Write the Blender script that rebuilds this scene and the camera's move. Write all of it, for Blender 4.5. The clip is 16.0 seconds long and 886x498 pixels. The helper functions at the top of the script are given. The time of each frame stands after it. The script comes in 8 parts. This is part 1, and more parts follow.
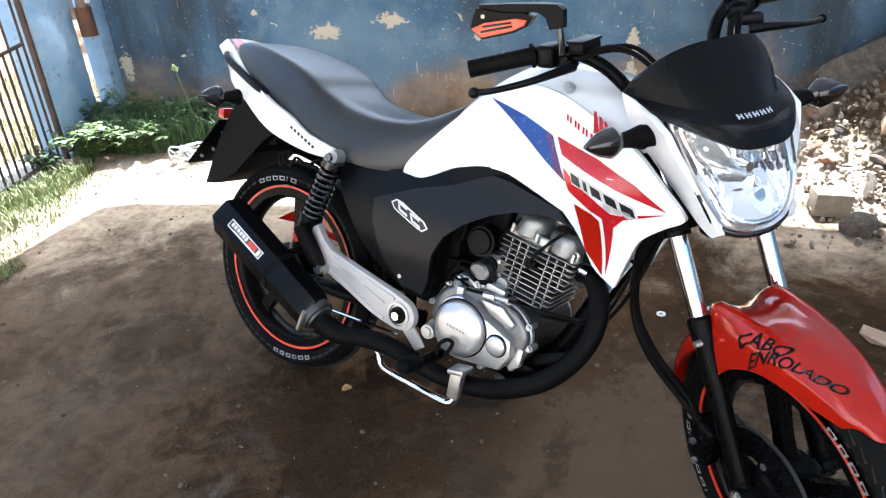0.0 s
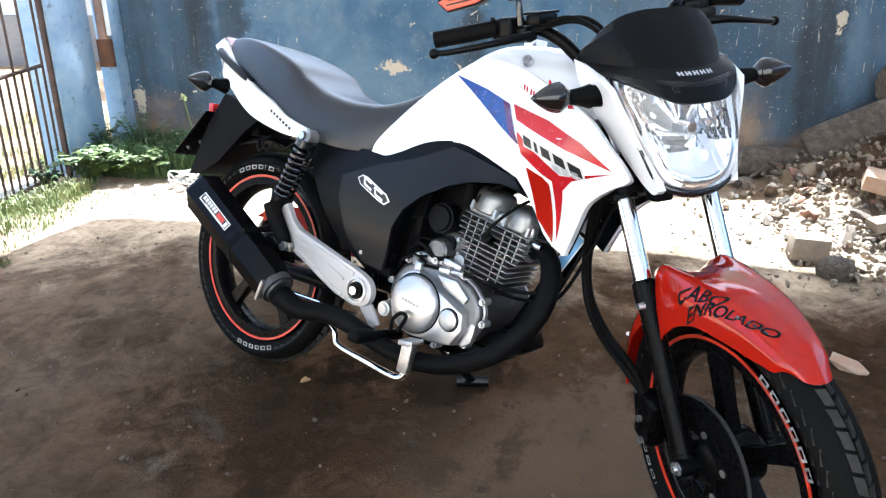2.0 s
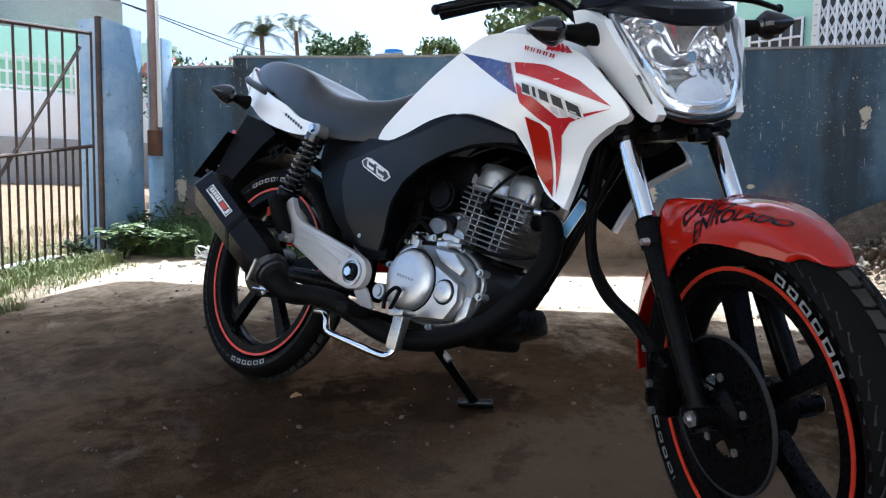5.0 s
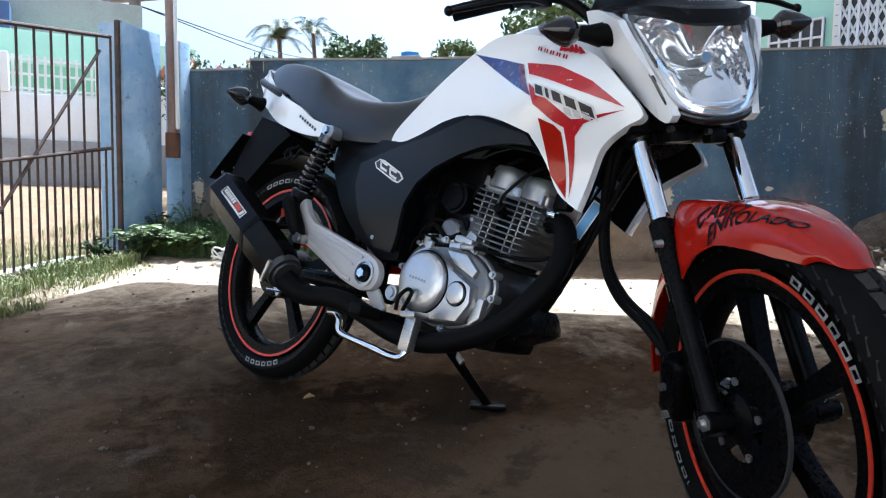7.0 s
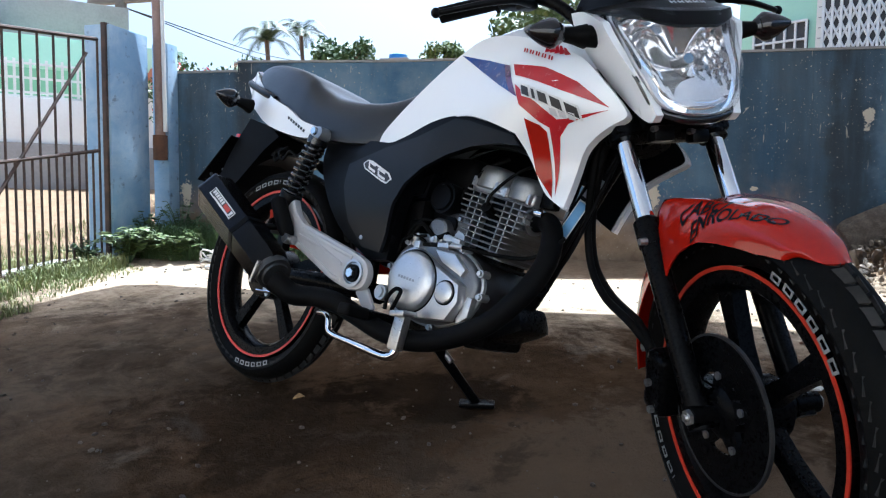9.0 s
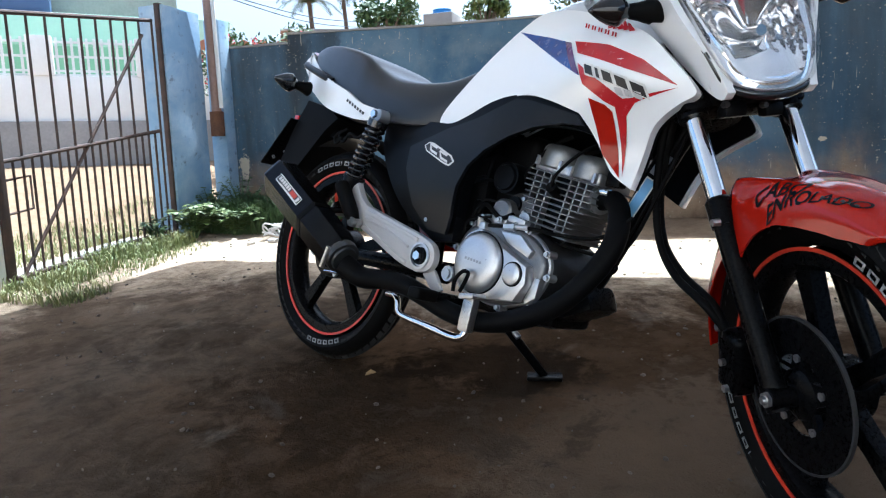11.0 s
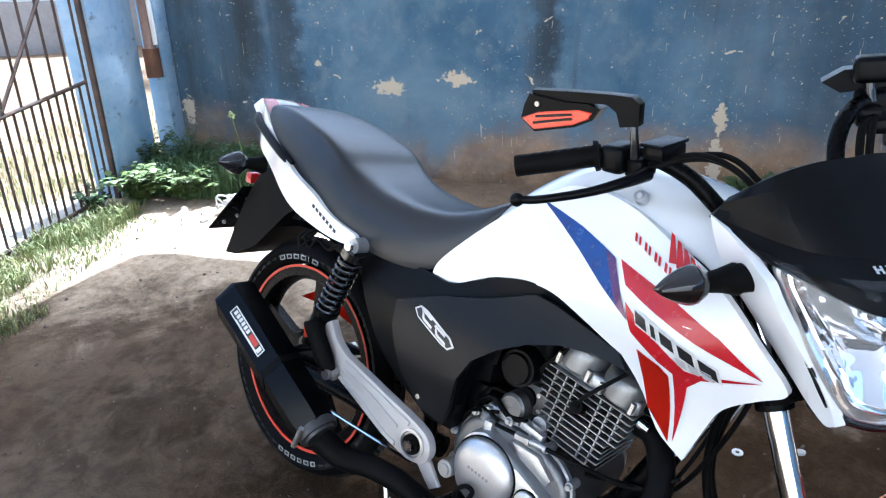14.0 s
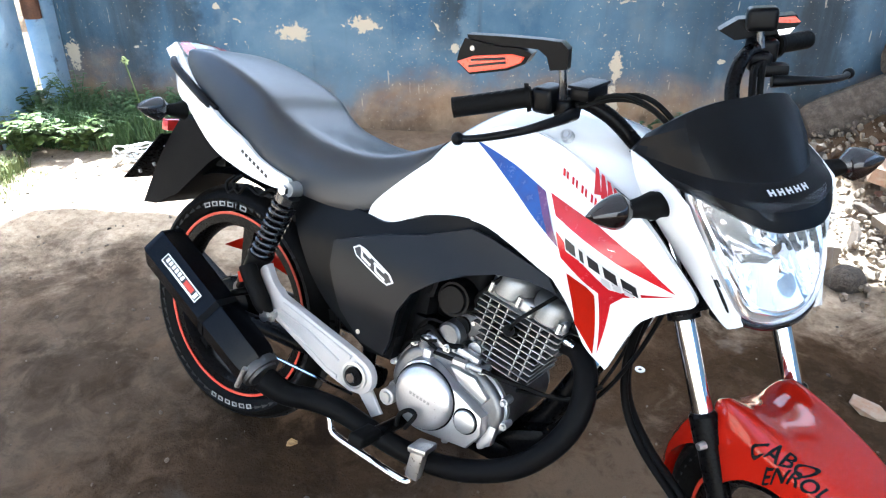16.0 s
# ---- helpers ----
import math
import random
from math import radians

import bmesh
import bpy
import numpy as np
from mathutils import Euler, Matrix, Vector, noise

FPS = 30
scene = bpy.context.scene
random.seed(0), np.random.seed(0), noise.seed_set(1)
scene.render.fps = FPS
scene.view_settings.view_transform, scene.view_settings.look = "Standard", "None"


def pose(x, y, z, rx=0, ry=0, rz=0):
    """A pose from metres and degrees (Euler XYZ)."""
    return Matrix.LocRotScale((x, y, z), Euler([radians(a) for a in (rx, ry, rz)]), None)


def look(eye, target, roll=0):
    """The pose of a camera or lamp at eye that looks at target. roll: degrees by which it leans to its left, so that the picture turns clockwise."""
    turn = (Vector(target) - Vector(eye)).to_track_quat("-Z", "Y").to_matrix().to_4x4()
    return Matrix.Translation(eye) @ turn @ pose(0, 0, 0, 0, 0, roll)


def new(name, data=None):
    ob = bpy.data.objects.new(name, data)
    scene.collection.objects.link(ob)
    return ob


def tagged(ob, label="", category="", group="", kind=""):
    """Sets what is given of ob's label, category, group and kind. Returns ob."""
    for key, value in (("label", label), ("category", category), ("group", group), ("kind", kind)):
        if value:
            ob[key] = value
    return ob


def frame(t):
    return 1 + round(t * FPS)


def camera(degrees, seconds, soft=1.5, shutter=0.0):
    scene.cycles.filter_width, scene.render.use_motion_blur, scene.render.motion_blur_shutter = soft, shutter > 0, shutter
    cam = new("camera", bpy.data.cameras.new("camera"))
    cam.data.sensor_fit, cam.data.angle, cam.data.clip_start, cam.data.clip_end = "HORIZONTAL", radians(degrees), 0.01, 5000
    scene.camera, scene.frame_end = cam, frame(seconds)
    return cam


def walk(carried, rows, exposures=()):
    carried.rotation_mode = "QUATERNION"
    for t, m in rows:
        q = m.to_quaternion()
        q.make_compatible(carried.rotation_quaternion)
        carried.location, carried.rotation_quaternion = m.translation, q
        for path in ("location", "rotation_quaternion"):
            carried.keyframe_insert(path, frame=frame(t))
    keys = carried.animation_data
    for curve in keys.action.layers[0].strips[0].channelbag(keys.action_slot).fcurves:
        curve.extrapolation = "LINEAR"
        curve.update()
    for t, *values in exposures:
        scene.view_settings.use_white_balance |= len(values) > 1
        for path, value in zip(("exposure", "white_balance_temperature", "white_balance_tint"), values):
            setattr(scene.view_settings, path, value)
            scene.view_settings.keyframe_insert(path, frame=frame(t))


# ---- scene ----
cam = camera(66.3, 16.0, 1.2)
PATH = [
    (0, (0.1451, 0.1027, 1.2303), (-0.1677, 1.7700, 0.4107), -4.2),
    (0.5, (0.1470, -0.0085, 1.2321), (-0.0622, 1.6852, 0.4361), -2.6),
    (1, (0.2468, -0.0339, 1.2142), (-0.2119, 1.6843, 0.5916), -1.2),
    (1.2, (0.3056, -0.0290, 1.2118), (-0.1152, 1.6071, 0.5903), -0.8),
    (1.5, (0.3438, -0.0320, 1.1982), (-0.0292, 1.6871, 0.5247), -1.7),
    (1.7, (0.3006, -0.0444, 1.1374), (0.0385, 1.6180, 0.4989), -0.6),
    (2, (0.2628, 0.0075, 0.9976), (-0.0782, 1.7634, 0.4069), -0.6),
    (2.3, (0.2927, 0.0178, 0.7945), (0.0015, 1.7615, 0.4556), 1.7),
    (2.5, (0.3297, 0.0217, 0.6867), (0.0396, 1.8642, 0.4220), 0.8),
    (3, (0.3589, 0.0113, 0.6132), (-0.0151, 1.8463, 0.4069), -1.5),
    (3.5, (0.3570, 0.0028, 0.6019), (-0.0038, 1.8473, 0.4748), -0.0),
    (4, (0.3551, 0.0038, 0.5953), (-0.0914, 1.8265, 0.4286), 1.1),
    (4.2, (0.3476, 0.0066, 0.5944), (-0.1159, 1.8237, 0.4126), 0.8),
    (6.3, (0.3568, 0.0122, 0.5743), (-0.0878, 1.7543, 0.4870), 1.2),
    (6.5, (0.3551, 0.0104, 0.5887), (-0.1451, 1.8228, 0.4588), 1.5),
    (7, (0.3570, 0.0160, 0.5850), (-0.1507, 1.8247, 0.4380), 1.0),
    (7.5, (0.3504, 0.0160, 0.5869), (-0.1620, 1.8237, 0.4503), 1.2),
    (8, (0.3561, 0.0141, 0.5878), (-0.1093, 1.8341, 0.4522), 1.6),
    (8.2, (0.3617, 0.0104, 0.5831), (-0.1159, 1.8247, 0.4117), 0.6),
    (10.3, (0.3633, -0.0116, 0.5799), (-0.1105, 1.7232, 0.5040), 1.5),
    (10.5, (0.3617, -0.0245, 0.5916), (-0.2506, 1.7540, 0.4823), 1.4),
    (10.8, (0.3373, -0.0198, 0.6174), (-0.1858, 1.6949, 0.4559), 0.2),
    (11, (0.3354, -0.0160, 0.6415), (-0.2760, 1.7465, 0.3768), -1.9),
    (11.3, (0.3451, 0.0045, 0.6609), (-0.1745, 1.7195, 0.4911), -0.1),
    (11.5, (0.3316, -0.0151, 0.7489), (-0.2185, 1.7634, 0.4635), -2.1),
    (11.7, (0.3623, -0.0140, 0.8471), (-0.0526, 1.6996, 0.4846), -1.5),
    (12, (0.3975, -0.0697, 1.0946), (-0.0151, 1.6673, 0.4936), -3.9),
    (12.5, (0.4154, -0.0509, 1.2020), (-0.0895, 1.6410, 0.5445), -3.7),
    (13, (0.2562, 0.0612, 1.2274), (-0.0254, 1.7851, 0.5209), -3.6),
    (13.5, (0.1818, 0.1686, 1.2246), (-0.1083, 1.8670, 0.4635), -2.8),
    (14, (0.1507, 0.4060, 1.2406), (-0.3410, 2.0865, 0.5454), -1.6),
    (14.3, (0.1004, 0.4611, 1.2600), (-0.2495, 2.0982, 0.5986), -0.1),
    (14.5, (0.0575, 0.4964, 1.2689), (-0.2440, 2.1958, 0.5134), -2.8),
    (14.8, (-0.0466, 0.4616, 1.2794), (-0.1364, 2.0746, 0.4855), -4.4),
    (15, (-0.0499, 0.4870, 1.2726), (-0.0735, 2.1355, 0.3617), -6.0),
    (15.5, (-0.0537, 0.4305, 1.2896), (0.0273, 2.0959, 0.4126), -3.5),
    (16, (0.0942, 0.3212, 1.2472), (-0.1102, 2.0036, 0.4248), 0.4),
]
EXPOSURES = [(0, 2.6, 5350, 3), (0.5, 3.10, 5350, 3), (1, 2.50, 5350, 3), (1.5, 2.25, 5350, 3), (2, 2.75, 5350, 3), (2.5, 2.5, 5210, 3), (3, 2.15, 5210, 3), (3.5, 1.85, 5170, 3), (4, 1.72, 5130, 3), (8.2, 1.72, 5130, 3), (10.5, 1.56, 5130, 3), (11, 1.8, 5130, 2), (11.5, 1.47, 5130, 3), (12, 2.1, 5210, 3), (12.5, 2.18, 5210, 3), (13, 2.35, 5150, 3), (13.5, 2.70, 5150, 3), (14, 2.35, 4950, 3), (14.5, 2.08, 5000, 3), (15, 2.75, 4950, 3), (15.5, 2.90, 4950, 3), (16, 2.95, 5150, 2)]
walk(cam, [(t, look(eye, target, roll)) for t, eye, target, roll in PATH], EXPOSURES)

# ---- light: a high sun beyond the yard wall, the sky round the added shade sheet ----
SUN_ELEVATION, SUN_AZIMUTH = 68.0, 6.0      # degrees; azimuth from +y towards +x
world = bpy.data.worlds.new("sky")
scene.world = world
world.use_nodes = True
wn = world.node_tree.nodes
sky = wn.new("ShaderNodeTexSky")
sky.sky_type = "NISHITA"
sky.sun_disc = False
sky.sun_elevation = radians(SUN_ELEVATION)
sky.sun_rotation = radians(SUN_AZIMUTH)
sky.air_density, sky.dust_density, sky.ozone_density = 1.0, 7.0, 0.6
world.node_tree.links.new(sky.outputs["Color"], wn["Background"].inputs["Color"])
wn["Background"].inputs["Strength"].default_value = 0.1
sun_data = bpy.data.lights.new("sun", "SUN")
sun_data.energy, sun_data.angle, sun_data.color = 5.0, radians(0.53), (1.0, 0.96, 0.91)
sun = new("sun", sun_data)
_e, _a = radians(SUN_ELEVATION), radians(SUN_AZIMUTH)
SUN_DIR = Vector((math.cos(_e) * math.sin(_a), math.cos(_e) * math.cos(_a), math.sin(_e)))
sun.matrix_world = look(SUN_DIR * 30, (0, 0, 0))

# ---- materials ----


def nodes_of(m):
    m.use_nodes = True
    nt = m.node_tree
    return nt, nt.nodes["Principled BSDF"]


def mix_rgb(nt, fac, a, b):
    n = nt.nodes.new("ShaderNodeMix")
    n.data_type = "RGBA"
    for sock, v in ((n.inputs[0], fac), (n.inputs[6], a), (n.inputs[7], b)):
        if isinstance(v, (float, int)):
            sock.default_value = v
        elif isinstance(v, tuple):
            sock.default_value = (*v[:3], 1)
        else:
            nt.links.new(v, sock)
    return n.outputs[2]


def coords(nt, scale=(1, 1, 1), kind="Object"):
    tc = nt.nodes.new("ShaderNodeTexCoord")
    mp = nt.nodes.new("ShaderNodeMapping")
    mp.inputs["Scale"].default_value = scale
    nt.links.new(tc.outputs[kind], mp.inputs["Vector"])
    return mp.outputs["Vector"]


def noise_tex(nt, scale, detail=6, rough=0.6, vec=None, dist=0.0):
    n = nt.nodes.new("ShaderNodeTexNoise")
    n.inputs["Scale"].default_value = scale
    n.inputs["Detail"].default_value = detail
    n.inputs["Roughness"].default_value = rough
    n.inputs["Distortion"].default_value = dist
    if vec is not None:
        nt.links.new(vec, n.inputs["Vector"])
    return n.outputs["Fac"]


def ramp(nt, fac, a, b, ca=0.0, cb=1.0):
    n = nt.nodes.new("ShaderNodeMapRange")
    n.inputs[1].default_value, n.inputs[2].default_value = a, b
    n.inputs[3].default_value, n.inputs[4].default_value = ca, cb
    n.interpolation_type = "SMOOTHSTEP"
    nt.links.new(fac, n.inputs[0])
    return n.outputs[0]


def math_node(nt, op, a, b=0.0):
    n = nt.nodes.new("ShaderNodeMath")
    n.operation = op
    for sock, v in ((n.inputs[0], a), (n.inputs[1], b)):
        if isinstance(v, (float, int)):
            sock.default_value = v
        else:
            nt.links.new(v, sock)
    return n.outputs[0]


def bump(nt, bsdf, height, strength=0.3, dist=0.01):
    b = nt.nodes.new("ShaderNodeBump")
    b.inputs["Strength"].default_value = strength
    b.inputs["Distance"].default_value = dist
    nt.links.new(height, b.inputs["Height"])
    nt.links.new(b.outputs["Normal"], bsdf.inputs["Normal"])


def mat(name, color, rough=0.5, metal=0.0, other=None, scale=8.0, fine=60.0, amount=0.5, bumps=0.0, coat=0.0, rough_var=0.12, bdist=0.004):
    """A surface with two scales of variation in colour and gloss."""
    m = bpy.data.materials.new(name)
    nt, p = nodes_of(m)
    vec = coords(nt)
    other = other or tuple(c * 0.72 for c in color)
    big = noise_tex(nt, scale, 5, 0.6, vec)
    small = noise_tex(nt, fine, 4, 0.65, vec)
    f = math_node(nt, "ADD", math_node(nt, "MULTIPLY", ramp(nt, big, 0.35, 0.7), 0.65), math_node(nt, "MULTIPLY", ramp(nt, small, 0.3, 0.75), 0.35))
    col = mix_rgb(nt, math_node(nt, "MULTIPLY", f, amount), color, other)
    nt.links.new(col, p.inputs["Base Color"])
    nt.links.new(ramp(nt, small, 0.2, 0.8, max(0.02, rough - rough_var), min(1.0, rough + rough_var)), p.inputs["Roughness"])
    p.inputs["Metallic"].default_value = metal
    p.inputs["Coat Weight"].default_value = coat
    p.inputs["Coat Roughness"].default_value = 0.04
    if bumps:
        bump(nt, p, math_node(nt, "ADD", math_node(nt, "MULTIPLY", big, 0.5), small), bumps, bdist)
    return m


WHITE_PAINT = mat("white_paint", (0.82, 0.83, 0.84), 0.2, 0, (0.78, 0.79, 0.8), 3, 900, 0.2, 0, 0.7, 0.03)
SILVER_PAINT = mat("silver_paint", (0.7, 0.72, 0.74), 0.22, 0.15, (0.66, 0.68, 0.7), 6, 400, 0.25, 0, 0.6, 0.03)
RED_PAINT = mat("red_paint", (0.31, 0.0085, 0.0025), 0.1, 0, (0.27, 0.007, 0.0025), 5, 60, 0.25, 0, 0.2, 0.03)
RED_DECAL = mat("red_decal", (0.42, 0.011, 0.014), 0.25, 0, (0.3, 0.008, 0.024), 6, 80, 0.5, 0, 0.1, 0.04)
BLUE_DECAL = mat("blue_decal", (0.008, 0.055, 0.26), 0.25, 0, (0.02, 0.016, 0.12), 14, 60, 0.9, 0, 0.15, 0.05)
PURPLE_DECAL = mat("purple_decal", (0.06, 0.012, 0.1), 0.25, 0, (0.13, 0.012, 0.06), 12, 80, 0.8, 0, 0.5, 0.05)
BLACK_DECAL = mat("black_decal", (0.012, 0.012, 0.014), 0.4, 0, (0.02, 0.02, 0.02), 10, 90, 0.5)
SILVER_DECAL = mat("silver_decal", (0.6, 0.61, 0.63), 0.35, 0.4, (0.5, 0.5, 0.52), 20, 200, 0.5)
WHITE_DECAL = mat("white_decal", (0.75, 0.75, 0.74), 0.5, 0, (0.5, 0.49, 0.47), 30, 200, 0.7)
WORN_WHITE = mat("worn_white_paint", (0.3, 0.3, 0.29), 0.6, 0, (0.06, 0.06, 0.058), 60, 260, 1.0)
BLACK_PLASTIC = mat("black_plastic", (0.0022, 0.0024, 0.003), 0.36, 0, (0.004, 0.0042, 0.005), 9, 320, 0.6, 0.12, 0, 0.1, 0.001)
SATIN_PLASTIC = mat("satin_black_plastic", (0.006, 0.0066, 0.008), 0.36, 0, (0.009, 0.0096, 0.011), 9, 420, 0.6, 0.12, 0, 0.06, 0.0008)
GLOSS_BLACK = mat("gloss_black", (0.01, 0.011, 0.013), 0.2, 0, (0.018, 0.018, 0.02), 9, 200, 0.5, 0, 0.5, 0.06)
BLACK_METAL = mat("black_metal", (0.0022, 0.0022, 0.0026), 0.3, 0.0, (0.0045, 0.0043, 0.004), 14, 180, 0.5, 0.08, 0, 0.12, 0.001)
CAN_BLACK = mat("can_black", (0.002, 0.0021, 0.0026), 0.2, 0.0, (0.004, 0.004, 0.0045), 14, 180, 0.5, 0, 0, 0.05)
MATT_BLACK = mat("matt_black", (0.003, 0.003, 0.0034), 0.5, 0.0, (0.006, 0.0058, 0.0055), 18, 260, 0.6, 0.15, 0, 0.1, 0.001)
SEAT_VINYL = mat("seat_vinyl", (0.0095, 0.0108, 0.0138), 0.34, 0, (0.0115, 0.0128, 0.016), 7, 700, 0.6, 0.35, 0, 0.08, 0.0008)
RUBBER = mat("rubber", (0.003, 0.003, 0.003), 0.6, 0, (0.006, 0.0055, 0.005), 16, 160, 0.7, 0.3, 0, 0.12, 0.001)
TREAD = mat("dusty_tread", (0.02, 0.0195, 0.019), 0.8, 0, (0.045, 0.042, 0.039), 14, 120, 0.8, 0.3, 0, 0.1, 0.001)
BRACKET = mat("bracket_paint", (0.5, 0.48, 0.47), 0.42, 0.25, (0.42, 0.4, 0.39), 14, 240, 0.6, 0.06, 0, 0.08, 0.0008)
for _m, _v in ((BLACK_PLASTIC, 0.11), (MATT_BLACK, 0.05), (RUBBER, 0.06), (TREAD, 0.08), (BLACK_METAL, 0.06), (CAN_BLACK, 0.12), (SATIN_PLASTIC, 0.2), (RED_PAINT, 0.3)):
    _m.node_tree.nodes["Principled BSDF"].inputs["Specular IOR Level"].default_value = _v
CAST_ALLOY = mat("cast_alloy", (0.55, 0.56, 0.57), 0.42, 0.85, (0.4, 0.4, 0.41), 16, 300, 0.7, 0.15, 0, 0.1, 0.0008)
GREY_ALLOY = mat("grey_alloy", (0.3, 0.3, 0.3), 0.42, 0.8, (0.2, 0.2, 0.195), 20, 300, 0.8, 0.15, 0, 0.1, 0.0008)
SATIN_ALLOY = mat("satin_alloy", (0.58, 0.585, 0.6), 0.36, 0.85, (0.4, 0.4, 0.4), 10, 240, 0.6, 0.08, 0, 0.1, 0.0008)
REFLECTOR = mat("bright_reflector", (0.96, 0.96, 0.97), 0.05, 0.86, (0.9, 0.91, 0.93), 12, 220, 0.3, 0, 0, 0.04)
CHROME = mat("chrome", (0.85, 0.86, 0.88), 0.08, 1.0, (0.7, 0.7, 0.72), 12, 220, 0.5, 0, 0, 0.05)
DARK_ALLOY = mat("dark_alloy", (0.08, 0.08, 0.082), 0.45, 0.7, (0.05, 0.048, 0.046), 16, 300, 0.7, 0.15, 0, 0.1, 0.0008)
STEEL = mat("steel", (0.5, 0.5, 0.5), 0.35, 0.9, (0.3, 0.27, 0.24), 30, 200, 0.7, 0.1, 0, 0.12, 0.0008)
RED_STRIPE = mat("red_stripe", (0.5, 0.036, 0.012), 0.4, 0, (0.34, 0.024, 0.012), 20, 120, 0.6)
RED_LENS = mat("red_lens", (0.5, 0.02, 0.015), 0.15, 0, (0.3, 0.01, 0.01), 40, 200, 0.6, 0, 0.5, 0.04)
SMOKE_LENS = mat("smoke_lens", (0.008, 0.007, 0.007), 0.1, 0, (0.022, 0.011, 0.009), 20, 150, 0.6, 0, 0.2, 0.04)
MIRROR_RED = mat("orange_red_plastic", (0.75, 0.07, 0.025), 0.3, 0, (0.6, 0.045, 0.02), 20, 150, 0.5, 0, 0.4, 0.06)
ENGRAVE = mat("dull_grey_mark", (0.32, 0.32, 0.33), 0.5, 0.6, (0.26, 0.26, 0.27), 30, 200, 0.5)
LIGHT_BLUE = mat("light_blue_sticker", (0.2, 0.42, 0.7), 0.4, 0, (0.14, 0.32, 0.6), 30, 200, 0.5)
RUST = mat("rust", (0.16, 0.07, 0.035), 0.85, 0.1, (0.07, 0.04, 0.03), 12, 120, 0.9, 0.5)
POST_RUST = mat("faded_rusty_paint", (0.3, 0.2, 0.16), 0.75, 0, (0.2, 0.12, 0.09), 9, 70, 0.9, 0.3)
BAR_RUST = mat("rusty_gate_paint", (0.04, 0.03, 0.026), 0.75, 0.2, (0.1, 0.055, 0.038), 14, 130, 0.9, 0.5)
RUBBLE_STONE = mat("rubble_stone", (0.15, 0.115, 0.085), 0.9, 0, (0.1, 0.075, 0.056), 9, 70, 0.9, 0.8)
RUBBLE_BRICK = mat("rubble_brick", (0.2, 0.085, 0.05), 0.9, 0, (0.22, 0.14, 0.095), 14, 80, 0.95, 0.7)
RUBBLE_SHARD = mat("rubble_shard", (0.32, 0.19, 0.115), 0.9, 0, (0.36, 0.29, 0.22), 22, 80, 0.95, 0.7)
RUBBLE_PALE = mat("rubble_mortar", (0.25, 0.2, 0.145), 0.9, 0, (0.15, 0.115, 0.082), 14, 80, 0.95, 0.8)
RUBBLE_DARK = mat("rubble_concrete", (0.075, 0.059, 0.045), 0.92, 0, (0.19, 0.148, 0.11), 30, 110, 1.0, 1.0, 0, 0.05, 0.025)
DRY_LEAF = mat("dry_leaf", (0.3, 0.19, 0.07), 0.7, 0, (0.2, 0.12, 0.05), 30, 150, 0.7)
LEAF = mat("leaf", (0.09, 0.12, 0.025), 0.5, 0, (0.06, 0.1, 0.02), 9, 60, 0.8)
LEAF_DARK = mat("dark_leaf", (0.035, 0.075, 0.018), 0.55, 0, (0.07, 0.11, 0.03), 9, 60, 0.8)
GRASS = mat("grass_blades", (0.13, 0.17, 0.05), 0.6, 0, (0.26, 0.23, 0.1), 4, 40, 0.9)
PALM = mat("palm_frond", (0.03, 0.055, 0.02), 0.6, 0, (0.05, 0.07, 0.03), 2, 20, 0.8)
FLOWER = mat("red_flower", (0.6, 0.03, 0.06), 0.5, 0, (0.5, 0.1, 0.05), 9, 60, 0.6)
BARK = mat("bark", (0.12, 0.085, 0.06), 0.9, 0, (0.07, 0.05, 0.04), 9, 50, 0.8, 0.6)
MINT = mat("mint_plaster", (0.44, 0.68, 0.52), 0.85, 0, (0.36, 0.58, 0.44), 1.5, 30, 0.6, 0.2)
GREEN_PLASTER = mat("green_plaster", (0.28, 0.52, 0.33), 0.85, 0, (0.22, 0.44, 0.28), 1.2, 30, 0.6, 0.2)
PALE_PLASTER = mat("pale_plaster", (0.72, 0.7, 0.66), 0.85, 0, (0.6, 0.57, 0.52), 1.2, 25, 0.7, 0.2)
WHITE_PLASTER = mat("white_plaster", (0.8, 0.79, 0.76), 0.85, 0, (0.68, 0.65, 0.6), 1.5, 30, 0.6, 0.2)
GREY_RENDER = mat("grey_render", (0.33, 0.31, 0.29), 0.9, 0, (0.2, 0.19, 0.18), 2, 30, 0.8, 0.4)
WHITE_BARS = mat("white_metalwork", (0.74, 0.74, 0.72), 0.55, 0, (0.6, 0.58, 0.54), 5, 60, 0.7)
TILE_WHITE = mat("white_wall_tile", (0.72, 0.7, 0.64), 0.35, 0, (0.62, 0.58, 0.5), 4, 60, 0.6)
DARK_OPENING = mat("dark_room", (0.05, 0.05, 0.05), 0.8, 0, (0.08, 0.075, 0.07), 2, 20, 0.6)
ROOF_TILE = mat("clay_tile", (0.45, 0.2, 0.11), 0.85, 0, (0.3, 0.13, 0.08), 6, 60, 0.8, 0.4)
CONCRETE = mat("concrete", (0.3, 0.28, 0.26), 0.9, 0, (0.2, 0.19, 0.175), 3, 60, 0.8, 0.5)
DARK_GREY_ALLOY = mat("dark_grey_alloy", (0.2, 0.2, 0.205), 0.42, 0.8, (0.13, 0.13, 0.13), 12, 260, 0.6, 0.12, 0, 0.1, 0.0008)
MARKER_INK = mat("marker_ink", (0.004, 0.004, 0.0045), 0.5, 0, (0.008, 0.007, 0.007), 40, 200, 0.5)
MARKER_INK.node_tree.nodes["Principled BSDF"].inputs["Specular IOR Level"].default_value = 0.08
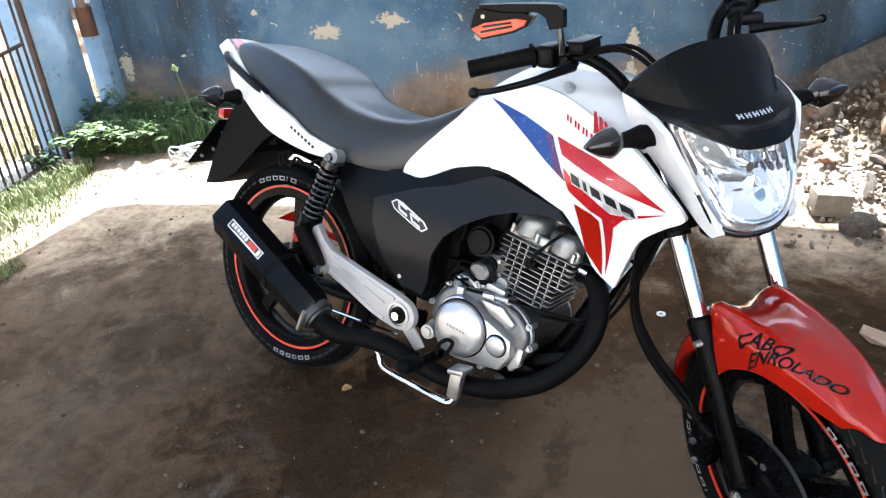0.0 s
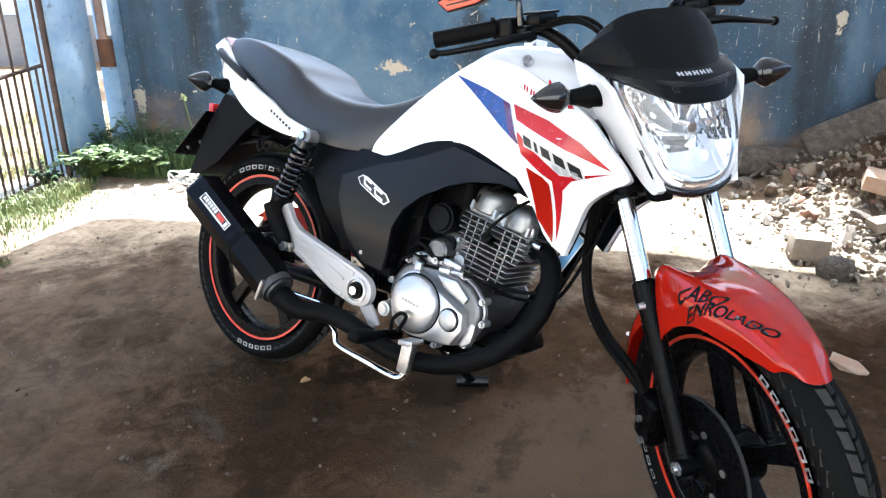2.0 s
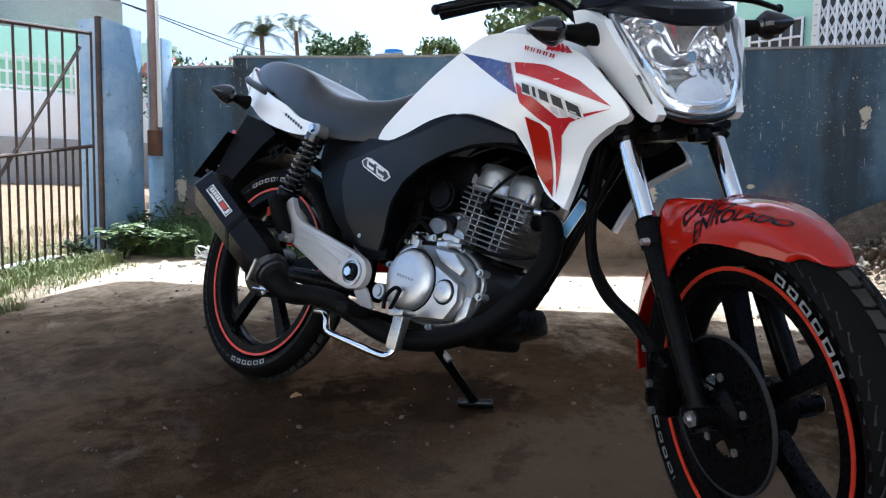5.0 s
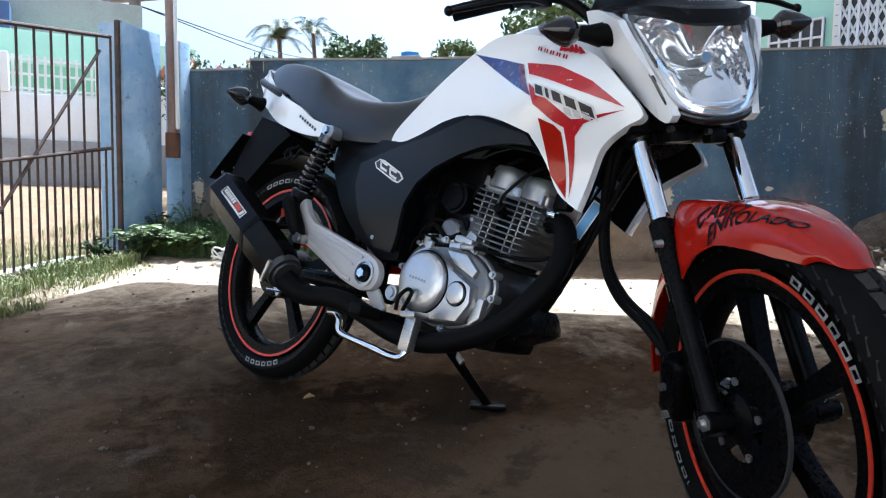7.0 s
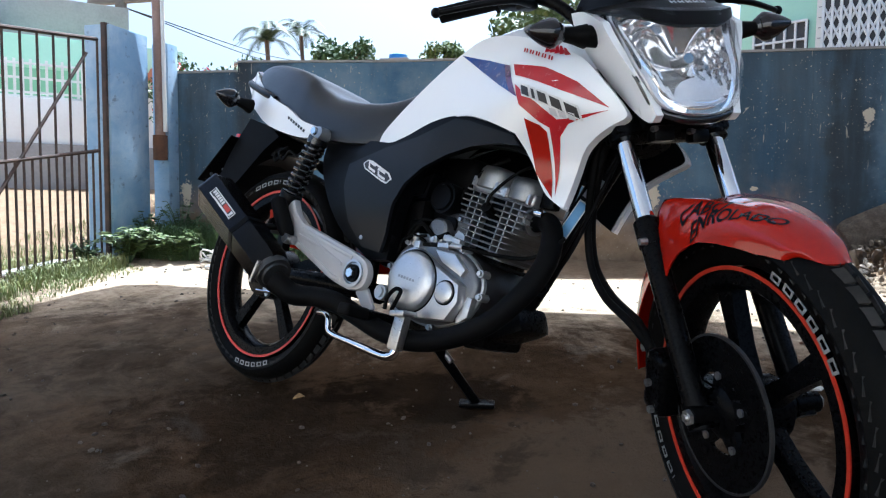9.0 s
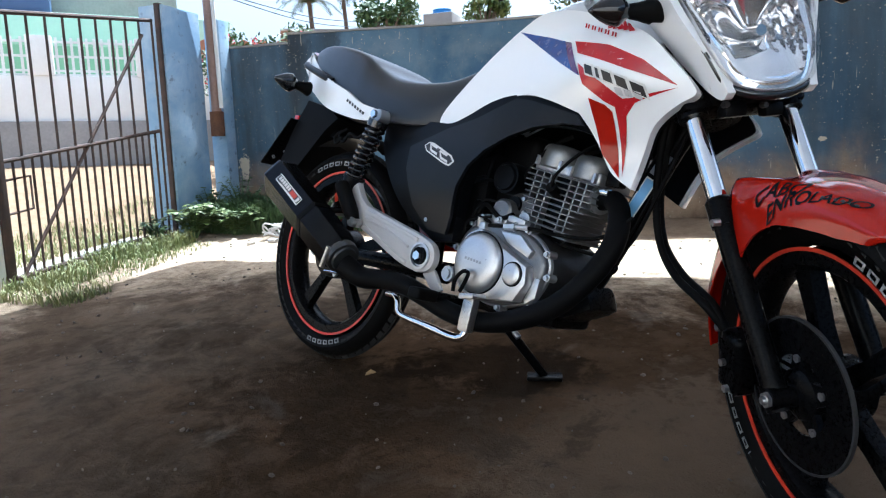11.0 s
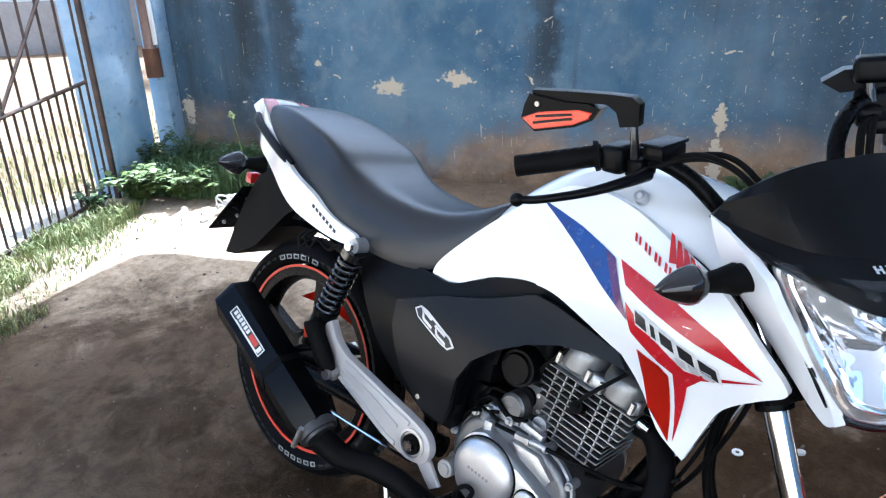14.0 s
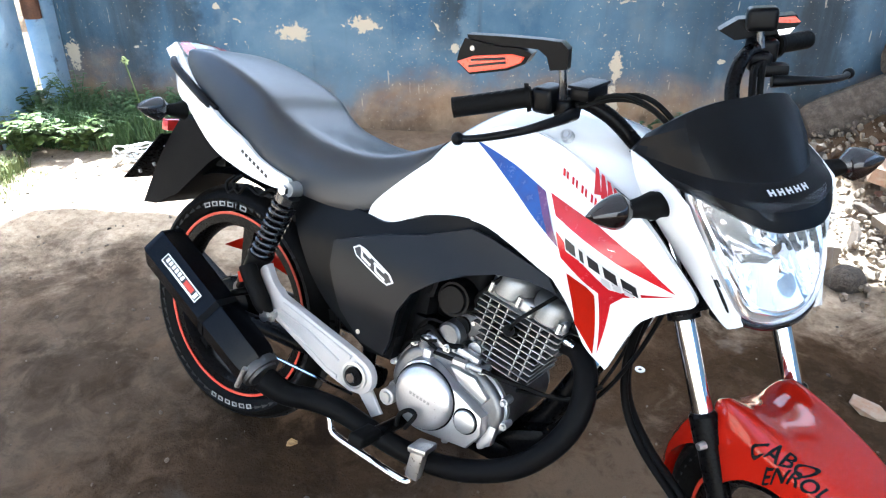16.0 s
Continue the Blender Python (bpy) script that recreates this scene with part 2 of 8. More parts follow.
CLOD = mat("earthy_stone", (0.1, 0.073, 0.051), 0.92, 0, (0.07, 0.05, 0.035), 14, 90, 0.9, 0.7)
BLUE_TANK = mat("blue_plastic", (0.03, 0.16, 0.42), 0.45, 0, (0.05, 0.2, 0.45), 5, 60, 0.5)
SLATE_BLUE = mat("dark_blue_sheet", (0.05, 0.09, 0.2), 0.6, 0, (0.08, 0.12, 0.22), 5, 60, 0.5)
PINK_CLOTH = mat("pink_blossom", (0.7, 0.08, 0.42), 0.7, 0, (0.6, 0.15, 0.3), 9, 60, 0.6)
LITTER = mat("pale_litter", (0.55, 0.53, 0.5), 0.7, 0, (0.4, 0.37, 0.33), 20, 120, 0.7)
WOOD_POLE = mat("weathered_pole", (0.2, 0.17, 0.15), 0.85, 0, (0.12, 0.1, 0.09), 8, 60, 0.8, 0.5)
LENS_GLASS = bpy.data.materials.new("clear_lens")
_nt, _p = nodes_of(LENS_GLASS)
_clear = _nt.nodes.new("ShaderNodeBsdfTransparent")
_gloss = _nt.nodes.new("ShaderNodeBsdfGlossy")
_gloss.inputs["Roughness"].default_value = 0.03
_face = _nt.nodes.new("ShaderNodeLayerWeight")
_face.inputs["Blend"].default_value = 0.5
_steep = math_node(_nt, "POWER", _face.outputs["Facing"], 4.0)
_fres = math_node(_nt, "ADD", math_node(_nt, "MULTIPLY", _steep, 0.3), 0.025)
_mixg = _nt.nodes.new("ShaderNodeMixShader")
_nt.links.new(_fres, _mixg.inputs[0])
_nt.links.new(_clear.outputs[0], _mixg.inputs[1])
_nt.links.new(_gloss.outputs[0], _mixg.inputs[2])
_nt.links.new(_mixg.outputs[0], _nt.nodes["Material Output"].inputs["Surface"])
MIRROR_GLASS = mat("mirror_glass", (0.9, 0.9, 0.9), 0.02, 1.0, (0.85, 0.85, 0.85), 5, 50, 0.2, 0, 0, 0.01)


# paler and darker patches on the dirt: place, half length, half width, strength, colour
PALE_TONE, DARK_TONE = (0.16, 0.115, 0.077), (0.014, 0.0095, 0.007)
PATCHES = [(0.42, 1.3, 0.6, 0.45, 0.6, PALE_TONE), (-0.12, 1.72, 0.34, 0.17, 0.7, DARK_TONE), (-0.36, 1.45, 0.5, 0.28, 0.45, DARK_TONE), (-1.18, 1.82, 0.2, 0.12, 0.3, DARK_TONE)]


def ground_material():
    """Trodden dirt: dry crust, damp dark patches, oil spots and grit."""
    m = bpy.data.materials.new("yard_dirt")
    nt, p = nodes_of(m)
    vec = coords(nt)
    a = noise_tex(nt, 0.9, 8, 0.65, vec, 0.8)
    b = noise_tex(nt, 3.2, 8, 0.68, vec, 0.6)
    e = noise_tex(nt, 11, 6, 0.7, vec, 0.5)
    c = noise_tex(nt, 34, 6, 0.72, vec)
    d = noise_tex(nt, 170, 4, 0.7, vec)
    dust = mix_rgb(nt, ramp(nt, b, 0.36, 0.64), (0.052, 0.03, 0.016), (0.11, 0.067, 0.037))
    damp = mix_rgb(nt, ramp(nt, a, 0.4, 0.6), (0.038, 0.024, 0.014), dust)
    clod = mix_rgb(nt, math_node(nt, "MULTIPLY", ramp(nt, e, 0.42, 0.66), 0.6), damp, (0.092, 0.058, 0.035))
    grit = mix_rgb(nt, math_node(nt, "MULTIPLY", ramp(nt, c, 0.54, 0.7), 0.65), clod, (0.028, 0.018, 0.012))
    pale = mix_rgb(nt, math_node(nt, "MULTIPLY", ramp(nt, d, 0.6, 0.78), 0.45), grit, (0.17, 0.13, 0.097))
    oil_f = math_node(nt, "MULTIPLY", ramp(nt, noise_tex(nt, 1.9, 6, 0.72, vec, 1.2), 0.54, 0.68), 0.45)
    soil = mix_rgb(nt, oil_f, pale, (0.02, 0.014, 0.011))
    # pale sandy ground from the street, ragged-edged; along the wall it paints in sunlight
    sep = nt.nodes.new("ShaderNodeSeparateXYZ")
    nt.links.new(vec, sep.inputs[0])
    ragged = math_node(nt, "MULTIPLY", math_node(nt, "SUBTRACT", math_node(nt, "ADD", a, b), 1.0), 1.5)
    # a dry greyish crust towards the gate, warmer trodden earth elsewhere
    crust = mix_rgb(nt, ramp(nt, b, 0.35, 0.65), (0.13, 0.1, 0.072), (0.215, 0.175, 0.13))
    crust_f = ramp(nt, math_node(nt, "ADD", sep.outputs["X"], math_node(nt, "MULTIPLY", ragged, 0.9)), -1.3, -0.35, 0.42, 0.0)
    crust_f = math_node(nt, "MULTIPLY", crust_f, ramp(nt, e, 0.3, 0.6, 0.55, 1.0))
    soil = mix_rgb(nt, crust_f, soil, crust)
    worn = ramp(nt, noise_tex(nt, 2.6, 5, 0.6, vec, 0.4), 0.6, 0.68, 0.0, 0.42)
    soil = mix_rgb(nt, worn, soil, (0.18, 0.15, 0.118))
    for sx, sy, rx, ry, k, tone in PATCHES:
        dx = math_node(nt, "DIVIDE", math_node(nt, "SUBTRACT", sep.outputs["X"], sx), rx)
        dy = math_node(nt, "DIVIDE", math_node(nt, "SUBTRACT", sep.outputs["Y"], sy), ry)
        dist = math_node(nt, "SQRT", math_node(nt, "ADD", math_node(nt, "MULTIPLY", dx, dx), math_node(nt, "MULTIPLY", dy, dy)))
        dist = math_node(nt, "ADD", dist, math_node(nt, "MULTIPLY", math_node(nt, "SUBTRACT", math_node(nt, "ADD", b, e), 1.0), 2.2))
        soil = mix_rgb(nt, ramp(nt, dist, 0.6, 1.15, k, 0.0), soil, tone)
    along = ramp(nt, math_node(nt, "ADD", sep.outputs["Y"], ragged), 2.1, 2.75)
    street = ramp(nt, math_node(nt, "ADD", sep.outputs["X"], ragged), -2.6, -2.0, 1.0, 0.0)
    # unseen ground behind the camera, made pale to throw light at the motorcycle
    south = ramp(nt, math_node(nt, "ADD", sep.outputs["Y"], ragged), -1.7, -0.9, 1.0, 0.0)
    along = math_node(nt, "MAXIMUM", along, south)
    # the painted sunlight ends to the right, where the strip falls into shade
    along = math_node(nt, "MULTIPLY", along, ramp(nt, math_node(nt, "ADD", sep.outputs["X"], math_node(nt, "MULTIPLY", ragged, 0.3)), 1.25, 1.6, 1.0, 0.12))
    lit_zone = math_node(nt, "MULTIPLY", math_node(nt, "MAXIMUM", along, street), ramp(nt, e, 0.25, 0.6, 0.65, 1.0))
    lit_sand = mix_rgb(nt, ramp(nt, c, 0.4, 0.7), (0.5, 0.4, 0.29), (0.34, 0.255, 0.175))
    # browner next to the wall: the wall's shade put into the colour
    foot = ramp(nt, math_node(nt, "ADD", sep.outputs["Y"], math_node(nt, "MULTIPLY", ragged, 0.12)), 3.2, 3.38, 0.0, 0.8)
    lit_sand = mix_rgb(nt, foot, lit_sand, (0.19, 0.125, 0.075))
    nt.links.new(mix_rgb(nt, lit_zone, soil, lit_sand), p.inputs["Base Color"])
    nt.links.new(ramp(nt, a, 0.4, 0.65, 0.7, 0.95), p.inputs["Roughness"])
    p.inputs["Specular IOR Level"].default_value = 0.0
    h = math_node(nt, "ADD", math_node(nt, "MULTIPLY", b, 1.5), math_node(nt, "ADD", math_node(nt, "ADD", c, e), math_node(nt, "MULTIPLY", d, 0.5)))
    bump(nt, p, h, 0.8, 0.014)
    return m


# big flakes that came off the wall: place along it, height, half width, half height
FLAKES = [(-1.09, 0.735, 0.086, 0.039), (-0.72, 0.78, 0.070, 0.035), (0.52, 0.61, 0.027, 0.055), (-0.27, 0.68, 0.023, 0.023), (1.5, 1.0, 0.023, 0.047), (1.83, 1.21, 0.039, 0.055), (0.51, 0.42, 0.031, 0.094), (-2.3, 0.6, 0.039, 0.070), (1.0, 0.65, 0.023, 0.012), (-1.48, 0.85, 0.016, 0.016)]
# dark damp bands: place along the wall, half width, lower end, strength
BANDS = [(0.95, 0.55, -0.1, 0.35), (1.35, 0.3, 0.0, 0.35), (-1.83, 0.12, 0.62, 0.85), (-2.28, 0.2, 0.05, 0.45), (-2.05, 0.3, -0.2, 0.45), (-1.66, 0.1, 0.5, 0.7), (-0.3, 0.09, 0.55, 0.85), (1.45, 0.14, 0.3, 0.8), (1.78, 0.22, 0.15, 0.8), (1.15, 0.45, 0.35, 0.4), (-2.2, 0.12, 0.2, 0.5), (-2.0, 0.16, 0.1, 0.7), (0.55, 0.3, 0.8, 0.25)]


def wall_material():
    """Blue limewash over ochre render: worn off near the ground, chipped, streaked with black mould."""
    m = bpy.data.materials.new("worn_blue_wall")
    nt, p = nodes_of(m)
    vec = coords(nt)
    sep = nt.nodes.new("ShaderNodeSeparateXYZ")
    nt.links.new(vec, sep.inputs[0])
    z = sep.outputs["Z"]
    n1 = noise_tex(nt, 1.6, 7, 0.62, vec, 0.5)
    n2 = noise_tex(nt, 7.0, 6, 0.65, vec)
    n3 = noise_tex(nt, 60, 4, 0.65, vec)
    blue = mix_rgb(nt, ramp(nt, n1, 0.3, 0.7), (0.045, 0.098, 0.165), (0.12, 0.185, 0.25))
    blue = mix_rgb(nt, math_node(nt, "MULTIPLY", ramp(nt, n2, 0.45, 0.75), 0.5), blue, (0.18, 0.215, 0.245))
    # mould streaks that run down
    svec = coords(nt, (5.5, 5.5, 0.55))
    st = noise_tex(nt, 1.0, 6, 0.6, svec, 0.3)
    blue = mix_rgb(nt, math_node(nt, "MULTIPLY", ramp(nt, st, 0.56, 0.75), 0.75), blue, (0.045, 0.06, 0.075))
    for bx_, bw, bz, bs in BANDS:
        off = math_node(nt, "ABSOLUTE", math_node(nt, "ADD", math_node(nt, "SUBTRACT", sep.outputs["X"], bx_), math_node(nt, "MULTIPLY", math_node(nt, "SUBTRACT", n2, 0.5), 0.35)))
        f = math_node(nt, "MULTIPLY", ramp(nt, off, bw * 0.3, bw * 1.2, bs, 0.0), math_node(nt, "MULTIPLY", ramp(nt, z, bz, bz + 0.3), ramp(nt, st, 0.3, 0.6, 0.35, 1.0)))
        blue = mix_rgb(nt, f, blue, (0.03, 0.035, 0.04))
    ochre = mix_rgb(nt, ramp(nt, n2, 0.3, 0.7), (0.22, 0.14, 0.08), (0.3, 0.22, 0.145))
    worn = math_node(nt, "ADD", z, math_node(nt, "MULTIPLY", math_node(nt, "SUBTRACT", n1, 0.5), 0.9))
    col = mix_rgb(nt, ramp(nt, worn, 0.3, 0.62, 1.0, 0.0), blue, ochre)
    low = math_node(nt, "ADD", z, math_node(nt, "MULTIPLY", math_node(nt, "SUBTRACT", n2, 0.5), 0.4))
    col = mix_rgb(nt, ramp(nt, low, 0.16, 0.4, 0.75, 0.0), col, (0.075, 0.06, 0.045))
    # flaked spots with bare plaster, gathered about one height
    vo = noise_tex(nt, 9.0, 4, 0.55, coords(nt, (1.0, 1.0, 1.5)), 0.8)
    band = ramp(nt, math_node(nt, "ABSOLUTE", math_node(nt, "SUBTRACT", z, 0.72)), 0.05, 0.4, 0.055, 0.0)
    chips = ramp(nt, math_node(nt, "ADD", vo, band), 0.735, 0.75)
    ragged = math_node(nt, "MULTIPLY", math_node(nt, "SUBTRACT", noise_tex(nt, 24, 6, 0.75, vec), 0.5), 0.4)
    for sx, sz, rx, rz in FLAKES:
        dx = math_node(nt, "DIVIDE", math_node(nt, "SUBTRACT", sep.outputs["X"], sx), rx)
        dz = math_node(nt, "DIVIDE", math_node(nt, "SUBTRACT", z, sz), rz)
        dist = math_node(nt, "SQRT", math_node(nt, "ADD", math_node(nt, "MULTIPLY", dx, dx), math_node(nt, "MULTIPLY", dz, dz)))
        near = math_node(nt, "SUBTRACT", math_node(nt, "ADD", dist, math_node(nt, "MULTIPLY", ragged, 9.0)), 1.0)
        chips = math_node(nt, "MAXIMUM", chips, ramp(nt, near, -0.06, 0.04, 1.0, 0.0))
    grouped = ramp(nt, noise_tex(nt, 2.3, 3, 0.5, vec), 0.4, 0.62, 0.0, 0.035)
    specks = math_node(nt, "MAXIMUM", ramp(nt, math_node(nt, "ADD", noise_tex(nt, 48, 3, 0.55, vec), grouped), 0.725, 0.74), ramp(nt, math_node(nt, "ADD", noise_tex(nt, 110, 2, 0.5, vec), grouped), 0.73, 0.745))
    scratch = ramp(nt, math_node(nt, "ADD", noise_tex(nt, 1.0, 2, 0.4, coords(nt, (70, 70, 7))), grouped), 0.735, 0.75)
    specks = math_node(nt, "MAXIMUM", specks, math_node(nt, "MULTIPLY", scratch, 0.7))
    col = mix_rgb(nt, math_node(nt, "MAXIMUM", chips, math_node(nt, "MULTIPLY", specks, 0.8)), col, (0.46, 0.4, 0.31))
    nt.links.new(col, p.inputs["Base Color"])
    p.inputs["Roughness"].default_value = 0.85
    p.inputs["Specular IOR Level"].default_value = 0.2
    h = math_node(nt, "SUBTRACT", math_node(nt, "ADD", n3, math_node(nt, "MULTIPLY", n2, 1.5)), math_node(nt, "MULTIPLY", chips, 1.2))
    bump(nt, p, h, 0.4, 0.006)
    return m


def shade_sheet_material():
    """Milky sheet for the unseen shade overhead: pale below, lets added soft daylight through."""
    m = bpy.data.materials.new("milky_shade_sheet")
    nt, p = nodes_of(m)
    vec = coords(nt)
    col = mix_rgb(nt, ramp(nt, noise_tex(nt, 2.5, 5, 0.6, vec), 0.35, 0.7), (0.62, 0.64, 0.66), (0.5, 0.51, 0.52))
    nt.links.new(col, p.inputs["Base Color"])
    p.inputs["Roughness"].default_value = 0.6
    tr = nt.nodes.new("ShaderNodeBsdfTranslucent")
    tr.inputs["Color"].default_value = (0.8, 0.88, 1.0, 1)
    mx = nt.nodes.new("ShaderNodeMixShader")
    mx.inputs[0].default_value = 0.2
    nt.links.new(p.outputs[0], mx.inputs[1])
    nt.links.new(tr.outputs[0], mx.inputs[2])
    nt.links.new(mx.outputs[0], nt.nodes["Material Output"].inputs["Surface"])
    return m


def pillar_material():
    m = bpy.data.materials.new("faded_blue_pillar")
    nt, p = nodes_of(m)
    vec = coords(nt)
    n1 = noise_tex(nt, 4, 7, 0.65, vec, 0.5)
    n2 = noise_tex(nt, 18, 5, 0.65, vec)
    n3 = noise_tex(nt, 90, 4, 0.6, vec)
    col = mix_rgb(nt, ramp(nt, n1, 0.35, 0.7), (0.2, 0.32, 0.47), (0.34, 0.43, 0.53))
    col = mix_rgb(nt, math_node(nt, "MULTIPLY", ramp(nt, n2, 0.58, 0.72), 0.7), col, (0.07, 0.085, 0.1))
    nt.links.new(col, p.inputs["Base Color"])
    p.inputs["Roughness"].default_value = 0.8
    bump(nt, p, math_node(nt, "ADD", n2, n3), 0.4, 0.004)
    return m


GROUND_DIRT, WALL_BLUE, PILLAR_BLUE, SHADE_SHEET = ground_material(), wall_material(), pillar_material(), shade_sheet_material()

# ---- mesh helpers ----


def link(name, bm, material, smooth=True, angle=40):
    me = bpy.data.meshes.new(name)
    bmesh.ops.recalc_face_normals(bm, faces=bm.faces)
    bm.to_mesh(me)
    bm.free()
    me.materials.append(material)
    if smooth:
        me.shade_smooth()
        me.set_sharp_from_angle(angle=radians(angle))
    return new(name, me)


def part(name, bm, material, parent, label="", smooth=True, angle=40):
    ob = link(name, bm, material, smooth, angle)
    ob.parent = parent
    if label:
        ob["label"] = label
    return ob


def thing(name, label, category, at=(0, 0, 0), group="", kind=""):
    ob = new(name)
    ob.location = at
    return tagged(ob, label, category, group, kind)


def add_box(bm, size, m=None, bevel=0.0, seg=2):
    r = bmesh.ops.create_cube(bm, size=1.0)["verts"]
    bmesh.ops.scale(bm, vec=size, verts=r)
    if bevel:
        es = list({e for v in r for e in v.link_edges})
        out = bmesh.ops.bevel(bm, geom=es, offset=bevel, segments=seg, profile=0.6, affect="EDGES")
        r = list({v for f in out["faces"] for v in f.verts} | {v for v in r if v.is_valid})
    if m is not None:
        bmesh.ops.transform(bm, matrix=m, verts=r)
    return r


def box(lo, hi, bevel=0.0, seg=2):
    bm = bmesh.new()
    lo, hi = Vector(lo), Vector(hi)
    add_box(bm, hi - lo, Matrix.Translation((lo + hi) / 2), bevel, seg)
    return bm


def add_cyl(bm, p0, p1, r0, r1=None, n=20, caps=True):
    r1 = r0 if r1 is None else r1
    p0, p1 = Vector(p0), Vector(p1)
    d = p1 - p0
    m = Matrix.Translation((p0 + p1) / 2) @ d.to_track_quat("Z", "Y").to_matrix().to_4x4()
    return bmesh.ops.create_cone(bm, cap_ends=caps, segments=n, radius1=r0, radius2=r1, depth=d.length, matrix=m)["verts"]


def cyl(p0, p1, r0, r1=None, n=20):
    bm = bmesh.new()
    add_cyl(bm, p0, p1, r0, r1, n)
    return bm


def spline(points, n=8, closed=False):
    """A Catmull-Rom line through the points."""
    pts = [Vector(p) for p in points]
    out, k = [], len(pts)
    for i in range(k if closed else k - 1):
        p0 = pts[(i - 1) % k] if closed or i > 0 else pts[0] * 2 - pts[1]
        p1, p2 = pts[i], pts[(i + 1) % k]
        p3 = pts[(i + 2) % k] if closed or i + 2 < k else pts[-1] * 2 - pts[-2]
        for j in range(n):
            t = j / n
            out.append(0.5 * (2 * p1 + (p2 - p0) * t + (2 * p0 - 5 * p1 + 4 * p2 - p3) * t * t + (3 * p1 - p0 - 3 * p2 + p3) * t ** 3))
    if not closed:
        out.append(pts[-1])
    return out


def skin(bm, rings, closed_ring=True, caps=True, loop=False):
    vs = [[bm.verts.new(p) for p in r] for r in rings]
    k = len(vs[0])
    for a, b in list(zip(vs, vs[1:])) + ([(vs[-1], vs[0])] if loop else []):
        for i in range(k if closed_ring else k - 1):
            j = (i + 1) % k
            bm.faces.new((a[i], a[j], b[j], b[i]))
    if caps and not loop and closed_ring:
        bm.faces.new(vs[0][::-1])
        bm.faces.new(vs[-1])
    return vs


def add_tube(bm, points, r, n=10, smooth=6, caps=True):
    """A pipe along a smooth line; r: one radius or one a point."""
    line = spline(points, smooth) if smooth else [Vector(p) for p in points]
    rs = r if isinstance(r, (list, tuple)) else [r] * len(points)
    rings, prev = [], None
    for i, p in enumerate(line):
        t = (line[min(i + 1, len(line) - 1)] - line[max(i - 1, 0)]).normalized()
        if prev is None:
            u = t.orthogonal().normalized()
        else:
            u = (prev - t * prev.dot(t)).normalized()
        prev = u
        w = t.cross(u)
        f = i / (smooth or 1)
        k = min(int(f), len(rs) - 2)
        rad = rs[k] + (rs[k + 1] - rs[k]) * (f - k)
        rings.append([p + (u * math.cos(a) + w * math.sin(a)) * rad for a in [2 * math.pi * q / n for q in range(n)]])
    skin(bm, rings, True, caps)


def tube(points, r, n=10, smooth=6):
    bm = bmesh.new()
    add_tube(bm, points, r, n, smooth)
    return bm


def add_lathe(bm, profile, m=None, n=48, closed=False):
    """Turns (radius, along) pairs round the local y axis."""
    rings = []
    for i in range(n):
        a = 2 * math.pi * i / n
        rings.append([Vector((r * math.cos(a), y, r * math.sin(a))) for r, y in profile])
    before = set(bm.verts)
    skin(bm, rings, closed, False, True)
    vs = [v for v in bm.verts if v not in before]
    if m is not None:
        bmesh.ops.transform(bm, matrix=m, verts=vs)
    return vs


def lathe(profile, m=None, n=48, closed=False):
    bm = bmesh.new()
    add_lathe(bm, profile, m, n, closed)
    return bm


def add_plate(bm, outline, y0, y1, bevel=0.0, seg=2, m=None):
    """A flat plate in the x-z plane, from y0 to y1."""
    vs = [bm.verts.new((x, y0, z)) for x, z in outline]
    f = bm.faces.new(vs)
    ex = bmesh.ops.extrude_face_region(bm, geom=[f])["geom"]
    top = [v for v in ex if isinstance(v, bmesh.types.BMVert)]
    bmesh.ops.translate(bm, vec=(0, y1 - y0, 0), verts=top)
    allv = vs + top
    if bevel:
        es = list({e for v in top for e in v.link_edges if e.other_vert(v) in top})
        out = bmesh.ops.bevel(bm, geom=es, offset=bevel, segments=seg, profile=0.6, affect="EDGES")
        allv = [v for v in allv if v.is_valid] + [v for ff in out["faces"] for v in ff.verts]
    if m is not None:
        bmesh.ops.transform(bm, matrix=m, verts=list(set(allv)))


def plate(outline, y0, y1, bevel=0.0, seg=2):
    bm = bmesh.new()
    add_plate(bm, outline, y0, y1, bevel, seg)
    return bm


def rock(size, rng, n=2, jag=0.25):
    bm = bmesh.new()
    bmesh.ops.create_icosphere(bm, subdivisions=n, radius=0.5)
    off = Vector((rng.uniform(0, 50), rng.uniform(0, 50), rng.uniform(0, 50)))
    for v in bm.verts:
        v.co *= 1 + jag * noise.noise(v.co * 2.2 + off) + jag * 0.5 * noise.noise(v.co * 6 + off)
        # broken faces
        for ax in range(3):
            lim = 0.41 + 0.05 * noise.noise(off + Vector((ax, 0, 0)))
            v.co[ax] = max(-lim, min(lim, v.co[ax]))
    bmesh.ops.scale(bm, vec=size, verts=bm.verts)
    return bm


# ---- the yard ----


def smooth01(a, b, x):
    t = max(0.0, min(1.0, (x - a) / (b - a)))
    return t * t * (3 - 2 * t)


def ground_z(x, y):
    """The yard falls away from the wall and is level behind the camera; the street climbs to the house."""
    yy = min(y, 3.75)
    z = -0.118 + 0.1 * yy
    if yy < 0.4:
        z = -0.078 - 0.03 * (0.4 - max(yy, -2.0))
    if x < -2.5:
        z += (0.07 - z) * smooth01(-2.5, -3.6, x) if x > -3.6 else (0.07 - z)
        z += 0.57 * smooth01(4.9, 8.9, 0.707 * (0.34 - x + y)) * smooth01(-2.6, -3.3, x)
    return z


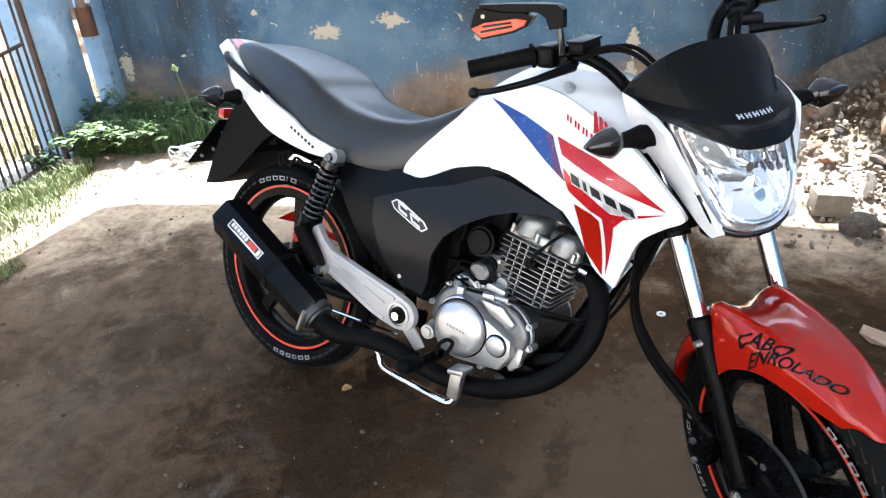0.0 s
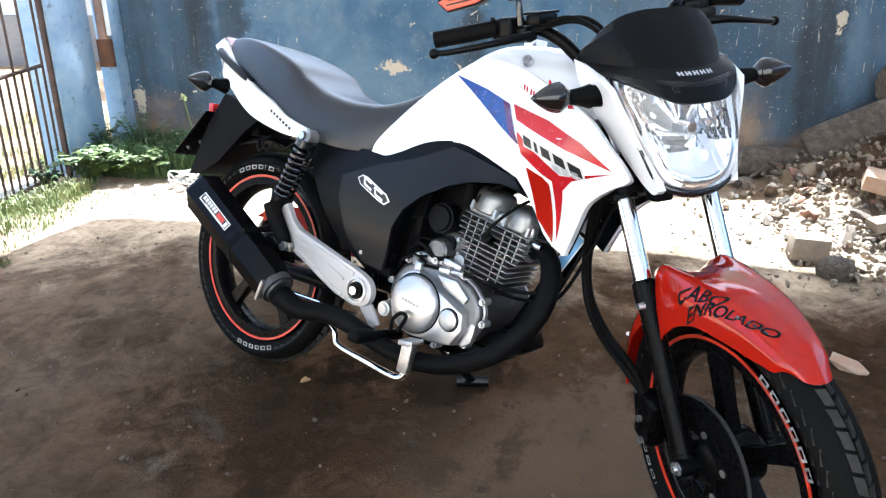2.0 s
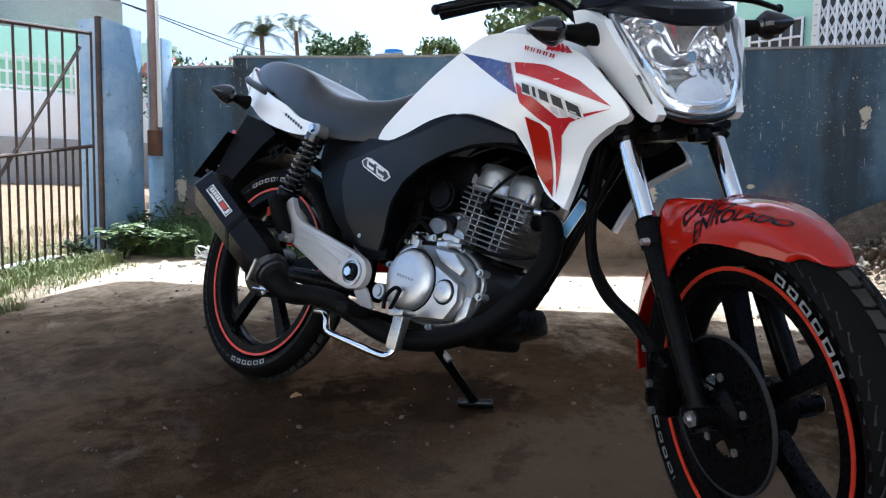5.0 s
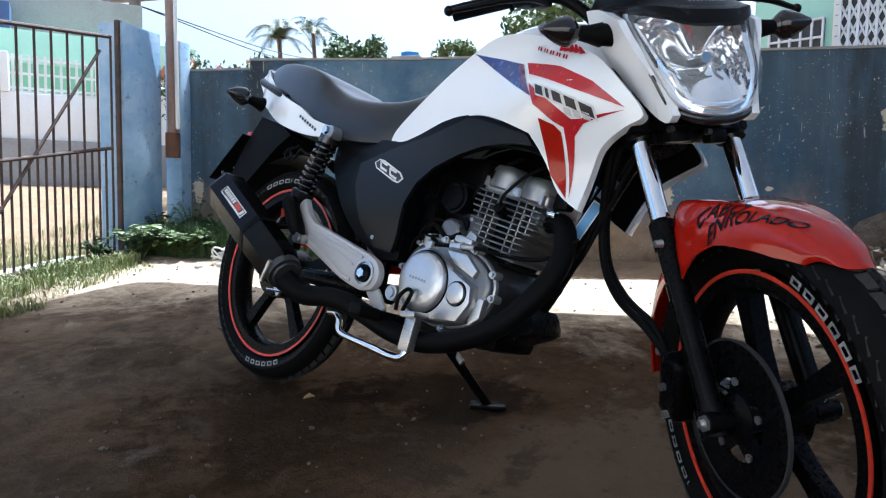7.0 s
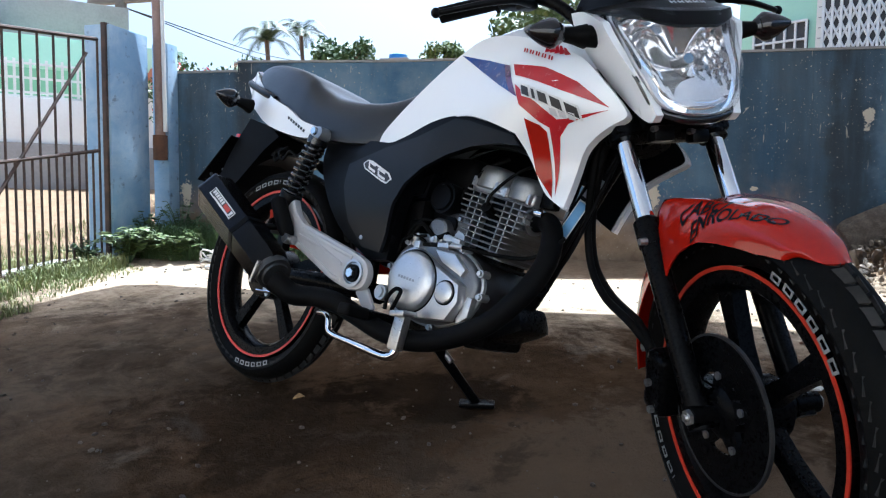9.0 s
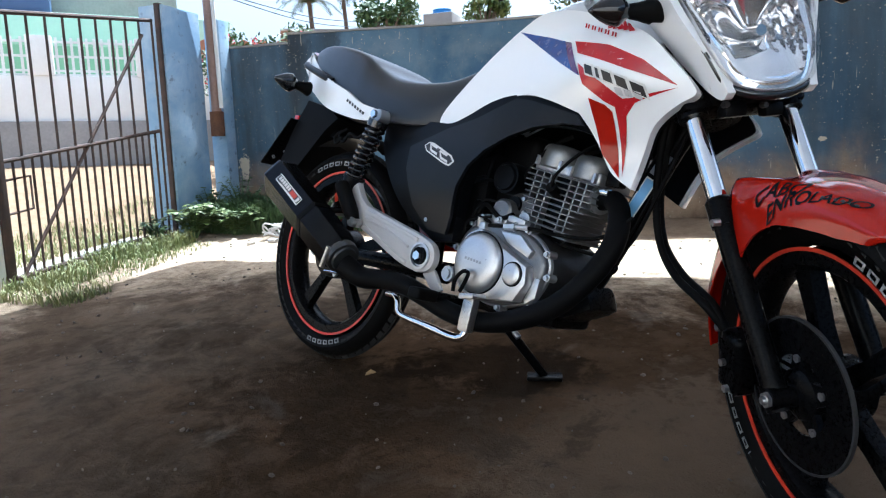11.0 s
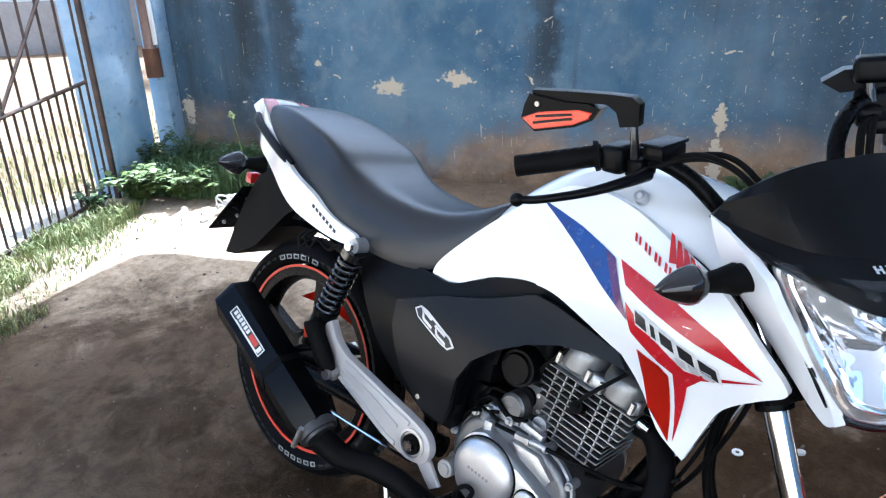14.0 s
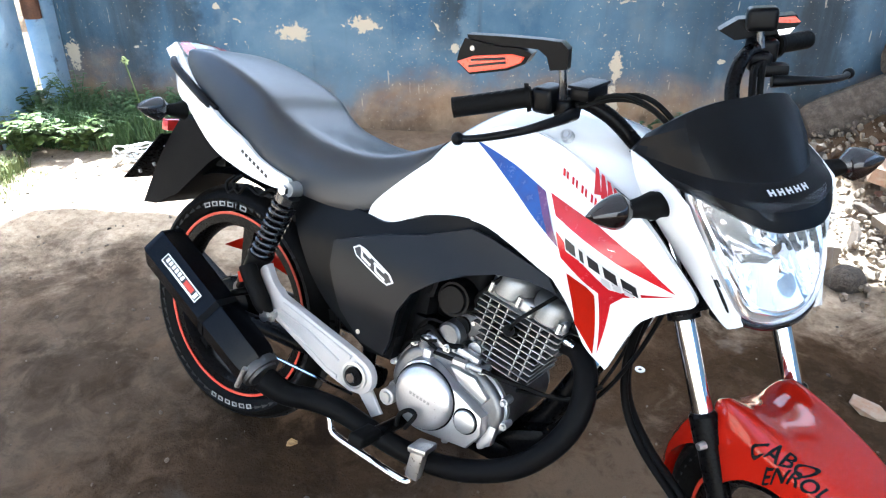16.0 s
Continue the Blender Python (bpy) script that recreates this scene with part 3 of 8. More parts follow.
def ground_bump(x, y):
    n = 0.012 * noise.noise((x * 1.3, y * 1.3, 0)) + 0.006 * noise.noise((x * 4.1, y * 4.1, 3))
    return n


def make_ground():
    xs = [-400, -120, -50, -25, -15] + [-12 + 0.5 * i for i in range(17)] + [-3.6 + 0.08 * i for i in range(90)] + [4, 5, 7, 10, 20, 60, 400]
    ys = [-400, -100, -30, -12, -6, -3] + [-2 + 0.25 * i for i in range(8)] + [0.08 * i for i in range(50)] + [4.2, 5, 7, 10, 20, 50, 120, 400]
    xs, ys = sorted(set(xs)), sorted(set(ys))
    bm = bmesh.new()
    grid = [[bm.verts.new((x, y, ground_z(x, y) + ground_bump(x, y))) for x in xs] for y in ys]
    for j in range(len(ys) - 1):
        for i in range(len(xs) - 1):
            bm.faces.new((grid[j][i], grid[j][i + 1], grid[j + 1][i + 1], grid[j + 1][i]))
    return tagged(link("ground", bm, GROUND_DIRT), "packed brown dirt yard with damp stains, grit and a painted-in sunlit strip", "ground", kind="structure")


ground = make_ground()
WALL_Y = 3.743


def make_wall():
    """The yard wall: a lower stretch by the pillar, then a higher one that climbs past the rubble."""
    bm = bmesh.new()
    top = [(-2.46, 1.335), (-1.93, 1.33), (-1.93, 1.385), (-0.92, 1.35), (0.93, 1.328), (1.62, 1.32), (1.84, 1.43), (2.3, 1.62), (3.4, 1.66), (6.0, 1.66)]
    outline = [(-2.46, -0.2)] + top + [(6.0, -0.2)]
    add_plate(bm, [(x, z) for x, z in outline][::-1], WALL_Y, WALL_Y + 0.14)
    return tagged(link("wall_north", bm, WALL_BLUE, False), "weathered blue painted yard wall, flaking to ochre render", "wall", kind="structure")


make_wall()
coping = bmesh.new()
for (xa, za), (xb, zb) in zip([(-2.46, 1.335), (-1.93, 1.385), (-0.92, 1.35), (0.93, 1.328), (1.62, 1.32), (1.84, 1.43)], [(-1.934, 1.33), (-0.92, 1.35), (0.93, 1.328), (1.62, 1.32), (1.84, 1.43), (2.3, 1.62)]):
    add_plate(coping, [(xa, za + 0.002), (xb, zb + 0.002), (xb, zb + 0.014), (xa, za + 0.014)], WALL_Y - 0.006, WALL_Y + 0.15)
tagged(link("wall_coping", coping, CONCRETE, False), "thin pale mortar capping along the yard wall", "capping", kind="structure")

# gate pillar in the corner
pillar = thing("gate_pillar", "faded blue rendered square pillar beside the gate", "pillar", (-2.6, 3.42, 0.2), kind="structure")


def pillar_parts():
    o = Matrix.Translation(-pillar.location)
    bm = bmesh.new()
    add_box(bm, (0.17, 0.32, 1.49), o @ Matrix.Translation((-2.525, 3.42, 0.785)), 0.012)
    part("shaft", bm, PILLAR_BLUE, pillar)
    bm = bmesh.new()
    add_box(bm, (0.11, 0.1, 1.4), o @ Matrix.Translation((-2.405, 3.69, 0.8)), 0.006)
    part("buttress", bm, PILLAR_BLUE, pillar)


pillar_parts()
pipe = thing("steel_post", "rusty painted steel post hung on the pillar", "post", (-2.38, 3.6, 0.82))
part("tube", tube([(0, 0, 0), (0, 0, 0.5), (-0.02, 0, 1.6)], 0.03, 14, 2), POST_RUST, pipe)
part("sleeve", cyl((0.0, 0, -0.03), (0, 0, 0.12), 0.042), RUST, pipe)
part("conduit", tube([(0.045, -0.01, 0.14), (0.04, -0.01, 0.6), (0.03, -0.01, 1.6)], 0.012, 8, 2), WHITE_BARS, pipe)

# the gate: hinge post, rails, bars and a brace, in the plane x = -2.47
GX = -2.47
gate = thing("metal_gate", "rusty dark painted metal bar gate, closed", "gate", (GX, 3.2, 0.2))


def gate_parts():
    g = lambda y, z: (0, y - 3.2, z - 0.2)
    bar = lambda y0, z0, y1, z1, r, n=8: cyl(g(y0, z0), g(y1, z1), r, None, n)
    y0, y1 = 2.2, 3.2
    top = lambda y: 1.315 + (y - 2.28) * 0.125
    mid = lambda y: 0.665 + (y - 2.2) * 0.155
    low = lambda y: ground_z(GX, y) + 0.02
    part("top_rail", bar(y0, top(y0), y1, top(y1), 0.011), BAR_RUST, gate)
    part("middle_rail", bar(y0, mid(y0), y1, mid(y1), 0.01), BAR_RUST, gate)
    part("bottom_rail", bar(y0, low(y0) + 0.02, y1, low(y1) + 0.02, 0.012), BAR_RUST, gate)
    n = 20
    for i in range(n + 1):
        y = y0 + (y1 - y0) * i / n
        upper = top(y) if i % 2 == 0 else mid(y)
        part("bar", bar(y, low(y), y, upper, 0.0065, 6), BAR_RUST, gate)
    part("brace", bar(2.23, 0.13, 3.12, 1.34, 0.0085), BAR_RUST, gate)
    bm = bmesh.new()
    add_box(bm, (0.03, 0.035, 1.35), Matrix.Translation(g(3.262, 0.86)), 0.004)
    part("hinge_post", bm, BAR_RUST, gate)
    bm = bmesh.new()
    add_box(bm, (0.045, 0.045, 1.35), Matrix.Translation(g(2.17, 0.72)), 0.004)
    part("lock_post", bm, BAR_RUST, gate)
    part("latch", tube([g(2.19, 0.58), g(2.33, 0.6), g(2.33, 0.45), g(2.19, 0.43)], 0.006, 6, 0), BAR_RUST, gate)


gate_parts()
second = thing("gate_leaf", "rusty second leaf of the metal bar gate", "gate", (GX - 0.01, 2.12, 0.15))


def second_leaf():
    for i in range(12):
        part("bar", cyl((0, -0.08 * i, -0.02), (0, -0.08 * i, 1.12 if i % 2 == 0 else 0.5), 0.0065, None, 6), BAR_RUST, second)
    for z in (0.02, 0.5, 1.12):
        part("rail", cyl((0, 0.02, z), (0, -0.9, z - 0.05), 0.011, None, 8), BAR_RUST, second)
    bm = bmesh.new()
    add_box(bm, (0.05, 0.05, 1.2), Matrix.Translation((0, 0.0, 0.55)), 0.004)
    part("edge_post", bm, PALE_PLASTER, second)


second_leaf()

# concrete sill under the gate
bm = bmesh.new()
add_box(bm, (0.3, 1.3, 0.12), Matrix.Translation((-2.62, 2.55, 0.09)) @ Matrix.Rotation(radians(5), 4, "X"), 0.02)
tagged(link("gate_sill", bm, CONCRETE), "worn grey concrete sill under the gate", "sill", kind="structure")

# unseen milky sheet added over the motorcycle: its outline throws the shade
SHIFT = Vector((SUN_DIR.x, SUN_DIR.y, 0)) / SUN_DIR.z
SHADE_Z = 2.45


def shade_point(x, y):
    z = ground_z(x, y)
    return (x + SHIFT.x * (SHADE_Z - z), y + SHIFT.y * (SHADE_Z - z))


def make_shade_sheet():
    edge = [(-2.3, 1.2), (-2.12, 2.0), (-2.0, 2.5), (-1.92, 2.7), (-1.75, 2.74), (-1.4, 2.73), (-0.95, 2.7), (-0.4, 2.56), (0.3, 2.64), (0.75, 2.59), (1.15, 2.52), (1.4, 2.52), (1.5, 2.7), (1.46, 3.0), (1.42, 3.3), (1.36, 3.8), (3.2, 3.9)]
    pts = [shade_point(x, y) for x, y in edge]
    outline = [(pts[0][0] - 0.1, -2.2)] + pts + [(pts[-1][0], -2.2)]
    bm = bmesh.new()
    vs = [bm.verts.new((x, y, SHADE_Z)) for x, y in outline]
    f = bm.faces.new(vs)
    ex = bmesh.ops.extrude_face_region(bm, geom=[f])["geom"]
    bmesh.ops.translate(bm, vec=(0, 0, 0.06), verts=[v for v in ex if isinstance(v, bmesh.types.BMVert)])
    return tagged(link("overhead_shade", bm, SHADE_SHEET, False), "unseen milky sheet added overhead to cast the yard's shade", "roof", kind="structure")


make_shade_sheet()

# ---- beyond the wall and the gate ----


def polar(az, dist, z=0.0):
    a = radians(az)
    return Vector((0.36 + dist * math.sin(a), 0.02 + dist * math.cos(a), z))


def far_z(el, dist):
    return 0.6 + dist * math.tan(radians(el))


# house across the street, seen through the gate
def street_house():
    house = thing("house", "pale green house with white boundary wall and grilles", "house", (-7.2, 6.2, 0.05))
    # its front runs square to the sight line through the gate
    d = Vector((math.sin(radians(-45)), math.cos(radians(-45)), 0))
    r = Vector((d.y, -d.x, 0))
    m = Matrix(((r.x, d.x, 0), (r.y, d.y, 0), (0, 0, 1))).to_4x4()
    house.matrix_world = Matrix.Translation(polar(-45, 9.0, 0.62)) @ m
    bx = lambda lo, hi, bev=0.01: box(lo, hi, bev)
    part("base", bx((-3.5, -0.06, -0.3), (2.6, 0.3, 0.52)), GREY_RENDER, house)
    part("boundary_wall", bx((-3.5, 0, 0.52), (0.62, 0.16, 1.03)), WHITE_PLASTER, house)
    for x in (-3.0, -1.9, -0.62, 0.5):
        part("wall_pier", bx((x - 0.13, -0.03, 1.03), (x + 0.13, 0.19, 1.47)), WHITE_PLASTER, house)
    for a, b in ((-2.87, -2.03), (-1.77, -0.75), (-0.49, 0.37)):
        g = part("grille", bx((a, 0.07, 1.04), (b, 0.09, 1.06), 0), WHITE_BARS, house)
        for z in (1.08, 1.24, 1.4):
            part("rail", bx((a, 0.06, z), (b, 0.08, z + 0.025), 0), WHITE_BARS, g)
        for i in range(11):
            x = a + (b - a) * (i + 0.5) / 11
            part("upright", bx((x - 0.014, 0.05, 1.03), (x + 0.014, 0.07, 1.46), 0), WHITE_BARS, g)
    part("fascia", bx((-3.5, 0.7, 1.5), (1.6, 0.95, 1.86)), MINT, house)
    part("porch_wall", bx((-3.5, 2.2, 0), (1.6, 2.4, 1.86)), GREEN_PLASTER, house)
    part("porch_floor", bx((-3.5, 0.31, 0.3), (1.6, 2.2, 0.42)), CONCRETE, house)
    part("gate_jamb", bx((0.62, 0.0, 0.52), (0.95, 0.2, 1.47)), MINT, house)
    gr = part("side_gate", bx((0.95, 0.08, 0.55), (1.75, 0.1, 0.58), 0), STEEL, house)
    for i in range(16):
        x = 0.97 + 0.05 * i
        part("upright", bx((x, 0.06, 0.5), (x + 0.016, 0.08, 1.2), 0), WHITE_BARS, gr)
    part("upper_wall", bx((-3.0, 1.2, 1.86), (1.0, 1.4, 2.45)), GREY_RENDER, house)
    part("roof_sheet", bx((-3.4, 0.75, 1.86), (-0.5, 1.19, 2.18)), SLATE_BLUE, house)
    bm = bmesh.new()
    rng = random.Random(5)
    for i in range(60):
        c = Vector((1.35 + rng.gauss(0, 0.16), 0.3 + rng.gauss(0, 0.1), 1.24 + rng.gauss(0, 0.06)))
        bmesh.ops.create_icosphere(bm, subdivisions=1, radius=rng.uniform(0.02, 0.05), matrix=Matrix.Translation(c))
    part("blossom", bm, PINK_CLOTH, house, "pink blossom over the side gate")


street_house()


def right_house():
    """The house beyond the higher part of the wall: mint plaster, white tiles and lattice grilles."""
    house = thing("house", "mint house with white tiles and white lattice grilles", "house", (2.2, 8.0, 0.1))
    bx = lambda lo, hi, bev=0.005: box(lo, hi, bev)
    # the front comes nearer to the right
    house.matrix_world = Matrix.Translation((1.5, 7.93, 0.1)) @ Matrix.Rotation(radians(-28), 4, "Z")
    part("mint_wall", bx((0.0, 0, 0), (0.75, 0.2, 4.2)), MINT, house)
    w = part("window", bx((0.16, -0.03, 1.5), (0.68, 0.0, 2.3)), DARK_OPENING, house)
    for i in range(6):
        part("mullion", bx((0.16 + 0.1 * i, -0.06, 1.5), (0.18 + 0.1 * i, -0.031, 2.3), 0), WHITE_BARS, w)
    for z in (1.5, 1.7, 1.9, 2.1, 2.28):
        part("transom", bx((0.16, -0.065, z), (0.68, -0.032, z + 0.02), 0), WHITE_BARS, w)
    part("tiled_wall", bx((0.75, -0.03, 0), (6.5, 0.2, 4.2)), TILE_WHITE, house)
    joints = bmesh.new()
    for i in range(26):
        add_box(joints, (0.008, 0.006, 1.9), Matrix.Translation((0.85 + 0.2 * i, -0.033, 2.6)))
    for j in range(20):
        add_box(joints, (5.1, 0.006, 0.008), Matrix.Translation((3.32, -0.033, 1.7 + 0.1 * j)))
    part("tile_joints", joints, GREY_RENDER, house)["kind"] = "stuff"
    for x0, x1, z1 in ((0.82, 1.44, 2.5), (1.76, 3.0, 2.9)):
        # flat dark panel on the wall paints the shaded room behind the lattice
        o = part("lattice_opening", bx((x0, -0.045, 1.2), (x1, -0.035, z1), 0), DARK_OPENING, house)
        n = 8
        for i in range(n + 1):
            x = x0 + (x1 - x0) * i / n
            part("upright", bx((x - 0.012, -0.075, 1.2), (x + 0.012, -0.05, z1), 0), WHITE_BARS, o)
        lat = bmesh.new()
        dx = (x1 - x0) / n
        rows = int((z1 - 1.2) / 0.17) + 1
        for i in range(n):
            for j in range(rows):
                za = 1.2 + j * 0.17
                if za + 0.17 > z1 + 0.02:
                    continue
                xa = x0 + i * dx
                add_cyl(lat, (xa, -0.06, za), (xa + dx, -0.06, za + 0.17), 0.011, None, 4)
                add_cyl(lat, (xa + dx, -0.064, za), (xa, -0.064, za + 0.17), 0.011, None, 4)
        part("lattice", lat, WHITE_BARS, o)
    part("eave", bx((-0.3, -0.5, 4.2), (6.6, 0.3, 4.35)), PALE_PLASTER, house)


right_house()


def leaf_clump(bm, centre, radius, count, size, rng, squash=0.8):
    for _ in range(count):
        d = Vector((rng.gauss(0, 1), rng.gauss(0, 1), rng.gauss(0, squash)))
        d = d.normalized() * radius * rng.uniform(0.35, 1.05)
        c = Vector(centre) + d
        a, b = Vector((rng.uniform(-1, 1), rng.uniform(-1, 1), rng.uniform(-1, 1))).normalized() * size, None
        b = a.orthogonal().normalized() * size * 0.45
        vs = [bm.verts.new(c + p) for p in (a, b, -a, -b)]
        bm.faces.new(vs)


def tree(name, label, base, height, spread, leaves, size, seed, material=LEAF_DARK):
    rng = random.Random(seed)
    t = thing(name, label, "tree", base)
    top = height - spread * 0.6
    bm = bmesh.new()
    add_tube(bm, [(0, 0, -0.2), (0.05, 0, top * 0.5), (0, 0.05, top)], [spread * 0.1, spread * 0.08, spread * 0.05], 8, 3)
    lobes = []
    for i in range(9):
        a = rng.uniform(0, 6.28)
        c = Vector((math.cos(a) * spread * rng.uniform(0.2, 0.75), math.sin(a) * spread * rng.uniform(0.2, 0.75), top + rng.uniform(-0.1, 0.5) * spread))
        lobes.append(c)
        add_tube(bm, [(0, 0, top * 0.8), tuple(c * 0.6 + Vector((0, 0, top * 0.36))), tuple(c)], [spread * 0.04, spread * 0.03, spread * 0.015], 6, 2)
    part("trunk", bm, BARK, t)
    bm = bmesh.new()
    for c in lobes:
        leaf_clump(bm, c, spread * rng.uniform(0.3, 0.5), leaves // 9, size, rng)
    part("crown", bm, material, t, smooth=False)
    return t


def palm(base, height, seed):
    rng = random.Random(seed)
    t = thing("palm_tree", "distant coconut palm with drooping green fronds", "tree", base, "palms")
    part("trunk", tube([(0, 0, -1), (0.2, 0, height * 0.5), (0, 0, height)], [0.14, 0.1, 0.08], 8, 4), BARK, t)
    bm = bmesh.new()
    for i in range(17):
        a, rise = 6.28 * i / 17 + rng.uniform(-0.2, 0.2), rng.uniform(0.1, 1.0)
        d = Vector((math.cos(a), math.sin(a), 0))
        line = spline([(0, 0, height), d * 0.4 + Vector((0, 0, height + 0.6 * rise)), d * 0.85 + Vector((0, 0, height + 0.7 * rise - 0.15)), d * 1.25 + Vector((0, 0, height - 0.5 + 0.7 * rise))], 5)
        side = Vector((-d.y, d.x, 0))
        for k in range(len(line) - 1):
            w = 0.26 * (1 - (k / len(line)) ** 2) + 0.05
            for s in (-1, 1):
                for q in range(2):
                    p0 = line[k].lerp(line[k + 1], q * 0.5)
                    tip = p0 + side * s * w + (line[k + 1] - line[k]) * 0.8 + Vector((0, 0, -0.28 * w))
                    bm.faces.new([bm.verts.new(v) for v in (p0, p0 + (line[k + 1] - line[k]) * 0.4, tip)])
    part("crown", bm, PALM, t, smooth=False)
    return t


palm(polar(-29.3, 26, 0.0), far_z(12.2, 26), 3)
palm(polar(-26.6, 29, 0.0), far_z(12.8, 29), 4)
tree("tree", "round dense green tree beyond the wall", polar(-23.3, 16, 0.0), far_z(12.6, 16), 0.75, 2600, 0.07, 11)
tree("tree", "low green tree beyond the wall", polar(-15.2, 18, 0.0), far_z(12.4, 18), 0.62, 1800, 0.07, 12, LEAF)
tree("tree", "leafy green tree behind the wall", polar(-7.2, 12, 0.0), far_z(15.8, 12), 0.95, 2600, 0.07, 13, LEAF)


def flower_bush(az, dist, el, seed):
    rng = random.Random(seed)
    t = thing("flowering_bush", "garden bush with red flowers behind the wall", "bush", polar(az, dist, 0))
    h = far_z(el, dist)
    bm = bmesh.new()
    for i in range(5):
        add_tube(bm, [(0, 0, 0), (rng.uniform(-0.2, 0.2), rng.uniform(-0.2, 0.2), h * 0.6), (rng.uniform(-0.5, 0.5), rng.uniform(-0.3, 0.3), h * 0.95)], [0.03, 0.02, 0.008], 6, 3)
    part("branch_work", bm, BARK, t)
    lv, fl = bmesh.new(), bmesh.new()
    for i in range(12):
        c = Vector((rng.uniform(-0.75, 0.75), rng.uniform(-0.3, 0.3), h - rng.uniform(0.0, 0.45)))
        leaf_clump(lv, c, 0.16, 130, 0.026, rng)
        if i % 2:
            leaf_clump(fl, c + Vector((0, -0.1, 0.04)), 0.07, 12, 0.026, rng)
    part("foliage", lv, LEAF_DARK, t, smooth=False)
    part("blossom", fl, FLOWER, t, smooth=False)["kind"] = "stuff"


flower_bush(-34.6, 7.5, 9.7, 21)
flower_bush(-32.0, 7.6, 9.8, 22)


def far_roof():
    h = thing("house", "low house with clay tile roof behind the wall", "house", polar(-32.5, 9.0, 0))
    h.rotation_euler = (0, 0, radians(32))
    z = far_z(9.3, 9.0)
    part("wall", box((-0.9, 0, 0), (1.6, 1.5, z - 0.14), 0.01), PALE_PLASTER, h)
    roof = part("roof", plate([(-1.1, z - 0.14), (1.8, z - 0.14), (1.8, z - 0.08), (-1.1, z - 0.08)], -0.3, 1.7), ROOF_TILE, h)
    bm = bmesh.new()
    for i in range(13):
        x = -1.0 + 0.22 * i
        add_tube(bm, [(x, -0.35, z - 0.09), (x, 1.7, z + 0.06)], 0.07, 8, 0)
    part("tile_rows", bm, ROOF_TILE, roof)
    part("ridge_sheet", box((0.1, -0.25, z + 0.1), (1.7, 1.2, z + 0.13), 0.004), GREY_RENDER, h)


far_roof()

tank = thing("water_tank", "small blue plastic water tank beyond the wall", "water tank", polar(-18.7, 14, 0))
part("stand", box((-0.3, -0.3, 0), (0.3, 0.3, far_z(11.1, 14)), 0.02), CONCRETE, tank)
part("barrel", cyl((0, 0, far_z(11.1, 14)), (0, 0, far_z(11.5, 14)), 0.2, 0.18), BLUE_TANK, tank)
part("lid", cyl((0, 0, far_z(11.5, 14)), (0, 0, far_z(11.56, 14)), 0.19, 0.15), BLUE_TANK, tank)

pole = thing("utility_pole", "weathered utility pole with a crossarm and cables", "pole", polar(-39.9, 14, 0))
part("shaft", cyl((0, 0, -0.2), (0, 0, 8), 0.12, 0.09, 12), WOOD_POLE, pole)
part("crossarm", box((-0.7, -0.05, 4.05), (0.7, 0.05, 4.15), 0.01), WOOD_POLE, pole)
for s in (-0.5, 0.0, 0.5):
    part("insulator", cyl((s, 0, 4.15), (s, 0, 4.3), 0.035), GREY_RENDER, pole)


def cables():
    p0 = polar(-39.9, 14, 4.0)
    for k, (az, el, dist) in enumerate(((-25, 10.2, 30), (-24, 10.6, 30))):
        p1 = polar(az, dist, far_z(el, dist))
        mid = (p0 + p1) / 2 - Vector((0, 0, 0.25))
        bm = tube([p0, mid, p1], 0.012, 5, 8)
        tagged(link("overhead_cable", bm, BLACK_PLASTIC), "thin black overhead cable", "cable", "overhead cables")
    q = polar(-60, 16, far_z(16.5, 16))
    tagged(link("overhead_cable", tube([p0 + Vector((0, 0, 0.2)), (p0 + q) / 2, q], 0.012, 5, 6), BLACK_PLASTIC), "thin black overhead cable", "cable", "overhead cables")


cables()

# unseen pale wall added behind the camera: closes the yard, throws light back
bm = box((-6, -5.2, -0.4), (6, -5.0, 3.4), 0.02)
tagged(link("wall_south", bm, PALE_PLASTER), "unseen pale plastered wall added behind the yard", "wall", kind="structure")
bm = box((5.0, -5.0, -0.3), (5.14, 3.74, 2.2), 0.01)
tagged(link("wall_east", bm, WALL_BLUE), "worn blue side wall of the yard", "wall", kind="structure")

# ---- the motorcycle: x forward, y to its left, z up; it leans on its side stand ----
bike = thing("motorcycle", "white motorcycle with red and blue stripes on its side stand", "motorcycle")
bike.matrix_world = Matrix.Translation((-0.6179, 1.7127, 0.0576)) @ Matrix.Rotation(-0.4607, 4, "Z") @ Matrix.Rotation(0.0597, 4, "Y") @ Matrix.Rotation(-0.2353, 4, "X")
STEER_AT, STEER_AXIS = Vector((1.361, 0, 0)), Vector((-math.sin(radians(25.5)), 0, math.cos(radians(25.5))))
STEER = Matrix.Translation(STEER_AT) @ Matrix.Rotation(-0.7330, 4, STEER_AXIS) @ Matrix.Translation(-STEER_AT)


def turned(bm, m):
    bmesh.ops.transform(bm, matrix=m, verts=bm.verts)
    return bm


def tyre_mesh(R, rim, w):
    """Round-shouldered tyre with tread grooves cut as gaps between raised blocks."""
    prof = []
    for k in range(17):
        a = -math.pi * 0.92 + 2 * math.pi * 0.92 * k / 16
        # an egg section: tread crown outside, bead inside
        c = (R + rim) / 2 + 0.004
        rr = (R - rim) / 2
        prof.append((c + (rr - 0.004) * math.cos(a) - 0.003, w * math.sin(a) * (0.96 if abs(a) < 1.6 else 0.82)))
    bm = lathe(prof, None, 72, True)
    return bm


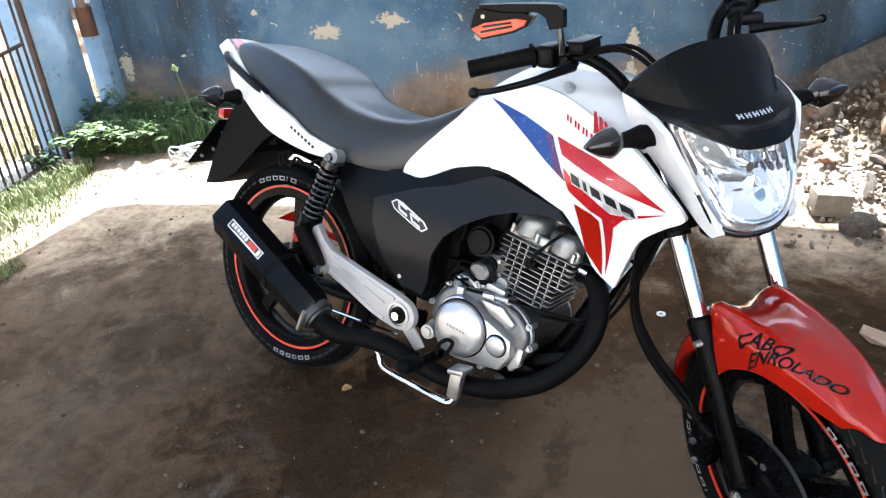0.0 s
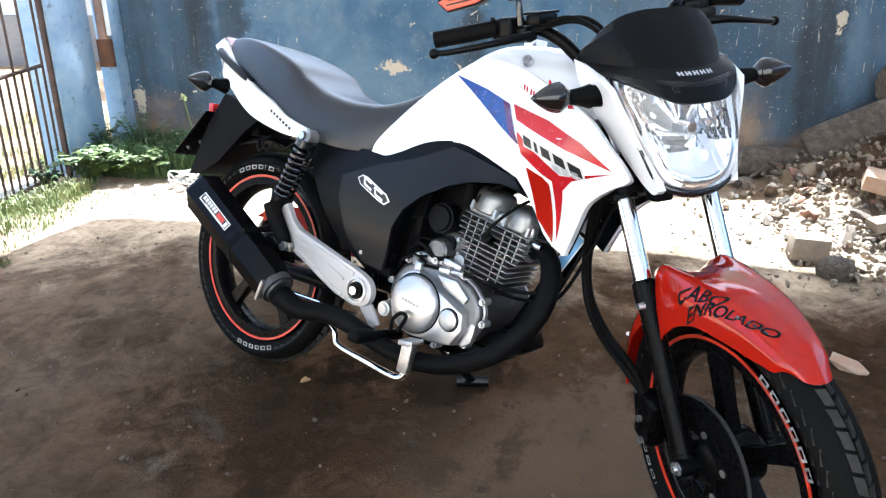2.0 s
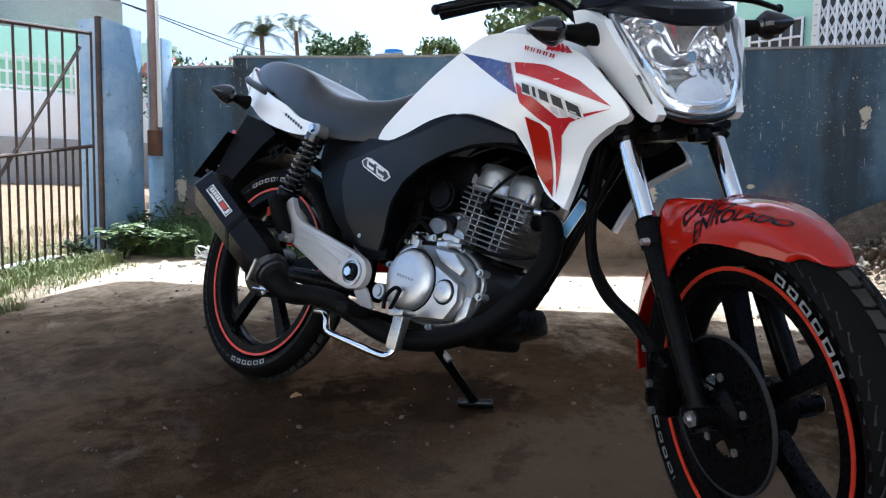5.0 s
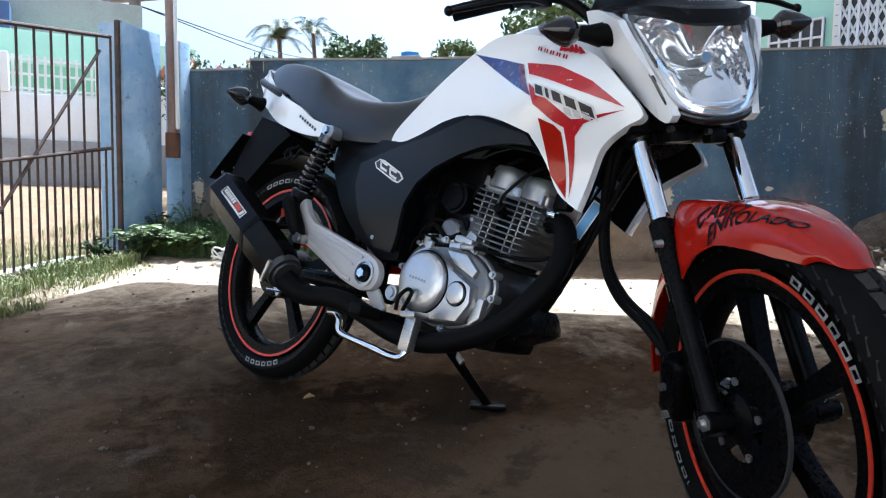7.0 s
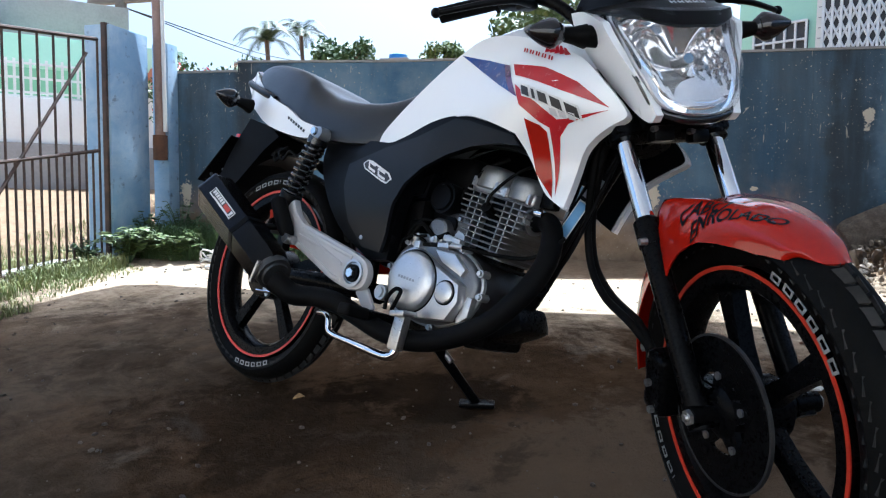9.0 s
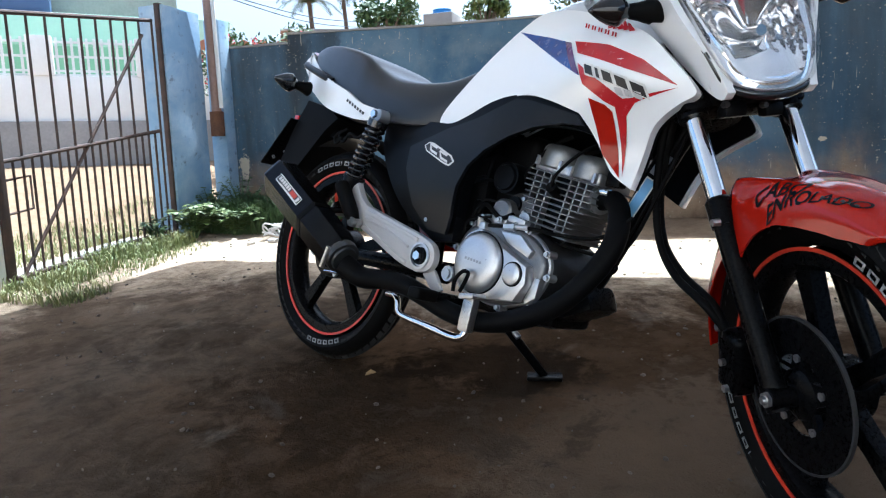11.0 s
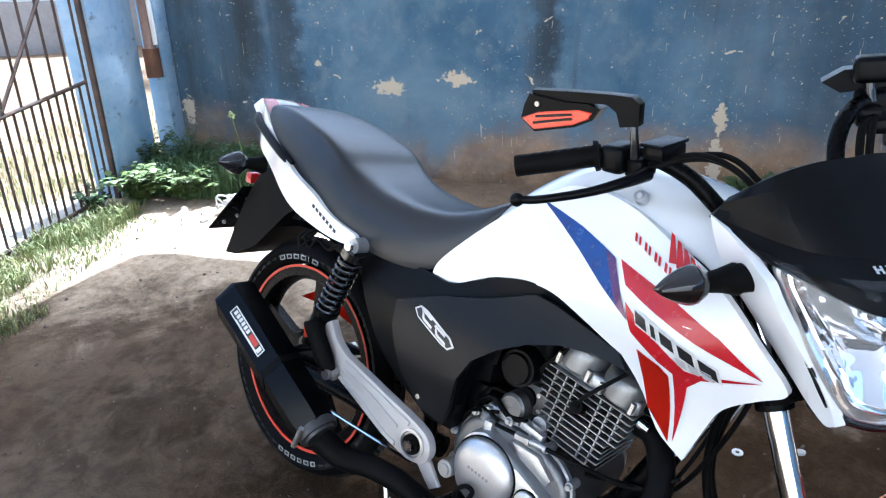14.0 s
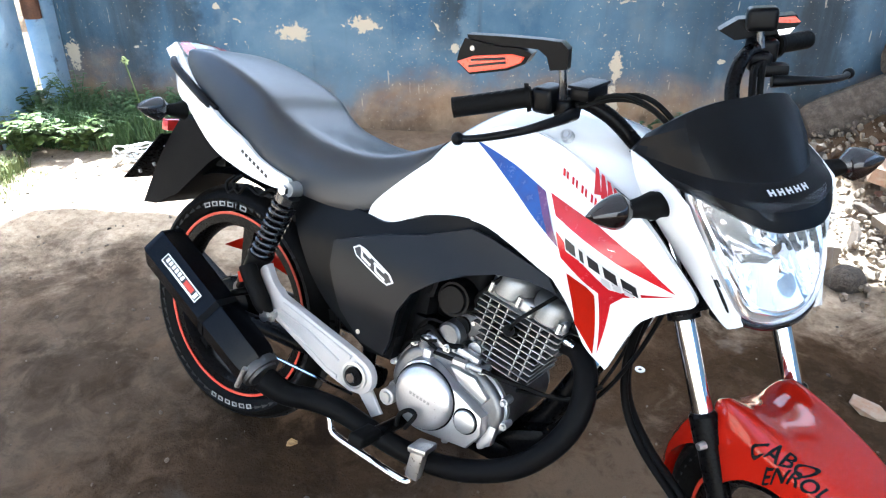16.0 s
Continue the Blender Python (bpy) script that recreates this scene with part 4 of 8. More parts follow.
def tread_blocks(bm, R, w, count, skew):
    for i in range(count):
        a0 = 2 * math.pi * i / count
        for s in (-1, 1):
            quad = []
            for (da, ty) in ((0.0, 0.07), (0.8, 0.09), (1.2 + skew, 0.86), (0.4 + skew, 0.92)):
                quad.append((a0 + da * 2 * math.pi / count + (0.5 * 2 * math.pi / count if s > 0 else 0), ty * w * s))
            lo, hi = [], []
            for a, y in quad:
                k = min(1.0, abs(y) / w)
                base = R - 0.010 - 0.036 * k ** 2.6
                for lst, rr in ((lo, base - 0.006), (hi, base + 0.0125)):
                    lst.append(bm.verts.new((rr * math.cos(a), y * 0.98, rr * math.sin(a))))
            bm.faces.new(hi)
            for j in range(4):
                bm.faces.new((lo[j], lo[(j + 1) % 4], hi[(j + 1) % 4], hi[j]))


def letter_blocks(bm, r, y, a0, word, h=0.017, gap=0.006, flip=1):
    """Plain hollow boxes round a sidewall."""
    a = a0
    for wd in word:
        t = min(0.3, 0.0045 / wd)
        bars = [(0.0, t, 0.0, 1.0)] if wd < 0.012 else [(0.0, t, 0.0, 1.0), (1 - t, 1.0, 0.0, 1.0), (t, 1 - t, 0.0, 0.26), (t, 1 - t, 0.74, 1.0)]
        for lo, hi, z0, z1 in bars:
            vs = [bm.verts.new((q * math.cos(a + flip * wd * k / r), y, q * math.sin(a + flip * wd * k / r))) for q, k in ((r + h * z0, lo), (r + h * z0, hi), (r + h * z1, hi), (r + h * z1, lo))]
            bm.faces.new(vs)
        a += flip * (wd + gap) / r


def rim_mesh(r, w):
    prof = [(r - 0.028, -w * 0.55), (r - 0.018, -w), (r + 0.004, -w), (r + 0.006, -w * 0.8), (r - 0.006, -w * 0.6), (r - 0.006, w * 0.6), (r + 0.006, w * 0.8), (r + 0.004, w), (r - 0.018, w), (r - 0.028, w * 0.55), (r - 0.03, 0)]
    return lathe(prof, None, 64, True)


def spoke_mesh(r0, r1, n, phase, width, th):
    bm = bmesh.new()
    for i in range(n):
        a = phase + 2 * math.pi * i / n
        m = Matrix.Rotation(-a, 4, "Y")
        # a Y-shaped cast spoke
        outline = [(r0 * 0.6, -width * 0.6), (r1 * 0.5, -width * 0.42), (r1, -width * 0.62), (r1, width * 0.62), (r1 * 0.5, width * 0.42), (r0 * 0.6, width * 0.6)]
        add_plate(bm, outline, -th, th, 0.004, 2, m)
    return bm


def wheel(name, parent, axle, R, ring, w, m, spokes, phase, drum, words, tread, label):
    at = m @ Matrix.Translation(axle)
    rim_r = ring - 0.008
    root = part(name, turned(rim_mesh(rim_r, w * 0.62), at), BLACK_METAL, parent, label)
    part("tyre", turned(tyre_mesh(R, rim_r + 0.002, w), at), RUBBER, root)
    bm = bmesh.new()
    tread_blocks(bm, R, w, tread, 0.15)
    part("tread", turned(bm, at), TREAD, root, smooth=False)
    bm = bmesh.new()
    for s in (-1, 1):
        add_lathe(bm, [(ring - 0.005, s * (w * 0.62 + 0.0035)), (ring + 0.0015, s * (w * 0.62 + 0.0045)), (ring + 0.0015, s * (w * 0.62 + 0.002)), (ring - 0.005, s * (w * 0.62 + 0.001))], None, 72, True)
    part("rim_stripe", turned(bm, at), RED_STRIPE, root, "orange-red stripe")
    part("spokes", turned(spoke_mesh(0.05, rim_r - 0.02, spokes, phase, 0.03, 0.014), at), BLACK_METAL, root)
    part("hub", turned(lathe([(0.001, -0.05), (0.03, -0.05), (0.034, -0.03), (drum, -0.028), (drum, 0.03), (0.034, 0.034), (0.03, 0.05), (0.001, 0.05)], None, 40), at), BLACK_METAL, root)
    for a0, word, fl in words:
        bm = bmesh.new()
        letter_blocks(bm, ring + 0.016, -w * 0.985, a0, word, 0.0125, 0.007, fl)
        part("lettering", turned(bm, at), WORN_WHITE, root, "white block lettering")
    return root


I4 = Matrix.Identity(4)
REAR_WORDS = [(radians(-97), [0.018, 0.018, 0.019, 0.018, 0.02, 0.018], 1), (radians(118), [0.021, 0.02, 0.02, 0.021, 0.008, 0.022], -1)]
FRONT_WORDS = [(radians(66), [0.02, 0.02, 0.021, 0.02, 0.022, 0.02], -1), (radians(-171), [0.021, 0.008, 0.021, 0.02, 0.02, 0.02, 0.008], 1)]
rear_wheel = wheel("rear_wheel", bike, (-0.02, -0.018, 0.302), 0.305, 0.238, 0.05, I4, 5, 0.3, 0.075, REAR_WORDS, 60, "black rear wheel with orange-red rim stripe")
front_wheel = wheel("front_wheel", bike, (1.338, 0, 0.288), 0.298, 0.222, 0.046, STEER, 5, 0.62, 0.05, FRONT_WORDS, 60, "black front wheel with orange-red rim stripe")


# ---- bodywork ----
def side_w(x, z):
    """Half width of the tank shrouds: they swell towards the front."""
    return 0.118 + 0.085 * math.exp(-((x - 0.90) / 0.2) ** 2 - ((z - 0.765) / 0.11) ** 2)


def tail_w(x, z):
    return 0.028 + 0.06 * smooth01(-0.36, -0.22, x) + 0.062 * smooth01(-0.25, 0.02, x)


def panel_w(x, z):
    return 0.108 + 0.02 * max(0.0, min(1.0, (x - 0.3) / 0.3)) + 0.022 * smooth01(0.71, 0.58, z) - 0.02 * smooth01(0.52, 0.38, z)


def curve_outline(points, n=5):
    """Rounds an x-z outline; a point given as (x, z, 0) stays a corner."""
    runs, cur = [], []
    k = len(points)
    start = next((i for i, p in enumerate(points) if len(p) == 3), None)
    if start is None:
        return [(p.x, p.z) for p in spline([(x, 0, z) for x, z in points], n, True)]
    order = [points[(start + i) % k] for i in range(k + 1)]
    for p in order:
        cur.append((p[0], 0, p[1]))
        if len(p) == 3 and len(cur) > 1:
            runs.append(cur)
            cur = [cur[-1]]
    out = []
    for r in runs:
        s = spline(r, n) if len(r) > 2 else [Vector(q) for q in r]
        out += [(q.x, q.z) for q in s[:-1]]
    return out


def shell(outline, wfun, lift=0.0, thick=0.006, side=-1, cell=0.03, m=None, raised=0.0, rim=0.0):
    """A moulded panel: the outline filled with small faces, bent to the half width wfun, with its edge turned in."""
    bm = bmesh.new()
    face = bm.faces.new([bm.verts.new((x, 0, z)) for x, z in outline])
    if raised:
        bmesh.ops.inset_region(bm, faces=[face], thickness=rim, use_even_offset=True)
        for v in face.verts:
            v.co.y = raised
    bmesh.ops.triangulate(bm, faces=bm.faces[:])
    xs, zs = [p[0] for p in outline], [p[1] for p in outline]
    for lo, hi, nrm in ((min(xs), max(xs), (1, 0, 0)), (min(zs), max(zs), (0, 0, 1))):
        q = math.floor(lo / cell) * cell + cell
        while q < hi:
            g = bm.verts[:] + bm.edges[:] + bm.faces[:]
            bmesh.ops.bisect_plane(bm, geom=g, plane_co=(q * nrm[0], 0, q * nrm[2]), plane_no=nrm)
            q += cell
    bmesh.ops.remove_doubles(bm, verts=bm.verts, dist=1e-5)
    for v in bm.verts:
        v.co.y = side * (wfun(v.co.x, v.co.z) + lift + v.co.y)
    if thick:
        ex = bmesh.ops.extrude_face_region(bm, geom=bm.faces[:])["geom"]
        bmesh.ops.translate(bm, vec=(0, -side * thick, 0), verts=[v for v in ex if isinstance(v, bmesh.types.BMVert)])
    if m is not None:
        bmesh.ops.transform(bm, matrix=m, verts=bm.verts)
    return bm


COVER = curve_outline([(0.395, 0.662, 0), (0.412, 0.705), (0.508, 0.80), (0.605, 0.876), (0.67, 0.908), (0.76, 0.9), (0.86, 0.862), (0.95, 0.82), (1.015, 0.762), (1.045, 0.728), (1.046, 0.713), (1.02, 0.697), (0.985, 0.67), (0.965, 0.64), (0.935, 0.549, 0), (0.888, 0.58), (0.851, 0.643), (0.82, 0.683, 0), (0.73, 0.714), (0.65, 0.729), (0.545, 0.712), (0.46, 0.67), (0.42, 0.655)])
for s, lab in ((-1, "glossy white side cover"), (1, "glossy white side cover")):
    part("side_cover", shell(COVER, side_w, 0.0, 0.02, s, 0.022), WHITE_PAINT, bike, lab, angle=55)

for s in (-1, 1):
    part("cover_liner", shell([(0.75 + (x - 0.75) * 0.992, 0.75 + (z - 0.75) * 0.992) for x, z in COVER], side_w, -0.03, 0.004, s, 0.022), BLACK_PLASTIC, bike, "black inner liner")

# fuel tank: closes the top between the covers
TANK = [(0.43, 0.78, 0.085), (0.5, 0.848, 0.096), (0.57, 0.904, 0.106), (0.64, 0.944, 0.114), (0.7, 0.959, 0.12), (0.78, 0.959, 0.13), (0.86, 0.944, 0.137), (0.93, 0.91, 0.132), (0.985, 0.86, 0.115), (1.02, 0.8, 0.09)]


def tank_mesh():
    bm = bmesh.new()
    rings = []
    for p in spline([(x, w, z) for x, z, w in TANK], 4):
        ring = []
        for k in range(25):
            a = math.pi * (k / 24)
            c, s = math.cos(a), math.sin(a)
            y = p.y * math.copysign(abs(c) ** 0.62, c)
            deep = 0.16 - 0.12 * smooth01(0.86, 1.0, p.x)
            ring.append((p.x + 0.01 * s, y, p.z - deep + deep * abs(s) ** 0.7))
        rings.append(ring)
    skin(bm, rings, True, True)
    return bm


part("fuel_tank", tank_mesh(), SILVER_PAINT, bike, "silver-white painted tank top")
bm = bmesh.new()
add_cyl(bm, (0.72, 0, 0.95), (0.72, 0, 0.971), 0.034, 0.03, 28)
add_cyl(bm, (0.72, 0, 0.971), (0.72, 0, 0.976), 0.024, 0.02, 24)
part("fuel_cap", bm, CHROME, bike, "chrome fuel cap")
for s in (-1, 1):
    bm = cyl((0.775, s * 0.118, 0.912), (0.775, s * 0.13, 0.917), 0.011, 0.010, 18)
    add_cyl(bm, (0.775, s * 0.13, 0.917), (0.775, s * 0.132, 0.9175), 0.006, 0.005, 12)
    part("tank_screw", bm, CAST_ALLOY, bike)


# graphics on the covers, slightly proud
def decal(name, pts, material, s=-1, wfun=side_w, lift=0.0015, label="", cell=0.03):
    return part(name, shell(pts, wfun, lift, 0.0, s, cell), material, bike, label, angle=60)


for s in (-1, 1):
    decal("blue_stripe", [(0.606, 0.872), (0.70, 0.848), (0.775, 0.823), (0.803, 0.785), (0.828, 0.746), (0.76, 0.782), (0.69, 0.822)], BLUE_DECAL, s, label="blue stripe on the cover")
    decal("purple_stripe", [(0.755, 0.829), (0.777, 0.822), (0.829, 0.747), (0.806, 0.758)], PURPLE_DECAL, s, lift=0.0024, label="purple end of the stripe")
    decal("red_stripe", [(0.786, 0.824), (0.885, 0.80), (0.96, 0.768), (1.02, 0.727), (0.93, 0.752), (0.81, 0.793)], RED_DECAL, s, label="dark red stripe on the cover")
    decal("red_wedge", [(0.818, 0.772), (0.922, 0.7035), (0.938, 0.7045), (1.02, 0.7235), (0.945, 0.697), (0.926, 0.676), (0.9155, 0.5705), (0.913, 0.668), (0.905, 0.69), (0.883, 0.70), (0.836, 0.731)], RED_DECAL, s, label="red arrow graphic")
    decal("red_arrow", [(0.848, 0.707), (0.884, 0.6945), (0.8985, 0.683), (0.909, 0.568), (0.868, 0.612)], RED_PAINT, s, label="bright red arrow graphic")
    # model name in plain slanted blocks: silver edge under black strokes
    x, z = 0.838, 0.758
    for wide in (0.021, 0.009, 0.021, 0.023, 0.026):
        d = wide * 0.35
        decal("name_edge", [(x - 0.003, z + 0.0125), (x + wide + 0.002, z + 0.0125 - d), (x + wide + 0.0105, z - 0.0125 - d), (x + 0.0055, z - 0.0125)], WHITE_DECAL, s, lift=0.0024)
        decal("name_bar", [(x + 0.0002, z + 0.0088), (x + wide - 0.001, z + 0.0088 - d), (x + wide + 0.005, z - 0.009 - d), (x + 0.0062, z - 0.009)], BLACK_DECAL, s, lift=0.0032)
        x, z = x + wide + 0.0065, z - d - 0.0023
    for i in range(3):
        x, z = 0.908 + 0.018 * i, 0.715 - 0.003 * i
        decal("number_block", [(x, z + 0.007), (x + 0.014, z + 0.004), (x + 0.018, z - 0.008), (x + 0.004, z - 0.005)], SILVER_DECAL, s, lift=0.0032)


for s in (-1, 1):
    # maker's wing and word in plain red shapes
    for i in range(5):
        x, z = 0.842 + 0.0135 * i, 0.868 - 0.0035 * i
        decal("badge_feather", [(x, z + 0.012 - 0.004 * i), (x + 0.007, z + 0.009 - 0.004 * i), (x + 0.028, z - 0.026), (x + 0.016, z - 0.027)], RED_DECAL, s, lift=0.002)
    for i in range(5):
        x, z = 0.79 + 0.021 * i, 0.862 - 0.0085 * i
        decal("badge_block", [(x, z + 0.004), (x + 0.005, z + 0.002), (x + 0.0095, z - 0.0095), (x + 0.0045, z - 0.0075)], RED_DECAL, s, lift=0.002)
        decal("badge_block", [(x + 0.0085, z + 0.0005), (x + 0.013, z - 0.0012), (x + 0.0175, z - 0.0125), (x + 0.013, z - 0.011)], RED_DECAL, s, lift=0.002)

# black side panel with the oval badge
PANEL = curve_outline([(0.20, 0.688, 0), (0.393, 0.672), (0.46, 0.672), (0.56, 0.716), (0.65, 0.731), (0.73, 0.714), (0.822, 0.682, 0), (0.848, 0.645, 0), (0.79, 0.66), (0.70, 0.664), (0.612, 0.635), (0.572, 0.60), (0.552, 0.56), (0.53, 0.47), (0.515, 0.395, 0), (0.45, 0.388, 0), (0.35, 0.44), (0.295, 0.49), (0.245, 0.56), (0.215, 0.62)])
FACE = [(0.348, 0.605), (0.348, 0.55), (0.388, 0.465), (0.445, 0.413), (0.508, 0.408), (0.523, 0.45), (0.535, 0.52), (0.56, 0.565), (0.605, 0.603), (0.66, 0.635), (0.715, 0.655), (0.78, 0.664), (0.832, 0.66), (0.81, 0.682), (0.69, 0.713), (0.65, 0.718), (0.55, 0.676), (0.46, 0.65)]
for s in (-1, 1):
    part("side_panel", shell(PANEL, panel_w, 0.003, 0.03, s, 0.03), BLACK_PLASTIC, bike, "matt black side panel", angle=50)
    part("panel_face", shell(FACE, panel_w, 0.004, 0.01, s, 0.03, None, 0.018, 0.018), SATIN_PLASTIC, bike, "raised black panel face", angle=18)
    decal("badge_rim", [(0.4020, 0.6080), (0.4160, 0.6170), (0.4350, 0.6140), (0.5050, 0.5860), (0.5180, 0.5720), (0.5020, 0.5610), (0.4820, 0.5660), (0.4140, 0.5940)], WHITE_DECAL, s, panel_w, 0.0235, "white rimmed oval badge")
    decal("badge_field", [(0.4070, 0.6075), (0.4170, 0.6135), (0.4340, 0.6100), (0.5020, 0.5830), (0.5120, 0.5720), (0.5010, 0.5650), (0.4830, 0.5700), (0.4160, 0.5965)], RED_DECAL if s > 0 else BLACK_DECAL, s, panel_w, 0.0243)
    for x, z in ((0.4220, 0.6050), (0.4620, 0.5880)):
        decal("badge_stroke", [(x, z + 0.005), (x + 0.03, z - 0.006), (x + 0.032, z - 0.001), (x + 0.002, z + 0.0095)], WHITE_DECAL, s, panel_w, 0.0251)
        decal("badge_stroke", [(x + 0.002, z + 0.004), (x + 0.008, z + 0.001), (x + 0.014, z - 0.012), (x + 0.006, z - 0.009)], WHITE_DECAL, s, panel_w, 0.0251)
        decal("badge_stroke", [(x + 0.008, z - 0.011), (x + 0.034, z - 0.021), (x + 0.034, z - 0.015), (x + 0.01, z - 0.006)], WHITE_DECAL, s, panel_w, 0.0251)
    part("panel_screw", cyl((0.44, s * 0.12, 0.435), (0.44, s * 0.15, 0.435), 0.0055, 0.005, 14), STEEL, bike)

# seat: one long moulded cushion, stepped between rider and pillion
SEAT = [(-0.262, 0.874, 0.04, 0.846), (-0.24, 0.9, 0.075, 0.842), (-0.17, 0.91, 0.098, 0.822), (-0.09, 0.903, 0.114, 0.79), (-0.01, 0.886, 0.126, 0.752), (0.05, 0.868, 0.132, 0.722), (0.09, 0.85, 0.135, 0.705), (0.125, 0.826, 0.136, 0.692), (0.18, 0.804, 0.136, 0.675), (0.25, 0.79, 0.132, 0.667), (0.32, 0.785, 0.124, 0.664), (0.38, 0.79, 0.11, 0.672), (0.43, 0.806, 0.094, 0.705), (0.475, 0.826, 0.08, 0.765), (0.505, 0.842, 0.06, 0.82)]


def seat_mesh():
    bm = bmesh.new()
    rings = []
    top = spline([(x, w, z) for x, z, w, b in SEAT], 4)
    low = spline([(x, w, b) for x, z, w, b in SEAT], 4)
    for p, q in zip(top, low):
        h, w = p.z - q.z, p.y
        soft = smooth01(0.08, 0.2, p.x)
        # broad flat top with a crisp shoulder behind, softer under the rider, flank that flares down
        hard = [(1.05, 0.0), (1.07, 0.15), (1.06, 0.4), (1.03, 0.62), (0.985, 0.8), (0.93, 0.93), (0.82, 0.985), (0.5, 1.0), (0.0, 1.005)]
        round_ = [(1.04, 0.0), (1.06, 0.12), (1.06, 0.38), (1.02, 0.6), (0.94, 0.78), (0.82, 0.91), (0.64, 0.975), (0.36, 0.99), (0.0, 0.985)]
        prof = [(a + (c - a) * soft, b + (d - b) * soft) for (a, b), (c, d) in zip(hard, round_)]
        pts = spline([(a * w, 0, q.z + b * h) for a, b in prof], 3)
        right = [(p.x, -v.x, v.z) for v in pts]
        left = [(p.x, v.x, v.z) for v in pts[-2::-1]]
        rings.append(right + left)
    skin(bm, rings, True, True)
    return bm


part("seat", seat_mesh(), SEAT_VINYL, bike, "dark grey vinyl seat", angle=70)

# tail cowl
TAIL = curve_outline([(-0.378, 0.884, 0), (-0.33, 0.907), (-0.25, 0.893, 0), (-0.17, 0.838), (-0.06, 0.79), (0.05, 0.75), (0.12, 0.716), (0.205, 0.695, 0), (0.215, 0.675), (0.16, 0.668), (0.08, 0.676), (-0.021, 0.7), (-0.12, 0.734), (-0.2, 0.77), (-0.287, 0.812), (-0.345, 0.85)])
for s in (-1, 1):
    part("tail_cowl", shell(TAIL, tail_w, 0.004, 0.012, s, 0.025), WHITE_PAINT, bike, "white tail cowl", angle=55)
    for i in range(7):
        x, z = 0.062 + 0.0128 * i, 0.7225 - 0.0058 * i
        decal("tail_word", [(x, z + 0.0045), (x + 0.0085, z + 0.001), (x + 0.0065, z - 0.0065), (x - 0.002, z - 0.003)], BLACK_DECAL, s, tail_w, 0.0055)
def tail_top_point(t, v):
    """t: 0 at the tip to 1 under the seat; v: -1 to 1 across."""
    x = -0.378 + 0.17 * t
    w = 0.026 + 0.062 * smooth01(0.0, 0.9, t)
    return Vector((x, v * w, 0.887 + 0.026 * math.sin(math.pi * min(1.0, t * 1.1)) - 0.002 * t - 0.006 * v * v))


bm = bmesh.new()
skin(bm, [[tail_top_point(i / 10, -1 + k / 6) for k in range(13)] for i in range(11)], False, False)
bmesh.ops.solidify(bm, geom=bm.faces[:], thickness=0.008)
tail_top = part("tail_top", bm, WHITE_PAINT, bike, "white tail top with a dark red flash")
for s in (-1, 1):
    bm = bmesh.new()
    vs = [[bm.verts.new(tail_top_point(i / 10, s * q) + Vector((0, 0, 0.0025))) for q in (0.42 + 0.1 * i / 10, 0.95)] for i in range(1, 11)]
    for a, b in zip(vs, vs[1:]):
        bm.faces.new((a[0], a[1], b[1], b[0]))
    part("tail_flash", bm, RED_DECAL, tail_top, "dark red flash")
bm = box((-0.352, -0.024, 0.838), (-0.31, 0.024, 0.878), 0.01, 3)
part("tail_light", bm, RED_LENS, bike, "red tail light")
for s in (-1, 1):
    bm = tube([(-0.295, s * 0.07, 0.868), (-0.265, s * 0.088, 0.855), (-0.19, s * 0.108, 0.83), (-0.11, s * 0.124, 0.804), (-0.055, s * 0.128, 0.786)], [0.008, 0.010, 0.010, 0.011, 0.010], 10)
    part("grab_rail", bm, BLACK_PLASTIC, bike, "black grab rail")

part("tail_reflector", box((-0.352, -0.05, 0.68), (-0.328, 0.05, 0.71), 0.005, 2), RED_LENS, bike, "amber-red reflector under the tail")

# rear mudguard, plate bracket and plate seen from behind
bm = bmesh.new()
skin(bm, [[(-0.22 + 0.0 * k, y, 0.80), (-0.16, y, 0.70), (-0.12, y, 0.64), (-0.09, y, 0.645), (-0.10, y, 0.72), (-0.16, y, 0.82)] for k, y in enumerate((-0.06, -0.03, 0.03, 0.06))], True, True)
part("mudguard_mount", bm, BLACK_PLASTIC, bike)
GUARD = curve_outline([(-0.225, 0.745, 0), (-0.12, 0.72), (-0.06, 0.69, 0), (-0.115, 0.652, 0), (-0.224, 0.543, 0), (-0.305, 0.496, 0), (-0.352, 0.488, 0), (-0.29, 0.64)])
part("mudguard", plate(GUARD[::-1], -0.088, 0.088, 0.006, 2), MATT_BLACK, bike, "black rear mudguard")
plate_m = Matrix.Translation((-0.342, -0.01, 0.612)) @ Matrix.Rotation(radians(43), 4, "Y")
bm = bmesh.new()
add_box(bm, (0.004, 0.2, 0.2), plate_m, 0.0015)
part("number_plate", bm, BLACK_METAL, bike, "dark back of the number plate")
bm = bmesh.new()
add_box(bm, (0.006, 0.05, 0.09), plate_m @ Matrix.Translation((0.006, 0.0, 0.02)), 0.002)
part("plate_bracket", bm, BLACK_PLASTIC, bike)
for dy, dz in ((-0.06, 0.05), (-0.05, -0.03), (-0.075, -0.06), (0.04, 0.05)):
    bm = bmesh.new()
    add_cyl(bm, (0, 0, 0), (0.008, 0, 0), 0.005, 0.004, 10)
    part("plate_screw", turned(bm, plate_m @ Matrix.Translation((0.003, dy, dz))), STEEL, bike)


